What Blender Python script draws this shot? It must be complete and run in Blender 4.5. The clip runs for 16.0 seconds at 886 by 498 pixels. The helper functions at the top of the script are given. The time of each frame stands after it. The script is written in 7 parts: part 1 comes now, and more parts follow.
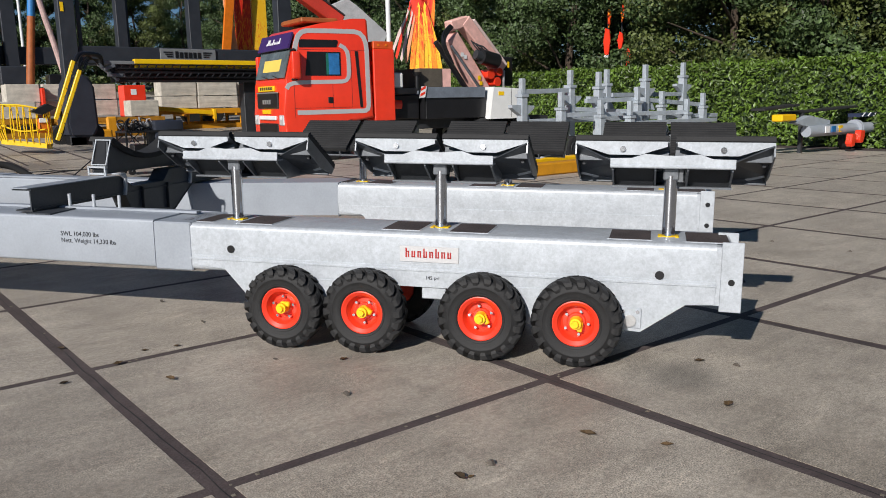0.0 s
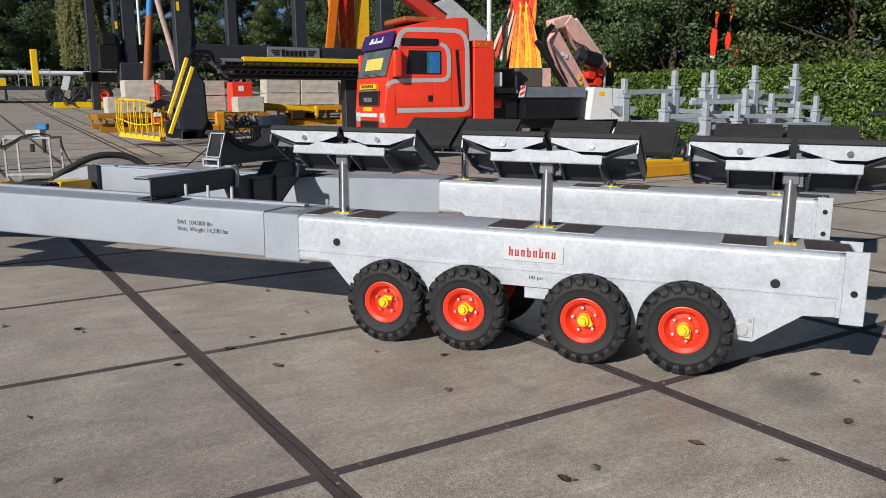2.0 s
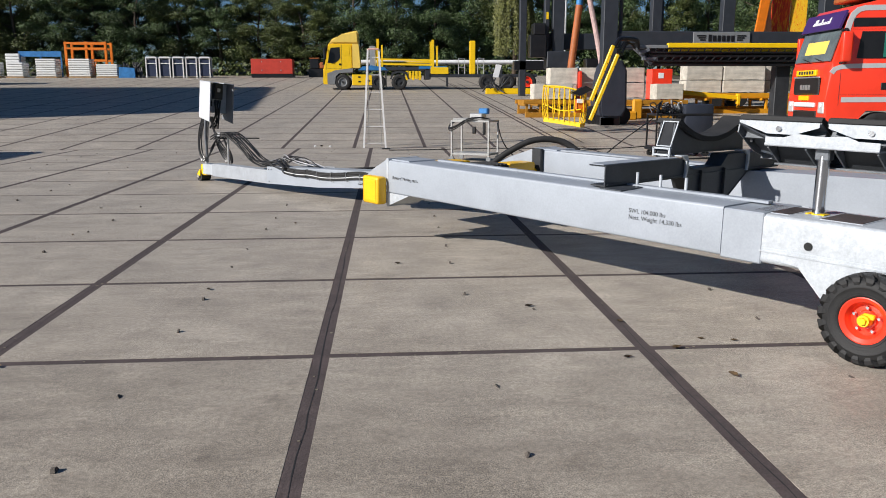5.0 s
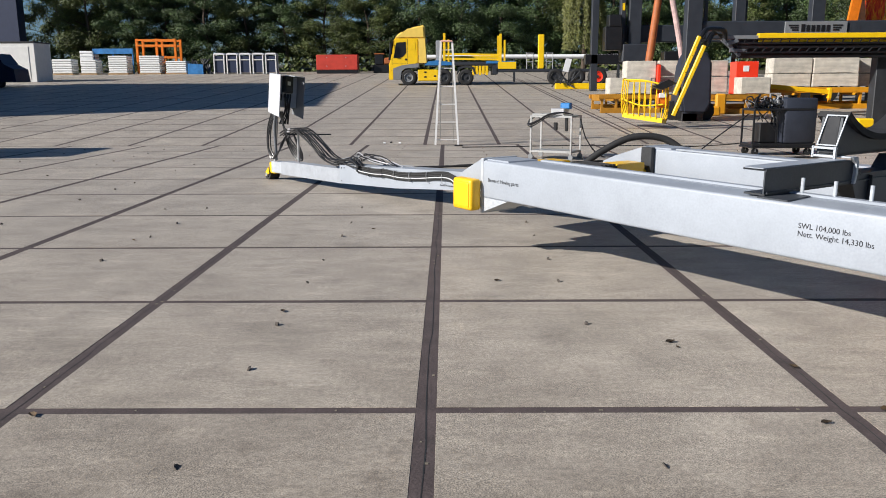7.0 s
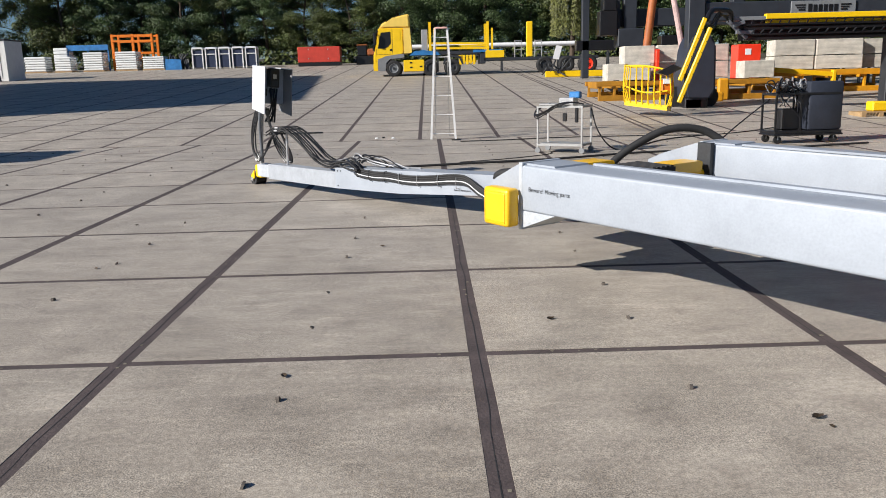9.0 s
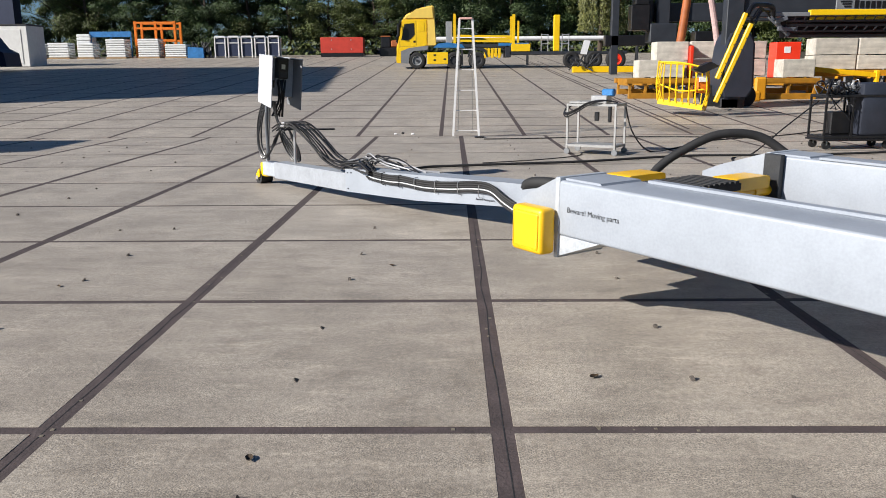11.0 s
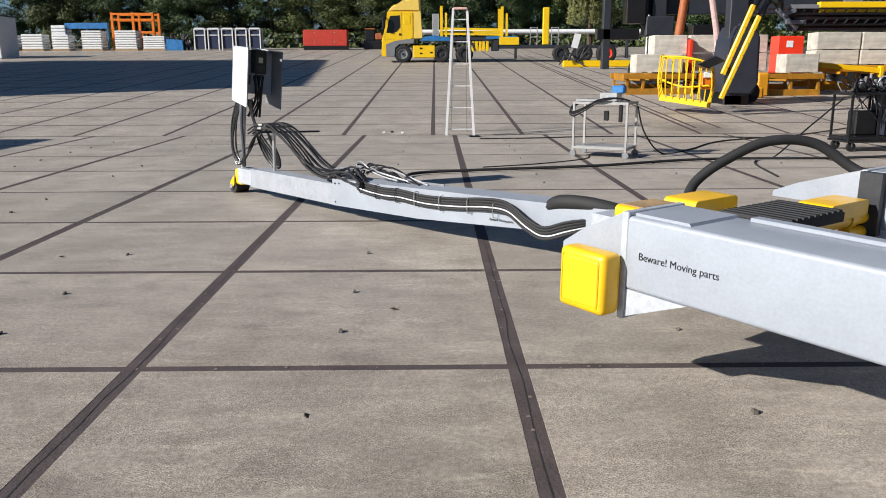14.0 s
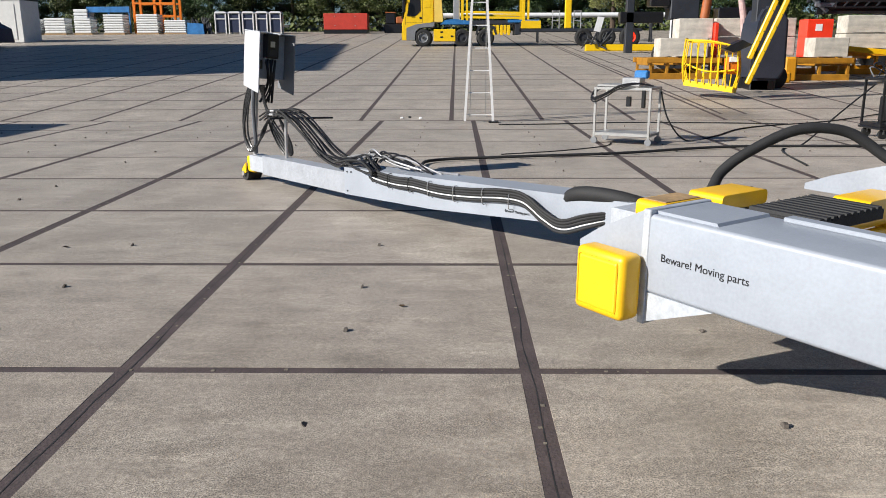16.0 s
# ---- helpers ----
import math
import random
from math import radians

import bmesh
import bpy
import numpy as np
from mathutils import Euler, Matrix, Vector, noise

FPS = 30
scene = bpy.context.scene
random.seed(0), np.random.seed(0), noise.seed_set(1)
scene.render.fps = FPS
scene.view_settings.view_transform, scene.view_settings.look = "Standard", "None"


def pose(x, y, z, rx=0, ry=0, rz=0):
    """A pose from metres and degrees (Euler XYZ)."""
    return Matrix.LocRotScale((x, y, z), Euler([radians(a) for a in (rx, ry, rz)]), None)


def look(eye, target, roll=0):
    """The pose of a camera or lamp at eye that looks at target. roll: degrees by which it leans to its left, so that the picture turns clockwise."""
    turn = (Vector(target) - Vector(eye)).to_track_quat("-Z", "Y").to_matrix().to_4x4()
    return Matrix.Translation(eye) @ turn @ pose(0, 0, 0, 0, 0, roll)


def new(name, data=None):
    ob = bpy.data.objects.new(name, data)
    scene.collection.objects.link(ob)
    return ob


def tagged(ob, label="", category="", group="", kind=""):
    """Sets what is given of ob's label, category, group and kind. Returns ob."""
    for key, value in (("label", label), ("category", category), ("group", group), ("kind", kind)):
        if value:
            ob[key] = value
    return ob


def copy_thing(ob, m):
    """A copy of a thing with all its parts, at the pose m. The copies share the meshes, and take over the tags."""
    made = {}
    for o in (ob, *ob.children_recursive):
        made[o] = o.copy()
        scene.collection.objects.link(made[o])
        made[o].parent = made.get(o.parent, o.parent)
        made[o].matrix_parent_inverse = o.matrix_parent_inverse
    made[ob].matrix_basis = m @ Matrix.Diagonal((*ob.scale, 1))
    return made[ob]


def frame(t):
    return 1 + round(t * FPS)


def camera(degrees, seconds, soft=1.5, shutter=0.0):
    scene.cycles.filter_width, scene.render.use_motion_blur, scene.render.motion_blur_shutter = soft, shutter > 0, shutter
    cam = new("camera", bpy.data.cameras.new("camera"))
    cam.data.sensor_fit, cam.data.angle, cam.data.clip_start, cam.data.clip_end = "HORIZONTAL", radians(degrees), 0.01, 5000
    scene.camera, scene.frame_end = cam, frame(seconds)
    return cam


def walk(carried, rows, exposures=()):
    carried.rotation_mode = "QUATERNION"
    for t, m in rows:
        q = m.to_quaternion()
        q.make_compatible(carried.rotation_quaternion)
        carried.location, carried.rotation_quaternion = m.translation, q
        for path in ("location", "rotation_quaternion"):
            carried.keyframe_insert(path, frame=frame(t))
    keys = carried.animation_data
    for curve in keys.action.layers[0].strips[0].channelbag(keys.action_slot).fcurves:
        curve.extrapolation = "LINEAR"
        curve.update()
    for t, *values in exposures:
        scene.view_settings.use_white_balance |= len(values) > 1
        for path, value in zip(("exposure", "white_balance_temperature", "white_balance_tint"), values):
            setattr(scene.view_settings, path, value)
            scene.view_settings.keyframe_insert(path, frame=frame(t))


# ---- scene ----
# ---------------------------------------------------------------- camera
cam = camera(58.0, 16.0, soft=0.95)
PATH = [
    (0, (0.782, -5.049, 1.59), (2.015, -3.517, 1.225), -1.1),
    (0.5, (0.773, -5.038, 1.591), (1.975, -3.483, 1.224), -0.8),
    (1, (0.755, -5.037, 1.589), (1.907, -3.443, 1.225), -0.7),
    (1.5, (0.74, -5.024, 1.589), (1.836, -3.391, 1.226), -0.7),
    (2, (0.728, -4.989, 1.577), (1.776, -3.324, 1.214), -0.4),
    (2.5, (0.71, -4.974, 1.574), (1.629, -3.236, 1.21), -0.8),
    (3, (0.681, -4.955, 1.573), (1.583, -3.207, 1.21), -0.3),
    (3.5, (0.662, -4.934, 1.574), (1.41, -3.115, 1.208), -1.0),
    (4, (0.624, -4.905, 1.573), (1.182, -3.02, 1.205), -0.6),
    (4.5, (0.536, -4.828, 1.566), (0.749, -2.875, 1.19), -0.9),
    (5, (0.408, -4.672, 1.579), (0.547, -2.715, 1.19), -0.1),
    (5.2, (0.37, -4.614, 1.58), (0.51, -2.658, 1.19), 0.1),
    (7.3, (0.076, -3.395, 1.516), (0.058, -1.435, 1.118), -0.3),
    (7.5, (0.059, -3.246, 1.513), (0.048, -1.285, 1.121), -0.2),
    (8, (-0.04, -2.898, 1.514), (-0.04, -0.939, 1.111), -0.4),
    (8.2, (-0.096, -2.761, 1.514), (-0.084, -0.803, 1.107), -1.1),
    (10.3, (-0.28, -1.558, 1.541), (-0.234, 0.394, 1.109), -1.1),
    (10.5, (-0.268, -1.455, 1.531), (-0.22, 0.497, 1.101), -0.6),
    (11, (-0.214, -1.226, 1.528), (-0.238, 0.726, 1.092), -0.4),
    (11.5, (-0.225, -1.021, 1.531), (-0.237, 0.93, 1.091), -0.5),
    (12, (-0.281, -0.809, 1.555), (-0.273, 1.146, 1.133), 0.1),
    (12.5, (-0.288, -0.595, 1.544), (-0.269, 1.361, 1.131), -0.1),
    (13, (-0.275, -0.337, 1.537), (-0.258, 1.617, 1.113), -0.0),
    (13.5, (-0.34, -0.113, 1.528), (-0.328, 1.839, 1.092), -0.2),
    (14, (-0.422, 0.073, 1.541), (-0.405, 2.021, 1.09), -0.2),
    (14.5, (-0.411, 0.18, 1.546), (-0.401, 2.126, 1.088), -0.2),
    (15, (-0.391, 0.258, 1.543), (-0.417, 2.202, 1.072), -0.4),
    (15.5, (-0.375, 0.301, 1.549), (-0.416, 2.242, 1.07), -0.4),
    (16, (-0.364, 0.32, 1.546), (-0.398, 2.259, 1.058), -0.2),
]
walk(cam, [(t, look(eye, target, roll)) for t, eye, target, roll in PATH], exposures=((0.0, 0.06), (3.5, 0.07), (4.5, 0.30), (5.2, 0.45), (7.5, 0.58), (10.5, 0.64), (12.5, 0.60), (16.0, 0.59)))

# ---------------------------------------------------------------- light
SUN_EL, SUN_DIR = 28.0, Vector((-0.914, -0.405, 0.0))
world = bpy.data.worlds.new("world")
scene.world = world
world.use_nodes = True
wn = world.node_tree.nodes
wbg = wn["Background"]
sky = wn.new("ShaderNodeTexSky")
sky.sky_type = "NISHITA"
sky.sun_disc = False
sky.ozone_density = 8.0
sky.dust_density = 0.2
sky.sun_elevation = radians(SUN_EL)
sky.sun_rotation = math.atan2(SUN_DIR.x, SUN_DIR.y)
world.node_tree.links.new(sky.outputs[0], wbg.inputs[0])
wbg.inputs[1].default_value = 0.046
sun_data = bpy.data.lights.new("sun", "SUN")
sun_data.energy = 5.0
sun_data.angle = radians(0.55)
sun_data.color = (1.0, 0.952, 0.895)
sun = new("sun", sun_data)
sun_way = SUN_DIR.normalized() * math.cos(radians(SUN_EL)) + Vector((0, 0, math.sin(radians(SUN_EL))))
sun.matrix_world = look(tuple(sun_way * 60), (0, 0, 0))


# ---------------------------------------------------------------- materials
def material(name, color, rough=0.6, metal=0.0, noise_scale=4.0, amount=0.18, grain=60.0, bump=0.15, coat=0.0, color2=None, rough_var=0.1, island=0.0, per_object=0.0):
    """Procedural surface: base colour with broad stains and fine grain, varied roughness and bump."""
    m = bpy.data.materials.new(name)
    m.use_nodes = True
    nt = m.node_tree
    N, L = nt.nodes, nt.links
    p = N["Principled BSDF"]
    co = N.new("ShaderNodeTexCoord")
    big = N.new("ShaderNodeTexNoise")
    big.inputs["Scale"].default_value, big.inputs["Detail"].default_value, big.inputs["Roughness"].default_value = noise_scale, 5, 0.6
    fine = N.new("ShaderNodeTexNoise")
    fine.inputs["Scale"].default_value, fine.inputs["Detail"].default_value = grain, 3
    L.new(co.outputs["Object"], big.inputs["Vector"])
    L.new(co.outputs["Object"], fine.inputs["Vector"])
    ramp = N.new("ShaderNodeValToRGB")
    c2 = color2 or tuple(max(0.0, c * (1 - 2 * amount)) for c in color)
    ramp.color_ramp.elements[0].position, ramp.color_ramp.elements[1].position = 0.3, 0.7
    ramp.color_ramp.elements[0].color, ramp.color_ramp.elements[1].color = (*c2, 1), (*color, 1)
    L.new(big.outputs["Fac"], ramp.inputs[0])
    mix = N.new("ShaderNodeMix")
    mix.data_type, mix.blend_type = "RGBA", "OVERLAY"
    mix.inputs["Factor"].default_value = min(1.0, amount * 1.6)
    L.new(ramp.outputs[0], mix.inputs["A"])
    L.new(fine.outputs["Fac"], mix.inputs["B"])
    last = mix.outputs["Result"]
    if island or per_object:
        hsv = N.new("ShaderNodeHueSaturation")
        rnd = N.new("ShaderNodeMapRange")
        amp = island or per_object
        rnd.inputs["To Min"].default_value, rnd.inputs["To Max"].default_value = 1 - amp, 1 + amp
        if island:
            geo = N.new("ShaderNodeNewGeometry")
            L.new(geo.outputs["Random Per Island"], rnd.inputs["Value"])
        else:
            oi = N.new("ShaderNodeObjectInfo")
            L.new(oi.outputs["Random"], rnd.inputs["Value"])
        L.new(rnd.outputs[0], hsv.inputs["Value"])
        L.new(last, hsv.inputs["Color"])
        last = hsv.outputs[0]
    L.new(last, p.inputs["Base Color"])
    rr = N.new("ShaderNodeMapRange")
    rr.inputs["To Min"].default_value, rr.inputs["To Max"].default_value = max(0.03, rough - rough_var), min(1.0, rough + rough_var)
    L.new(big.outputs["Fac"], rr.inputs["Value"])
    L.new(rr.outputs[0], p.inputs["Roughness"])
    p.inputs["Metallic"].default_value = metal
    if coat:
        p.inputs["Coat Weight"].default_value = coat
        p.inputs["Coat Roughness"].default_value = 0.08
    if bump:
        b = N.new("ShaderNodeBump")
        b.inputs["Strength"].default_value, b.inputs["Distance"].default_value = bump, 0.01
        L.new(fine.outputs["Fac"], b.inputs["Height"])
        L.new(b.outputs[0], p.inputs["Normal"])
    return m




def galvanised_material(name, color, cells, spread):
    """Hot-dip zinc: fine crystal spangle, dull clouds and small runs."""
    m = material(name, color, 0.42, 0.15, 7, 0.08, 90, 0.05)
    N, L = m.node_tree.nodes, m.node_tree.links
    p = N["Principled BSDF"]
    co = N.new("ShaderNodeTexCoord")
    vo = N.new("ShaderNodeTexVoronoi")
    vo.inputs["Scale"].default_value = cells
    wa = N.new("ShaderNodeTexNoise")
    wa.inputs["Scale"].default_value, wa.inputs["Detail"].default_value, wa.inputs["Roughness"].default_value = 26.0, 4, 0.7
    L.new(co.outputs["Object"], vo.inputs["Vector"])
    L.new(co.outputs["Object"], wa.inputs["Vector"])
    cell = N.new("ShaderNodeMapRange")
    cell.inputs["To Min"].default_value, cell.inputs["To Max"].default_value = 1 - spread, 1 + spread
    L.new(vo.outputs["Color"], cell.inputs["Value"])
    cloud = N.new("ShaderNodeMapRange")
    cloud.inputs["From Min"].default_value, cloud.inputs["From Max"].default_value = 0.36, 0.60
    cloud.inputs["To Min"].default_value, cloud.inputs["To Max"].default_value = 0.90, 1.04
    L.new(wa.outputs["Fac"], cloud.inputs["Value"])
    both = N.new("ShaderNodeMath")
    both.operation = "MULTIPLY"
    L.new(cell.outputs[0], both.inputs[0])
    L.new(cloud.outputs[0], both.inputs[1])
    hsv = N.new("ShaderNodeHueSaturation")
    L.new(both.outputs[0], hsv.inputs["Value"])
    L.new(p.inputs["Base Color"].links[0].from_socket, hsv.inputs["Color"])
    L.new(hsv.outputs[0], p.inputs["Base Color"])
    return m


M_GALV = galvanised_material("galvanised", (0.49, 0.525, 0.565), 62.0, 0.06)
M_ARM = material("arm_paint", (0.348, 0.381, 0.428), 0.45, 0.1, 3, 0.07, 60, 0.05)
M_DARK = material("dark_steel", (0.035, 0.038, 0.043), 0.5, 0.1, 5, 0.2, 80, 0.1)
M_RUBBER = material("rubber", (0.022, 0.022, 0.023), 0.75, 0.0, 6, 0.25, 80, 0.25)
M_TYRE = material("tyre_rubber", (0.018, 0.018, 0.019), 0.7, 0.0, 9, 0.3, 120, 0.3)
M_CHROME = material("chrome", (0.62, 0.65, 0.70), 0.12, 1.0, 6, 0.1, 80, 0.02)
M_RED = material("red_paint", (0.84, 0.045, 0.016), 0.35, 0.0, 3, 0.06, 40, 0.02, coat=0.5)
M_YELLOW = material("yellow_paint", (0.88, 0.56, 0.006), 0.4, 0.0, 4, 0.06, 60, 0.03, coat=0.2)
M_ORANGE = material("orange_paint", (0.8, 0.2, 0.01), 0.45, 0.0, 4, 0.12, 60, 0.05)
M_CONC = material("concrete_block", (0.64, 0.60, 0.52), 0.9, 0.0, 3.5, 0.2, 40, 0.8, per_object=0.14)
M_BLACK = material("black_plastic", (0.014, 0.014, 0.016), 0.32, 0.0, 5, 0.2, 60, 0.05)
M_WHITE = material("white_sheet", (0.75, 0.76, 0.77), 0.5, 0.0, 4, 0.06, 50, 0.04)
M_GANTRY = material("slate_paint", (0.03, 0.035, 0.045), 0.5, 0.0, 3, 0.15, 40, 0.05)
M_BLUE = material("blue_plastic", (0.03, 0.2, 0.5), 0.5, 0.0, 3, 0.2, 30, 0.1)
M_GLASS = material("dark_glass", (0.04, 0.055, 0.07), 0.08, 0.0, 2, 0.05, 20, 0.0, rough_var=0.03)
# base colour lightened to carry the reflection of sky and trees
M_SCREEN = material("windscreen_reflection", (0.13, 0.16, 0.165), 0.1, 0.0, 1.5, 0.25, 20, 0.0, rough_var=0.03)
M_SILVER = material("silver_stripe", (0.55, 0.55, 0.56), 0.35, 0.2, 4, 0.05, 50, 0.02)
M_ALU = material("aluminium", (0.6, 0.6, 0.6), 0.35, 0.7, 6, 0.1, 80, 0.03)
M_PINK = material("faded_red_paint", (0.86, 0.50, 0.44), 0.5, 0.0, 4, 0.15, 50, 0.08)
M_WOOD = material("pallet_wood", (0.42, 0.28, 0.14), 0.8, 0.0, 5, 0.2, 40, 0.2)
def slab_material(name, island):
    """Weathered cast concrete: broad stains, brushed streaks, fine grain, each slab a little different."""
    m = bpy.data.materials.new(name)
    m.use_nodes = True
    N, L = m.node_tree.nodes, m.node_tree.links
    p = N["Principled BSDF"]
    geo = N.new("ShaderNodeNewGeometry")
    oi = N.new("ShaderNodeObjectInfo")

    def noise_at(scale, detail, squash=None):
        n = N.new("ShaderNodeTexNoise")
        n.inputs["Scale"].default_value, n.inputs["Detail"].default_value, n.inputs["Roughness"].default_value = scale, detail, 0.62
        if squash:
            mp = N.new("ShaderNodeMapping")
            mp.inputs["Scale"].default_value = squash
            L.new(geo.outputs["Position"], mp.inputs["Vector"])
            L.new(mp.outputs[0], n.inputs["Vector"])
        else:
            L.new(geo.outputs["Position"], n.inputs["Vector"])
        return n.outputs["Fac"]

    def ramp(fac, *stops):
        r = N.new("ShaderNodeValToRGB")
        e = r.color_ramp.elements
        while len(e) < len(stops):
            e.new(0.5)
        for el, (pos, col) in zip(e, stops):
            el.position, el.color = pos, (*col, 1)
        L.new(fac, r.inputs[0])
        return r.outputs[0]

    def mul(a, b, f=1.0):
        x = N.new("ShaderNodeMix")
        x.data_type, x.blend_type = "RGBA", "MULTIPLY"
        x.inputs["Factor"].default_value = f
        L.new(a, x.inputs["A"])
        L.new(b, x.inputs["B"])
        return x.outputs["Result"]

    base = ramp(noise_at(1.1, 7), (0.30, (0.236, 0.202, 0.158)), (0.48, (0.315, 0.273, 0.219)), (0.68, (0.406, 0.359, 0.293)))
    streak = ramp(noise_at(2.2, 5, (0.9, 2.6, 1.0)), (0.33, (0.78, 0.77, 0.76)), (0.6, (1.08, 1.08, 1.08)))
    grain = ramp(noise_at(130.0, 4), (0.36, (0.30, 0.30, 0.30)), (0.62, (1.42, 1.42, 1.41)))
    blot = ramp(noise_at(34.0, 5), (0.36, (0.66, 0.65, 0.64)), (0.62, (1.14, 1.14, 1.14)))
    scuff = ramp(noise_at(5.0, 6, (0.5, 2.2, 1.0)), (0.56, (1.0, 1.0, 1.0)), (0.70, (1.32, 1.32, 1.31)))
    worn = ramp(noise_at(3.1, 6), (0.32, (0.70, 0.68, 0.66)), (0.46, (1.0, 1.0, 1.0)))
    rough_patch = ramp(noise_at(1.7, 4, (0.8, 1.6, 1.0)), (0.38, (0.45, 0.45, 0.45)), (0.56, (1.0, 1.0, 1.0)))
    col = mul(mul(base, streak, 0.8), blot, 0.8)
    aggregate = N.new("ShaderNodeMix")
    aggregate.data_type, aggregate.blend_type = "RGBA", "MULTIPLY"
    L.new(rough_patch, aggregate.inputs["Factor"])
    L.new(col, aggregate.inputs["A"])
    L.new(grain, aggregate.inputs["B"])
    col = aggregate.outputs["Result"]
    col = mul(mul(col, scuff, 0.9), worn, 0.8)
    for (sx, sy, rad, dark) in ((4.56, -2.47, 0.34, 0.55), (5.75, 18.9, 1.3, 0.4), (5.01, -2.55, 0.22, 1.22)):
        away = N.new("ShaderNodeVectorMath")
        away.operation = "DISTANCE"
        wob = N.new("ShaderNodeTexNoise")
        wob.inputs["Scale"].default_value = 4.0
        L.new(geo.outputs["Position"], wob.inputs["Vector"])
        sc = N.new("ShaderNodeMath")
        sc.operation = "MULTIPLY_ADD"
        sc.inputs[1].default_value, sc.inputs[2].default_value = rad * 0.9, -rad * 0.45
        L.new(wob.outputs["Fac"], sc.inputs[0])
        L.new(geo.outputs["Position"], away.inputs[0])
        away.inputs[1].default_value = (sx, sy, 0.05 * max(0.0, sy - 18))
        add = N.new("ShaderNodeMath")
        L.new(away.outputs["Value"], add.inputs[0])
        L.new(sc.outputs[0], add.inputs[1])
        mr = N.new("ShaderNodeMapRange")
        mr.inputs["From Min"].default_value, mr.inputs["From Max"].default_value = rad * 0.35, rad
        mr.inputs["To Min"].default_value, mr.inputs["To Max"].default_value = dark, 1.0
        L.new(add.outputs[0], mr.inputs["Value"])
        col = mul(col, mr.outputs[0], 1.0)
    hsv = N.new("ShaderNodeHueSaturation")
    rnd = N.new("ShaderNodeMapRange")
    rnd.inputs["To Min"].default_value, rnd.inputs["To Max"].default_value = 0.93, 1.10
    L.new(geo.outputs["Random Per Island"] if island else oi.outputs["Random"], rnd.inputs["Value"])
    L.new(rnd.outputs[0], hsv.inputs["Value"])
    L.new(col, hsv.inputs["Color"])
    L.new(hsv.outputs[0], p.inputs["Base Color"])
    p.inputs["Roughness"].default_value = 0.52
    p.inputs["Diffuse Roughness"].default_value = 0.0
    p.inputs["Sheen Weight"].default_value = 0.15
    p.inputs["Sheen Roughness"].default_value = 0.45
    p.inputs["Sheen Tint"].default_value = (1.0, 0.97, 0.95, 1)
    bp = N.new("ShaderNodeBump")
    bp.inputs["Strength"].default_value, bp.inputs["Distance"].default_value = 0.5, 0.004
    L.new(noise_at(160.0, 3), bp.inputs["Height"])
    L.new(bp.outputs[0], p.inputs["Normal"])
    return m


M_SLAB = slab_material("slab_concrete", False)
M_SLABFAR = slab_material("slab_concrete_far", True)
M_JOINT = material("joint_filler", (0.088, 0.066, 0.064), 0.85, 0.0, 4, 0.25, 60, 0.4)
M_SOIL = material("soil", (0.07, 0.06, 0.035), 0.95, 0.0, 0.6, 0.3, 10, 0.3)
M_HEDGE = material("hedge_leaf", (0.105, 0.18, 0.022), 0.47, 0.0, 0.8, 0.3, 20, 0.0, island=0.6)
M_LEAF = material("tree_leaf", (0.070, 0.118, 0.034), 0.6, 0.0, 0.5, 0.3, 20, 0.0, island=0.5)
M_LEAF2 = material("light_leaf", (0.100, 0.130, 0.028), 0.6, 0.0, 0.5, 0.3, 20, 0.0, island=0.45)
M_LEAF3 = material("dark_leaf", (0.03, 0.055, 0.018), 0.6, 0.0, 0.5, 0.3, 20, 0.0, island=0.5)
M_WILLOW = material("willow_leaf", (0.15, 0.16, 0.035), 0.55, 0.0, 0.6, 0.3, 20, 0.0, island=0.4)
M_GRIT = material("pale_grit", (0.24, 0.21, 0.16), 0.9, 0.0, 30, 0.3, 200, 0.2)
M_HOLE = material("hole_filler", (0.15, 0.128, 0.108), 0.9, 0.0, 20, 0.3, 200, 0.3)
M_DRYLEAF = material("dry_leaf", (0.10, 0.06, 0.025), 0.7, 0.0, 20, 0.3, 100, 0.2, per_object=0.5)
M_BARK = material("bark", (0.09, 0.065, 0.045), 0.9, 0.0, 5, 0.3, 40, 0.5)

M_WSIDE = material("dull_white_paint", (0.52, 0.53, 0.55), 0.5, 0.0, 4, 0.06, 50, 0.04)
M_MAT = material("grip_mat", (0.07, 0.055, 0.055), 0.8, 0.0, 5, 0.25, 200, 0.4)
M_BADGE = material("badge_red", (0.45, 0.02, 0.015), 0.5, 0.0, 5, 0.1, 60, 0.02)
M_GREENW = material("green_film", (0.02, 0.16, 0.12), 0.2, 0.0, 3, 0.1, 40, 0.0)
M_RUST3 = material("orange_red_paint", (0.70, 0.09, 0.015), 0.5, 0.0, 4, 0.15, 40, 0.05)
M_DECK = material("deck_steel", (0.17, 0.20, 0.24), 0.5, 0.1, 4, 0.15, 40, 0.08)
M_BROWN = material("dark_board", (0.10, 0.085, 0.065), 0.7, 0.0, 5, 0.2, 40, 0.2)
M_PALE = material("pale_pink_paint", (0.80, 0.62, 0.58), 0.5, 0.0, 5, 0.15, 50, 0.08)
M_LADDER = material("pale_aluminium", (0.74, 0.74, 0.73), 0.4, 0.0, 6, 0.08, 60, 0.03)
M_GOLD = material("golden_yellow_paint", (0.88, 0.50, 0.006), 0.42, 0.0, 4, 0.06, 60, 0.04, coat=0.15)
M_CRADLE = material("slate_steel", (0.06, 0.068, 0.08), 0.45, 0.1, 4, 0.2, 60, 0.06)
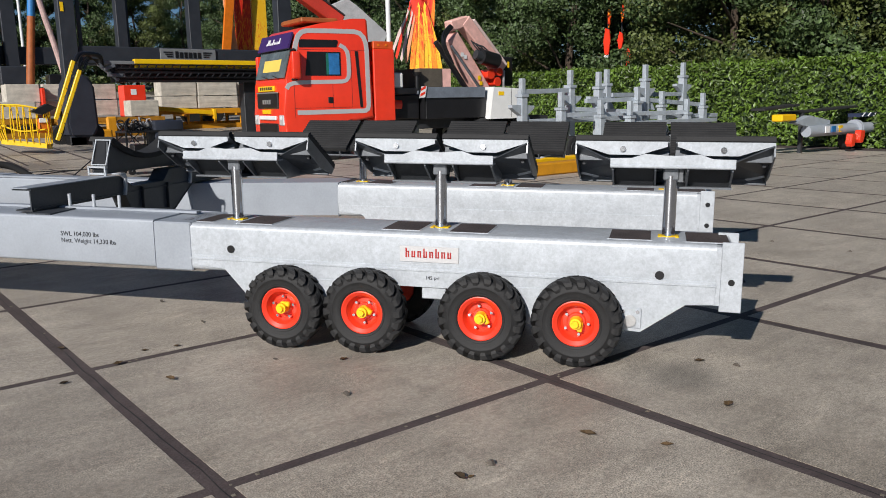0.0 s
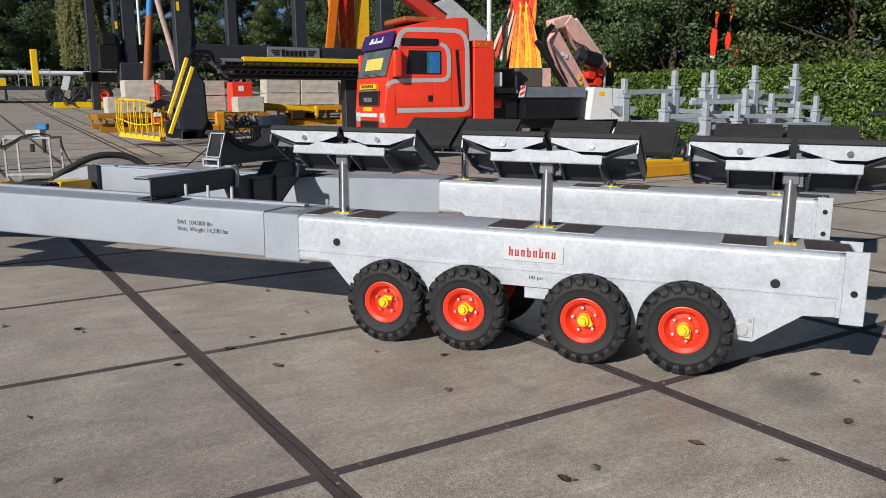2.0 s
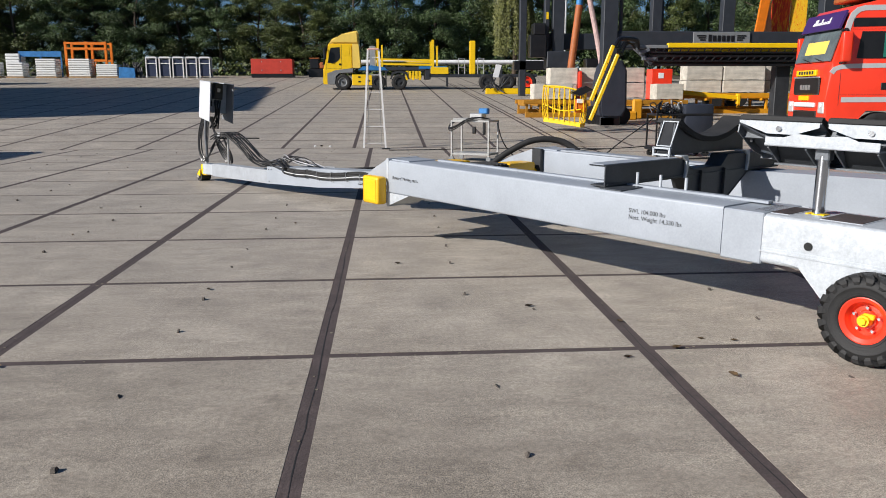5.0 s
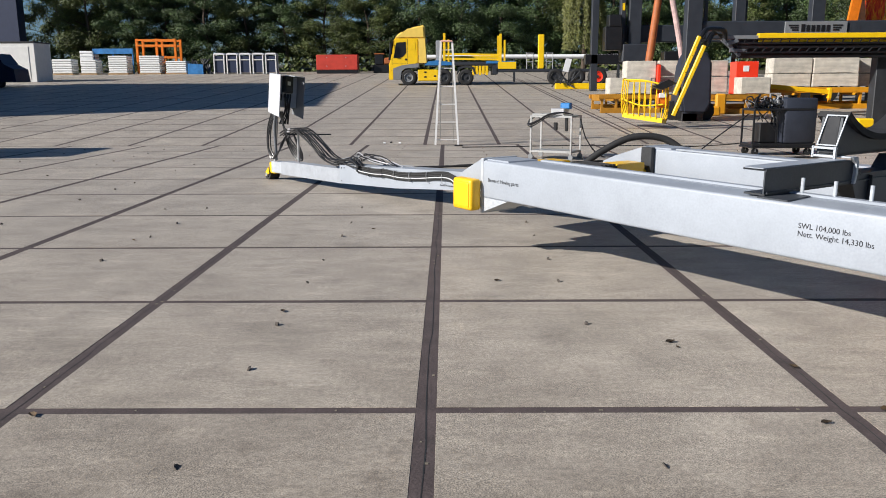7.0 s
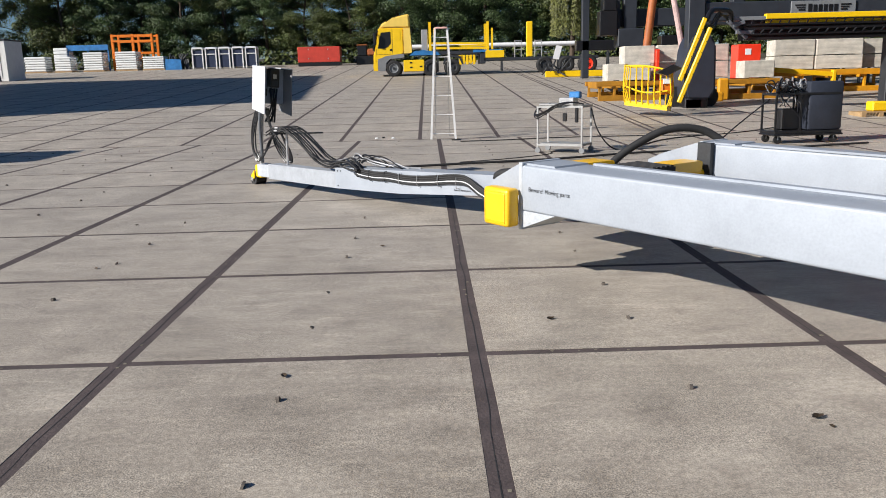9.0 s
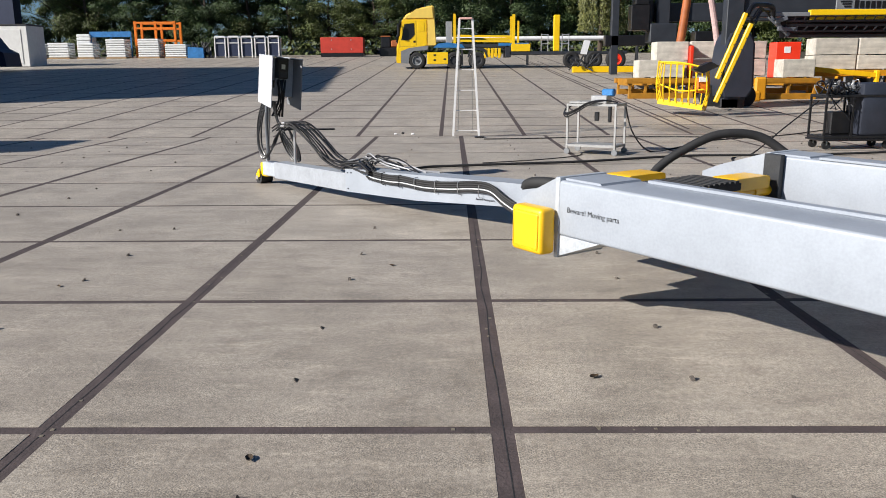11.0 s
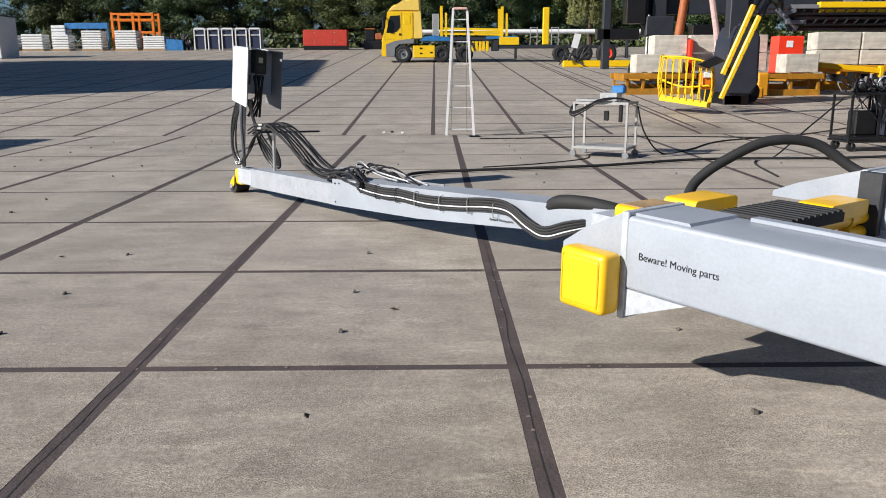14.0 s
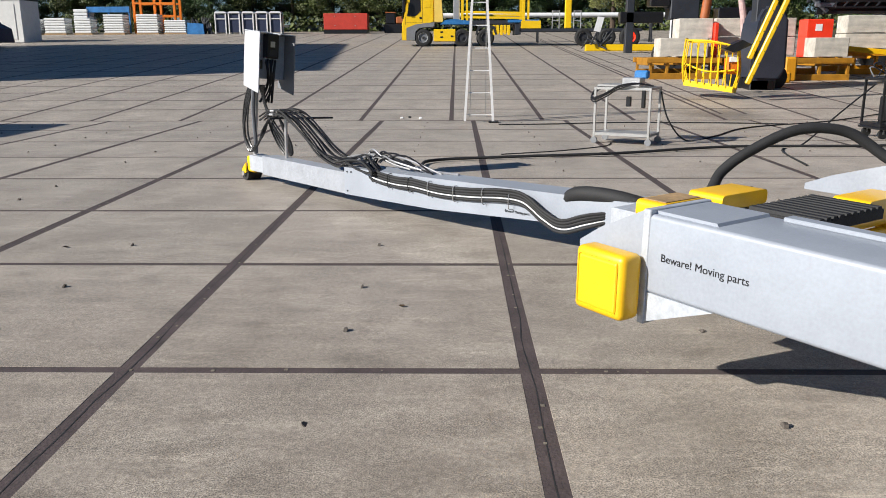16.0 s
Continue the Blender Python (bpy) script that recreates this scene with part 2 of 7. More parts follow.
M_NAVY = material("visor_violet", (0.05, 0.02, 0.12), 0.35, 0.0, 3, 0.1, 40, 0.02)
M_NAVYG = material("blue_grey_plastic", (0.03, 0.035, 0.05), 0.45, 0.0, 3, 0.15, 40, 0.05)
M_NAVYB = material("navy_cladding", (0.02, 0.03, 0.07), 0.5, 0.0, 2, 0.1, 30, 0.05)
M_TARP = material("grey_tarp", (0.5, 0.51, 0.52), 0.7, 0.0, 5, 0.12, 30, 0.3)
M_CREAM = material("cream_paint", (0.85, 0.60, 0.12), 0.5, 0.0, 3, 0.06, 40, 0.03)
M_PLATE = material("grey_plate", (0.2, 0.21, 0.22), 0.5, 0.0, 3, 0.1, 40, 0.03)
M_RUST = material("rusty_orange", (0.42, 0.12, 0.03), 0.6, 0.0, 3, 0.2, 40, 0.1)
M_RUST2 = material("brown_orange_steel", (0.44, 0.20, 0.012), 0.6, 0.0, 3, 0.2, 40, 0.1)
M_AMBER = material("amber_paint", (0.66, 0.29, 0.01), 0.5, 0.0, 3, 0.12, 40, 0.06)
M_PINKP = material("pale_pink", (0.6, 0.42, 0.40), 0.7, 0.0, 6, 0.2, 30, 0.2)
M_PINKO = material("pale_orange", (0.8, 0.35, 0.18), 0.5, 0.0, 4, 0.12, 40, 0.05)


def flame_material(name, *stops):
    """Airbrushed tongues of flame: tall wavy bands."""
    m = bpy.data.materials.new(name)
    m.use_nodes = True
    N, L = m.node_tree.nodes, m.node_tree.links
    co = N.new("ShaderNodeTexCoord")
    mp = N.new("ShaderNodeMapping")
    mp.inputs["Scale"].default_value = (5.2, 1.0, 1.1)
    nz = N.new("ShaderNodeTexNoise")
    nz.inputs["Scale"].default_value, nz.inputs["Detail"].default_value, nz.inputs["Distortion"].default_value = 1.5, 3, 1.6
    r = N.new("ShaderNodeValToRGB")
    r.color_ramp.interpolation = "EASE"
    while len(r.color_ramp.elements) < len(stops):
        r.color_ramp.elements.new(0.5)
    for el, (pos, col) in zip(r.color_ramp.elements, stops):
        el.position, el.color = pos, (*col, 1)
    L.new(co.outputs["Object"], mp.inputs[0])
    L.new(mp.outputs[0], nz.inputs["Vector"])
    sep = N.new("ShaderNodeSeparateXYZ")
    L.new(co.outputs["Object"], sep.inputs[0])
    up = N.new("ShaderNodeMapRange")
    up.inputs["From Min"].default_value, up.inputs["From Max"].default_value = 2.6, 6.0
    up.inputs["To Min"].default_value, up.inputs["To Max"].default_value = 0.12, -0.14
    L.new(sep.outputs["Z"], up.inputs["Value"])
    ad = N.new("ShaderNodeMath")
    L.new(nz.outputs["Fac"], ad.inputs[0])
    L.new(up.outputs[0], ad.inputs[1])
    L.new(ad.outputs[0], r.inputs[0])
    L.new(r.outputs[0], N["Principled BSDF"].inputs["Base Color"])
    N["Principled BSDF"].inputs["Roughness"].default_value = 0.45
    return m


M_FLAME = flame_material("flame_red", (0.30, (0.65, 0.025, 0.012)), (0.44, (0.82, 0.07, 0.01)), (0.50, (0.85, 0.17, 0.01)), (0.525, (0.9, 0.42, 0.03)), (0.55, (0.86, 0.20, 0.01)), (0.72, (0.88, 0.36, 0.02)))
M_FLAMEY = flame_material("flame_yellow", (0.40, (0.9, 0.5, 0.02)), (0.48, (0.92, 0.6, 0.05)), (0.51, (0.8, 0.12, 0.01)), (0.55, (0.9, 0.5, 0.02)))
M_PADSTEEL = material("pad_steel", (0.17, 0.185, 0.205), 0.4, 0.3, 6, 0.15, 60, 0.05)
M_SLEEVE = material("white_film", (0.36, 0.385, 0.42), 0.45, 0.0, 8, 0.1, 30, 0.5)
M_GALVF = material("galvanised_weathered", (0.43, 0.48, 0.53), 0.55, 0.2, 5, 0.12, 60, 0.1)
M_TROLLEY = material("bare_aluminium", (0.40, 0.40, 0.39), 0.4, 0.3, 6, 0.1, 60, 0.05)
M_REDF = material("weathered_red", (0.55, 0.05, 0.03), 0.5, 0.0, 2, 0.12, 30, 0.05)
M_WHITEP = material("white_plastic", (0.72, 0.73, 0.72), 0.55, 0.0, 3, 0.06, 30, 0.03)


# ---------------------------------------------------------------- mesh helpers
def box(bm, x0, x1, y0, y1, z0, z1, bevel=0.0, m=None, seg=1):
    g = bmesh.ops.create_cube(bm, size=1.0)
    for v in g["verts"]:
        v.co = Vector(((x0 + x1) / 2 + v.co.x * (x1 - x0), (y0 + y1) / 2 + v.co.y * (y1 - y0), (z0 + z1) / 2 + v.co.z * (z1 - z0)))
    vs = g["verts"]
    if bevel:
        es = list({e for v in vs for e in v.link_edges})
        r = bmesh.ops.bevel(bm, geom=es, offset=bevel, segments=seg, affect="EDGES", profile=0.5)
        vs = list({v for f in r["faces"] for v in f.verts} | {v for v in vs if v.is_valid})
    if m is not None:
        bmesh.ops.transform(bm, matrix=m, verts=vs)
    return vs


def rod(bm, p, q, r, r2=None, n=12):
    p, q = Vector(p), Vector(q)
    d = q - p
    m = Matrix.Translation((p + q) / 2) @ d.to_track_quat("Z", "Y").to_matrix().to_4x4()
    return bmesh.ops.create_cone(bm, cap_ends=True, segments=n, radius1=r, radius2=r if r2 is None else r2, depth=d.length, matrix=m)["verts"]


def beam(bm, p, q, w, h, bevel=0.0):
    """A square bar from p to q, w wide and h high."""
    p, q = Vector(p), Vector(q)
    d = q - p
    x = d.normalized()
    up = Vector((0, 0, 1)) if abs(x.z) < 0.95 else Vector((1, 0, 0))
    y = up.cross(x).normalized()
    z = x.cross(y)
    m = Matrix((x, y, z)).transposed().to_4x4()
    m.translation = (p + q) / 2
    return box(bm, -d.length / 2, d.length / 2, -w / 2, w / 2, -h / 2, h / 2, bevel, m)


def smooth_path(pts, n=8):
    pts = [Vector(p) for p in pts]
    out = []
    for i in range(len(pts) - 1):
        p0, p1, p2, p3 = pts[max(i - 1, 0)], pts[i], pts[i + 1], pts[min(i + 2, len(pts) - 1)]
        for k in range(n):
            t = k / n
            out.append(0.5 * (2 * p1 + (p2 - p0) * t + (2 * p0 - 5 * p1 + 4 * p2 - p3) * t * t + (3 * p1 - p0 - 3 * p2 + p3) * t ** 3))
    out.append(pts[-1])
    return out


def tube(bm, pts, r, n=8, smooth=6):
    pts = smooth_path(pts, smooth) if smooth else [Vector(p) for p in pts]
    rings = []
    side = None
    for i, p in enumerate(pts):
        d = (pts[min(i + 1, len(pts) - 1)] - pts[max(i - 1, 0)]).normalized()
        if side is None:
            side = d.orthogonal().normalized()
        side = (side - d * side.dot(d)).normalized()
        up = d.cross(side)
        rings.append([bm.verts.new(p + r * (side * math.cos(2 * math.pi * k / n) + up * math.sin(2 * math.pi * k / n))) for k in range(n)])
    for a, b in zip(rings, rings[1:]):
        for k in range(n):
            bm.faces.new((a[k], a[(k + 1) % n], b[(k + 1) % n], b[k]))
    bm.faces.new(list(reversed(rings[0])))
    bm.faces.new(rings[-1])


def prism(bm, outline, axis, lo, hi):
    """An outline of (u, v) pairs pushed along an axis: 'y' takes (x, z), 'x' takes (y, z), 'z' takes (x, y)."""
    def at(u, v, w):
        return {"y": (u, w, v), "x": (w, u, v), "z": (u, v, w)}[axis]
    a = [bm.verts.new(at(u, v, lo)) for u, v in outline]
    b = [bm.verts.new(at(u, v, hi)) for u, v in outline]
    bm.faces.new(list(reversed(a)))
    bm.faces.new(b)
    n = len(a)
    for i in range(n):
        bm.faces.new((a[i], a[(i + 1) % n], b[(i + 1) % n], b[i]))
    return a + b


def lathe(bm, profile, n=32, axis="y"):
    """Profile of (radius, along) pairs turned round an axis through the origin."""
    rings = []
    for r, w in profile:
        ring = []
        for k in range(n):
            c, s = r * math.cos(2 * math.pi * k / n), r * math.sin(2 * math.pi * k / n)
            ring.append(bm.verts.new((c, w, s) if axis == "y" else (c, s, w)))
        rings.append(ring)
    for a, b in zip(rings, rings[1:]):
        for k in range(n):
            bm.faces.new((a[k], a[(k + 1) % n], b[(k + 1) % n], b[k]))
    return rings


def mesh_of(name, bm, mat, smooth=False):
    bmesh.ops.recalc_face_normals(bm, faces=bm.faces[:])
    me = bpy.data.meshes.new(name)
    bm.to_mesh(me)
    bm.free()
    me.materials.append(mat)
    if smooth:
        for p in me.polygons:
            p.use_smooth = True
        me.set_sharp_from_angle(angle=radians(35))
    return me


def part(name, bm, mat, parent, label="", smooth=False, m=None):
    ob = new(name, mesh_of(name, bm, mat, smooth))
    ob.parent = parent
    if m is not None:
        ob.matrix_basis = m
    if label:
        ob["label"] = label
    return ob


def again(name, me, parent, m):
    ob = new(name, me)
    ob.parent = parent
    ob.matrix_basis = m
    return ob


def thing(name, m, label, category, group="", kind=""):
    ob = new(name)
    ob.empty_display_size = 0.2
    ob.matrix_basis = m
    return tagged(ob, label, category, group, kind)


def words(name, text, size, mat, parent, m, label=""):
    cu = bpy.data.curves.new(name, "FONT")
    cu.body, cu.size, cu.extrude = text, size, 0.0006
    tmp = bpy.data.objects.new(name, cu)
    scene.collection.objects.link(tmp)
    dg = bpy.context.evaluated_depsgraph_get()
    me = bpy.data.meshes.new_from_object(tmp.evaluated_get(dg))
    bpy.data.objects.remove(tmp)
    me.materials.clear()
    me.materials.append(mat)
    ob = new(name, me)
    ob.parent = parent
    ob.matrix_basis = m
    if label:
        ob["label"] = label
    return ob


def ground_z(y):
    """The yard is level as far as the drain and climbs gently beyond it."""
    return 0.0 if y < 18 else 0.05 * (y - 18) if y < 110 else 4.6


B = bmesh.new

# ---------------------------------------------------------------- ground
bm = B()
xs = [-400, -60, -20, 20, 60, 400]
ys = [-300, -40, 18, 60, 110, 600]
gv = [[bm.verts.new((x, y, ground_z(y) - 0.03)) for x in xs] for y in ys]
for j in range(len(ys) - 1):
    for i in range(len(xs) - 1):
        bm.faces.new((gv[j][i], gv[j][i + 1], gv[j + 1][i + 1], gv[j + 1][i]))
ground = tagged(new("ground", mesh_of("ground", bm, M_SOIL)), "dark earth around and beneath the yard slabs", "ground", kind="structure")


# ---------------------------------------------------------------- boat trailer
TR = thing("boat_trailer", pose(3.122, -0.432, 0, 0, 0, -54.0) @ Matrix.Scale(0.937, 4), "galvanised boat trailer with black rubber hull pads and red rims", "trailer")
FX = -1.03   # the arms reach this much further ahead
N0, N1 = 0.18, 0.74   # near beam, across
F0, F1 = 3.00, 3.56   # far beam
A0, A1 = 2.58, 3.12   # far arm, which steps inwards
ZT, ZB = 0.83, 0.485


def rounded_bar(bm, a0, a1, b0, b1, z0, z1, r=0.035):
    prof = []
    for (cx, cz, s) in ((b0 + r, z0 + r, 180), (b1 - r, z0 + r, 270), (b1 - r, z1 - r, 0), (b0 + r, z1 - r, 90)):
        for k in range(5):
            t = radians(s + 90 * k / 4)
            prof.append((cx + r * math.cos(t), cz + r * math.sin(t)))
    prism(bm, prof, "x", a0, a1)


def side_skirt(bm, b0, b1):
    """Lower web of a beam: drops at both ends to carry the rocker pivots."""
    prism(bm, [(-0.78, 0.60), (-0.78, 0.53), (-0.52, 0.505), (-0.30, 0.27), (-0.16, 0.27), (0.02, 0.46), (2.10, 0.46), (2.22, 0.26), (2.43, 0.25), (2.70, 0.445), (2.872, 0.455), (2.872, 0.60)], "y", b0, b1)


for near, (b0, b1) in ((True, (N0, N1)), (False, (F0, F1))):
    bm = B()
    rounded_bar(bm, -0.79, 2.87, b0, b1, ZB, ZT)
    part("carriage_beam", bm, M_GALV, TR, "spangled galvanised box beam", smooth=True)
    bm = B()
    side_skirt(bm, b0 - 0.006, b0 + 0.02)
    side_skirt(bm, b1 - 0.02, b1 + 0.006)
    part("skirt_plate", bm, M_GALV, TR)
    bm = B()
    box(bm, -1.10 if near else -0.80, -0.785, b0 - 0.003, b1 - 0.012, 0.475, ZT + 0.006, 0.01)
    part("joint_sleeve", bm, M_ARM, TR)
    # arm
    if not near:
        bm = B()
        prism(bm, [(-0.785, F0 + 0.02), (-0.785, F1 - 0.02), (-2.30, A1 - 0.14), (-2.30, A0)], "z", 0.487, 0.84)
        part("inward_step", bm, M_ARM, TR)
        b0, b1 = A0, A1
    bm = B()
    fx = FX if near else FX - 0.06
    b1 -= 0.14
    rounded_bar(bm, -4.11 + fx, -1.10 if near else -2.29, b0, b1, 0.487, 0.845, 0.02)
    part("arm", bm, M_ARM, TR, "smooth light grey painted arm", smooth=True)
    bm = B()
    box(bm, -3.7 + fx, -0.95 if near else -2.3, (b1 - 0.07) if near else b0, b1 if near else (b0 + 0.07), 0.845, 0.866, 0.004)
    part("arm_rail", bm, M_ARM, TR)
    bm = B()
    prism(bm, [(-4.13 + fx, 0.34), (-3.76 + fx, 0.487), (-4.13 + fx, 0.487)], "y", b0 + 0.004, b1 - 0.004)
    part("gusset", bm, M_GALV, TR)
    bm = B()
    box(bm, -4.15 + fx, -4.11 + fx, b0 - 0.004, b1, 0.335, 0.865, 0.004)
    part("end_plate", bm, M_GALV, TR)
    if not near:
        b0, b1 = F0, F1
    # rear bracket
    bm = B()
    box(bm, 2.90, 3.03, b0 + 0.01, b0 + 0.03, 0.41, 0.85, 0.003)
    box(bm, 2.90, 3.03, b1 - 0.03, b1 - 0.01, 0.41, 0.85, 0.003)
    box(bm, 2.868, 3.03, b0 + 0.03, b1 - 0.03, 0.70, 0.72)
    box(bm, 2.868, 2.90, b0 + 0.005, b1 - 0.005, 0.45, 0.82)
    part("rear_bracket", bm, M_GALV, TR)


def build_wheel():
    """Pneumatic tyre with block lugs on a dished rim; the axis runs along y, the outside is -y."""
    bm = B()
    lathe(bm, [(0.0, -0.012), (0.055, -0.012), (0.062, 0.0), (0.088, 0.004), (0.100, -0.006), (0.106, -0.030), (0.112, -0.036), (0.118, -0.055), (0.126, -0.060), (0.142, -0.070), (0.149, -0.068), (0.150, -0.058), (0.135, -0.04), (0.13, 0.05), (0.0, 0.06)], 40)
    rim = mesh_of("wheel", bm, M_RED, True)
    bm = B()
    lathe(bm, [(0.140, 0.060), (0.144, -0.056), (0.150, -0.070), (0.158, -0.077), (0.164, -0.0785), (0.167, -0.0755), (0.185, -0.080), (0.207, -0.083), (0.210, -0.0855), (0.214, -0.0855), (0.217, -0.0825), (0.236, -0.078), (0.252, -0.068), (0.261, -0.050), (0.264, 0.0),
               (0.261, 0.050), (0.252, 0.068), (0.236, 0.078), (0.200, 0.083), (0.160, 0.075), (0.140, 0.060)], 64)
    tyre = mesh_of("tyre", bm, M_TYRE, True)
    bm = B()
    lugs = 20
    for side in (-1, 1):
        for k in range(lugs):
            base = 2 * math.pi * (k + (0.5 if side > 0 else 0.0)) / lugs
            rows = []
            for (w, r, wide) in ((0.080, 0.226, 0.40), (0.0865, 0.247, 0.52), (0.080, 0.274, 0.60), (0.064, 0.287, 0.60), (0.034, 0.2905, 0.58), (-0.004, 0.291, 0.55), (-0.004, 0.255, 0.55), (0.060, 0.240, 0.50)):
                lean = (0.080 - w) * 2.6
                half = math.pi / lugs * wide
                rows.append([bm.verts.new((r * math.cos(base + lean + e), side * w, r * math.sin(base + lean + e))) for e in (-half, half)])
            for p, q in zip(rows, rows[1:] + rows[:1]):
                bm.faces.new((p[0], p[1], q[1], q[0]))
            for e in (0, 1):
                for quad in ((0, 1, 2, 7), (2, 3, 4, 7), (4, 5, 6, 7)):
                    bm.faces.new([rows[c][e] for c in quad])
    bmesh.ops.recalc_face_normals(bm, faces=bm.faces[:])
    tread = mesh_of("tread", bm, M_TYRE)
    bm = B()
    rod(bm, (0, -0.02, 0), (0, -0.075, 0), 0.042, 0.036, 16)
    rod(bm, (0, -0.072, 0), (0, -0.092, 0), 0.026, 0.022, 6)
    box(bm, -0.012, 0.055, -0.055, -0.025, 0.012, 0.045, 0.006)
    hub = mesh_of("hub", bm, M_YELLOW, True)
    bm = B()
    rod(bm, (0, -0.012, 0), (0, -0.034, 0), 0.011, 0.010, 6)
    bolt = mesh_of("bolt", bm, M_CHROME)
    return rim, tyre, hub, bolt, tread


WHEEL = build_wheel()


def put_wheel(a, b, turn, flip):
    m = pose(a, b, 0.291, 0, turn, 180 if flip else 0)
    w = again("wheel", WHEEL[0], TR, m)
    again("tyre", WHEEL[1], w, Matrix())
    again("tread", WHEEL[4], w, Matrix())
    again("hub", WHEEL[2], w, Matrix())
    for k in range(5):
        t = radians(72 * k + 20)
        again("bolt", WHEEL[3], w, pose(0.078 * math.cos(t), 0, 0.078 * math.sin(t)))


for i, a in enumerate((0.0, 0.60, 1.42, 2.04)):
    for b, flip in ((0.083, False), (0.84, True), (3.66, True)):
        put_wheel(a, b, 31 * i + 50 * b, flip)
for b0, b1 in ((N0, N1), (F0, F1)):
    for a in (0.30, 1.73):
        bm = B()
        prism(bm, [(a - 0.33, 0.26), (a - 0.10, 0.47), (a + 0.10, 0.47), (a + 0.33, 0.26), (a + 0.2, 0.22), (a - 0.2, 0.22)], "y", b0 + 0.04, b1 - 0.04)
        part("rocker", bm, M_GALV, TR)
    bm = B()
    for a in (0.0, 0.60, 1.42, 2.04):
        rod(bm, (a, b0 - 0.07, 0.291), (a, b1 + 0.07, 0.291), 0.03)
    part("axle", bm, M_DARK, TR)


def hull_pad(a, b_post, side):
    """A jack post with a split rubber-faced pad that tilts inwards; side is +1 when the middle lies to +b."""
    bm = B()
    rod(bm, (a, b_post, ZT), (a, b_post, 1.23), 0.042, n=24)
    part("jack_post", bm, M_CHROME, TR, "polished steel jack post", smooth=True)
    bm = B()
    for dx in (-0.054, 0.054):
        box(bm, a + dx - 0.012, a + dx + 0.012, b_post - 0.055, b_post + 0.03, ZT, ZT + 0.008, 0.002)
    rod(bm, (a, b_post, ZT), (a, b_post, ZT + 0.007), 0.047, n=16)
    part("post_collar", bm, M_YELLOW, TR)
    m = Matrix.Translation((a, b_post - 0.04 * side, 1.45)) @ Matrix.Rotation(radians(-30 * side), 4, "X") @ Matrix.Diagonal((1, side, 1, 1))
    # in the pad's own plane: x along, y inwards from the outer edge, z outwards through the rubber
    for s in (-1, 1):
        bm = B()
        x0, x1 = (0.02, 0.615) if s > 0 else (-0.615, -0.02)
        teeth = [(-0.012, 0.0), (0.53, 0.0), (0.53, 0.036)]
        for q in range(12, -1, -1):
            y = 0.002 + 0.04 * q
            teeth += [(y + 0.026, 0.036), (y + 0.022, 0.046), (y + 0.004, 0.046), (y, 0.036)]
        prism(bm, teeth + [(-0.012, 0.030)], "x", x0, x1)
        bmesh.ops.transform(bm, matrix=m, verts=bm.verts[:])
        part("rubber_pad", bm, M_RUBBER, TR, "black ribbed rubber pad")
        bm = B()
        box(bm, x0, x1, 0.0, 0.52, -0.012, -0.001)
        for yy in (0.10, 0.44):
            box(bm, x0, x1, yy, yy + 0.01, -0.09, -0.012)
        xe = x1 if s > 0 else x0
        prism(bm, [(0.0, -0.012), (0.52, -0.012), (0.50, -0.06), (0.30, -0.10), (0.02, -0.09)], "x", min(xe, xe - 0.01 * s), max(xe, xe - 0.01 * s))
        bmesh.ops.transform(bm, matrix=m, verts=bm.verts[:])
        part("pad_board", bm, M_PADSTEEL, TR)
        bm = B()
        prism(bm, [(0.03 * s, 0.0), (0.612 * s, 0.0), (0.612 * s, -0.016), (0.40 * s, -0.085), (0.20 * s, -0.085), (0.03 * s, -0.03)], "y", -0.005, 0.003)
        bmesh.ops.transform(bm, matrix=Matrix.Translation((a, b_post - 0.045 * side, 1.447)), verts=bm.verts[:])
        part("edge_flange", bm, M_GALV, TR, "bright galvanised edge plate")
        bm = B()
        rod(bm, (a + 0.31 * s, b_post - 0.062 * side, 1.40), (a + 0.31 * s, b_post - 0.03 * side, 1.40), 0.020, n=8)
        part("bolt", bm, M_CHROME, TR)
    bm = B()
    mm = Matrix.Translation((a, b_post - 0.085 * side, 1.332))
    prism(bm, [(-0.385, -0.045), (-0.385, 0.010), (-0.25, 0.012), (-0.17, 0.040), (-0.03, 0.030), (0.03, 0.030), (0.17, 0.040), (0.25, 0.012), (0.385, 0.010), (0.385, -0.045), (0.0, -0.048)], "y", -0.006, 0.004)
    rod(bm, (-0.385, 0.0, -0.040), (0.385, 0.0, -0.040), 0.013, n=10)
    box(bm, -0.385, 0.385, min(0.0, 0.09 * side), max(0.0, 0.09 * side), -0.053, -0.043)
    bmesh.ops.transform(bm, matrix=mm, verts=bm.verts[:])
    part("front_channel", bm, M_GALV, TR)
    bm = B()
    for dx in (-0.37, -0.10, 0.10, 0.37):
        prism(bm, [(b_post - 0.07 * side, 1.32), (b_post + 0.42 * side, 1.19), (b_post + 0.40 * side, 1.142), (b_post + 0.10 * side, 1.150), (b_post - 0.07 * side, 1.265)], "x", a + dx - 0.006, a + dx + 0.006)
    box(bm, a - 0.38, a + 0.38, min(b_post + 0.06 * side, b_post + 0.40 * side), max(b_post + 0.06 * side, b_post + 0.40 * side), 1.138, 1.150)
    box(bm, a - 0.05, a + 0.05, b_post - 0.04, b_post + 0.04, 1.20, 1.30, 0.008)
    part("tilt_frame", bm, M_PADSTEEL, TR)
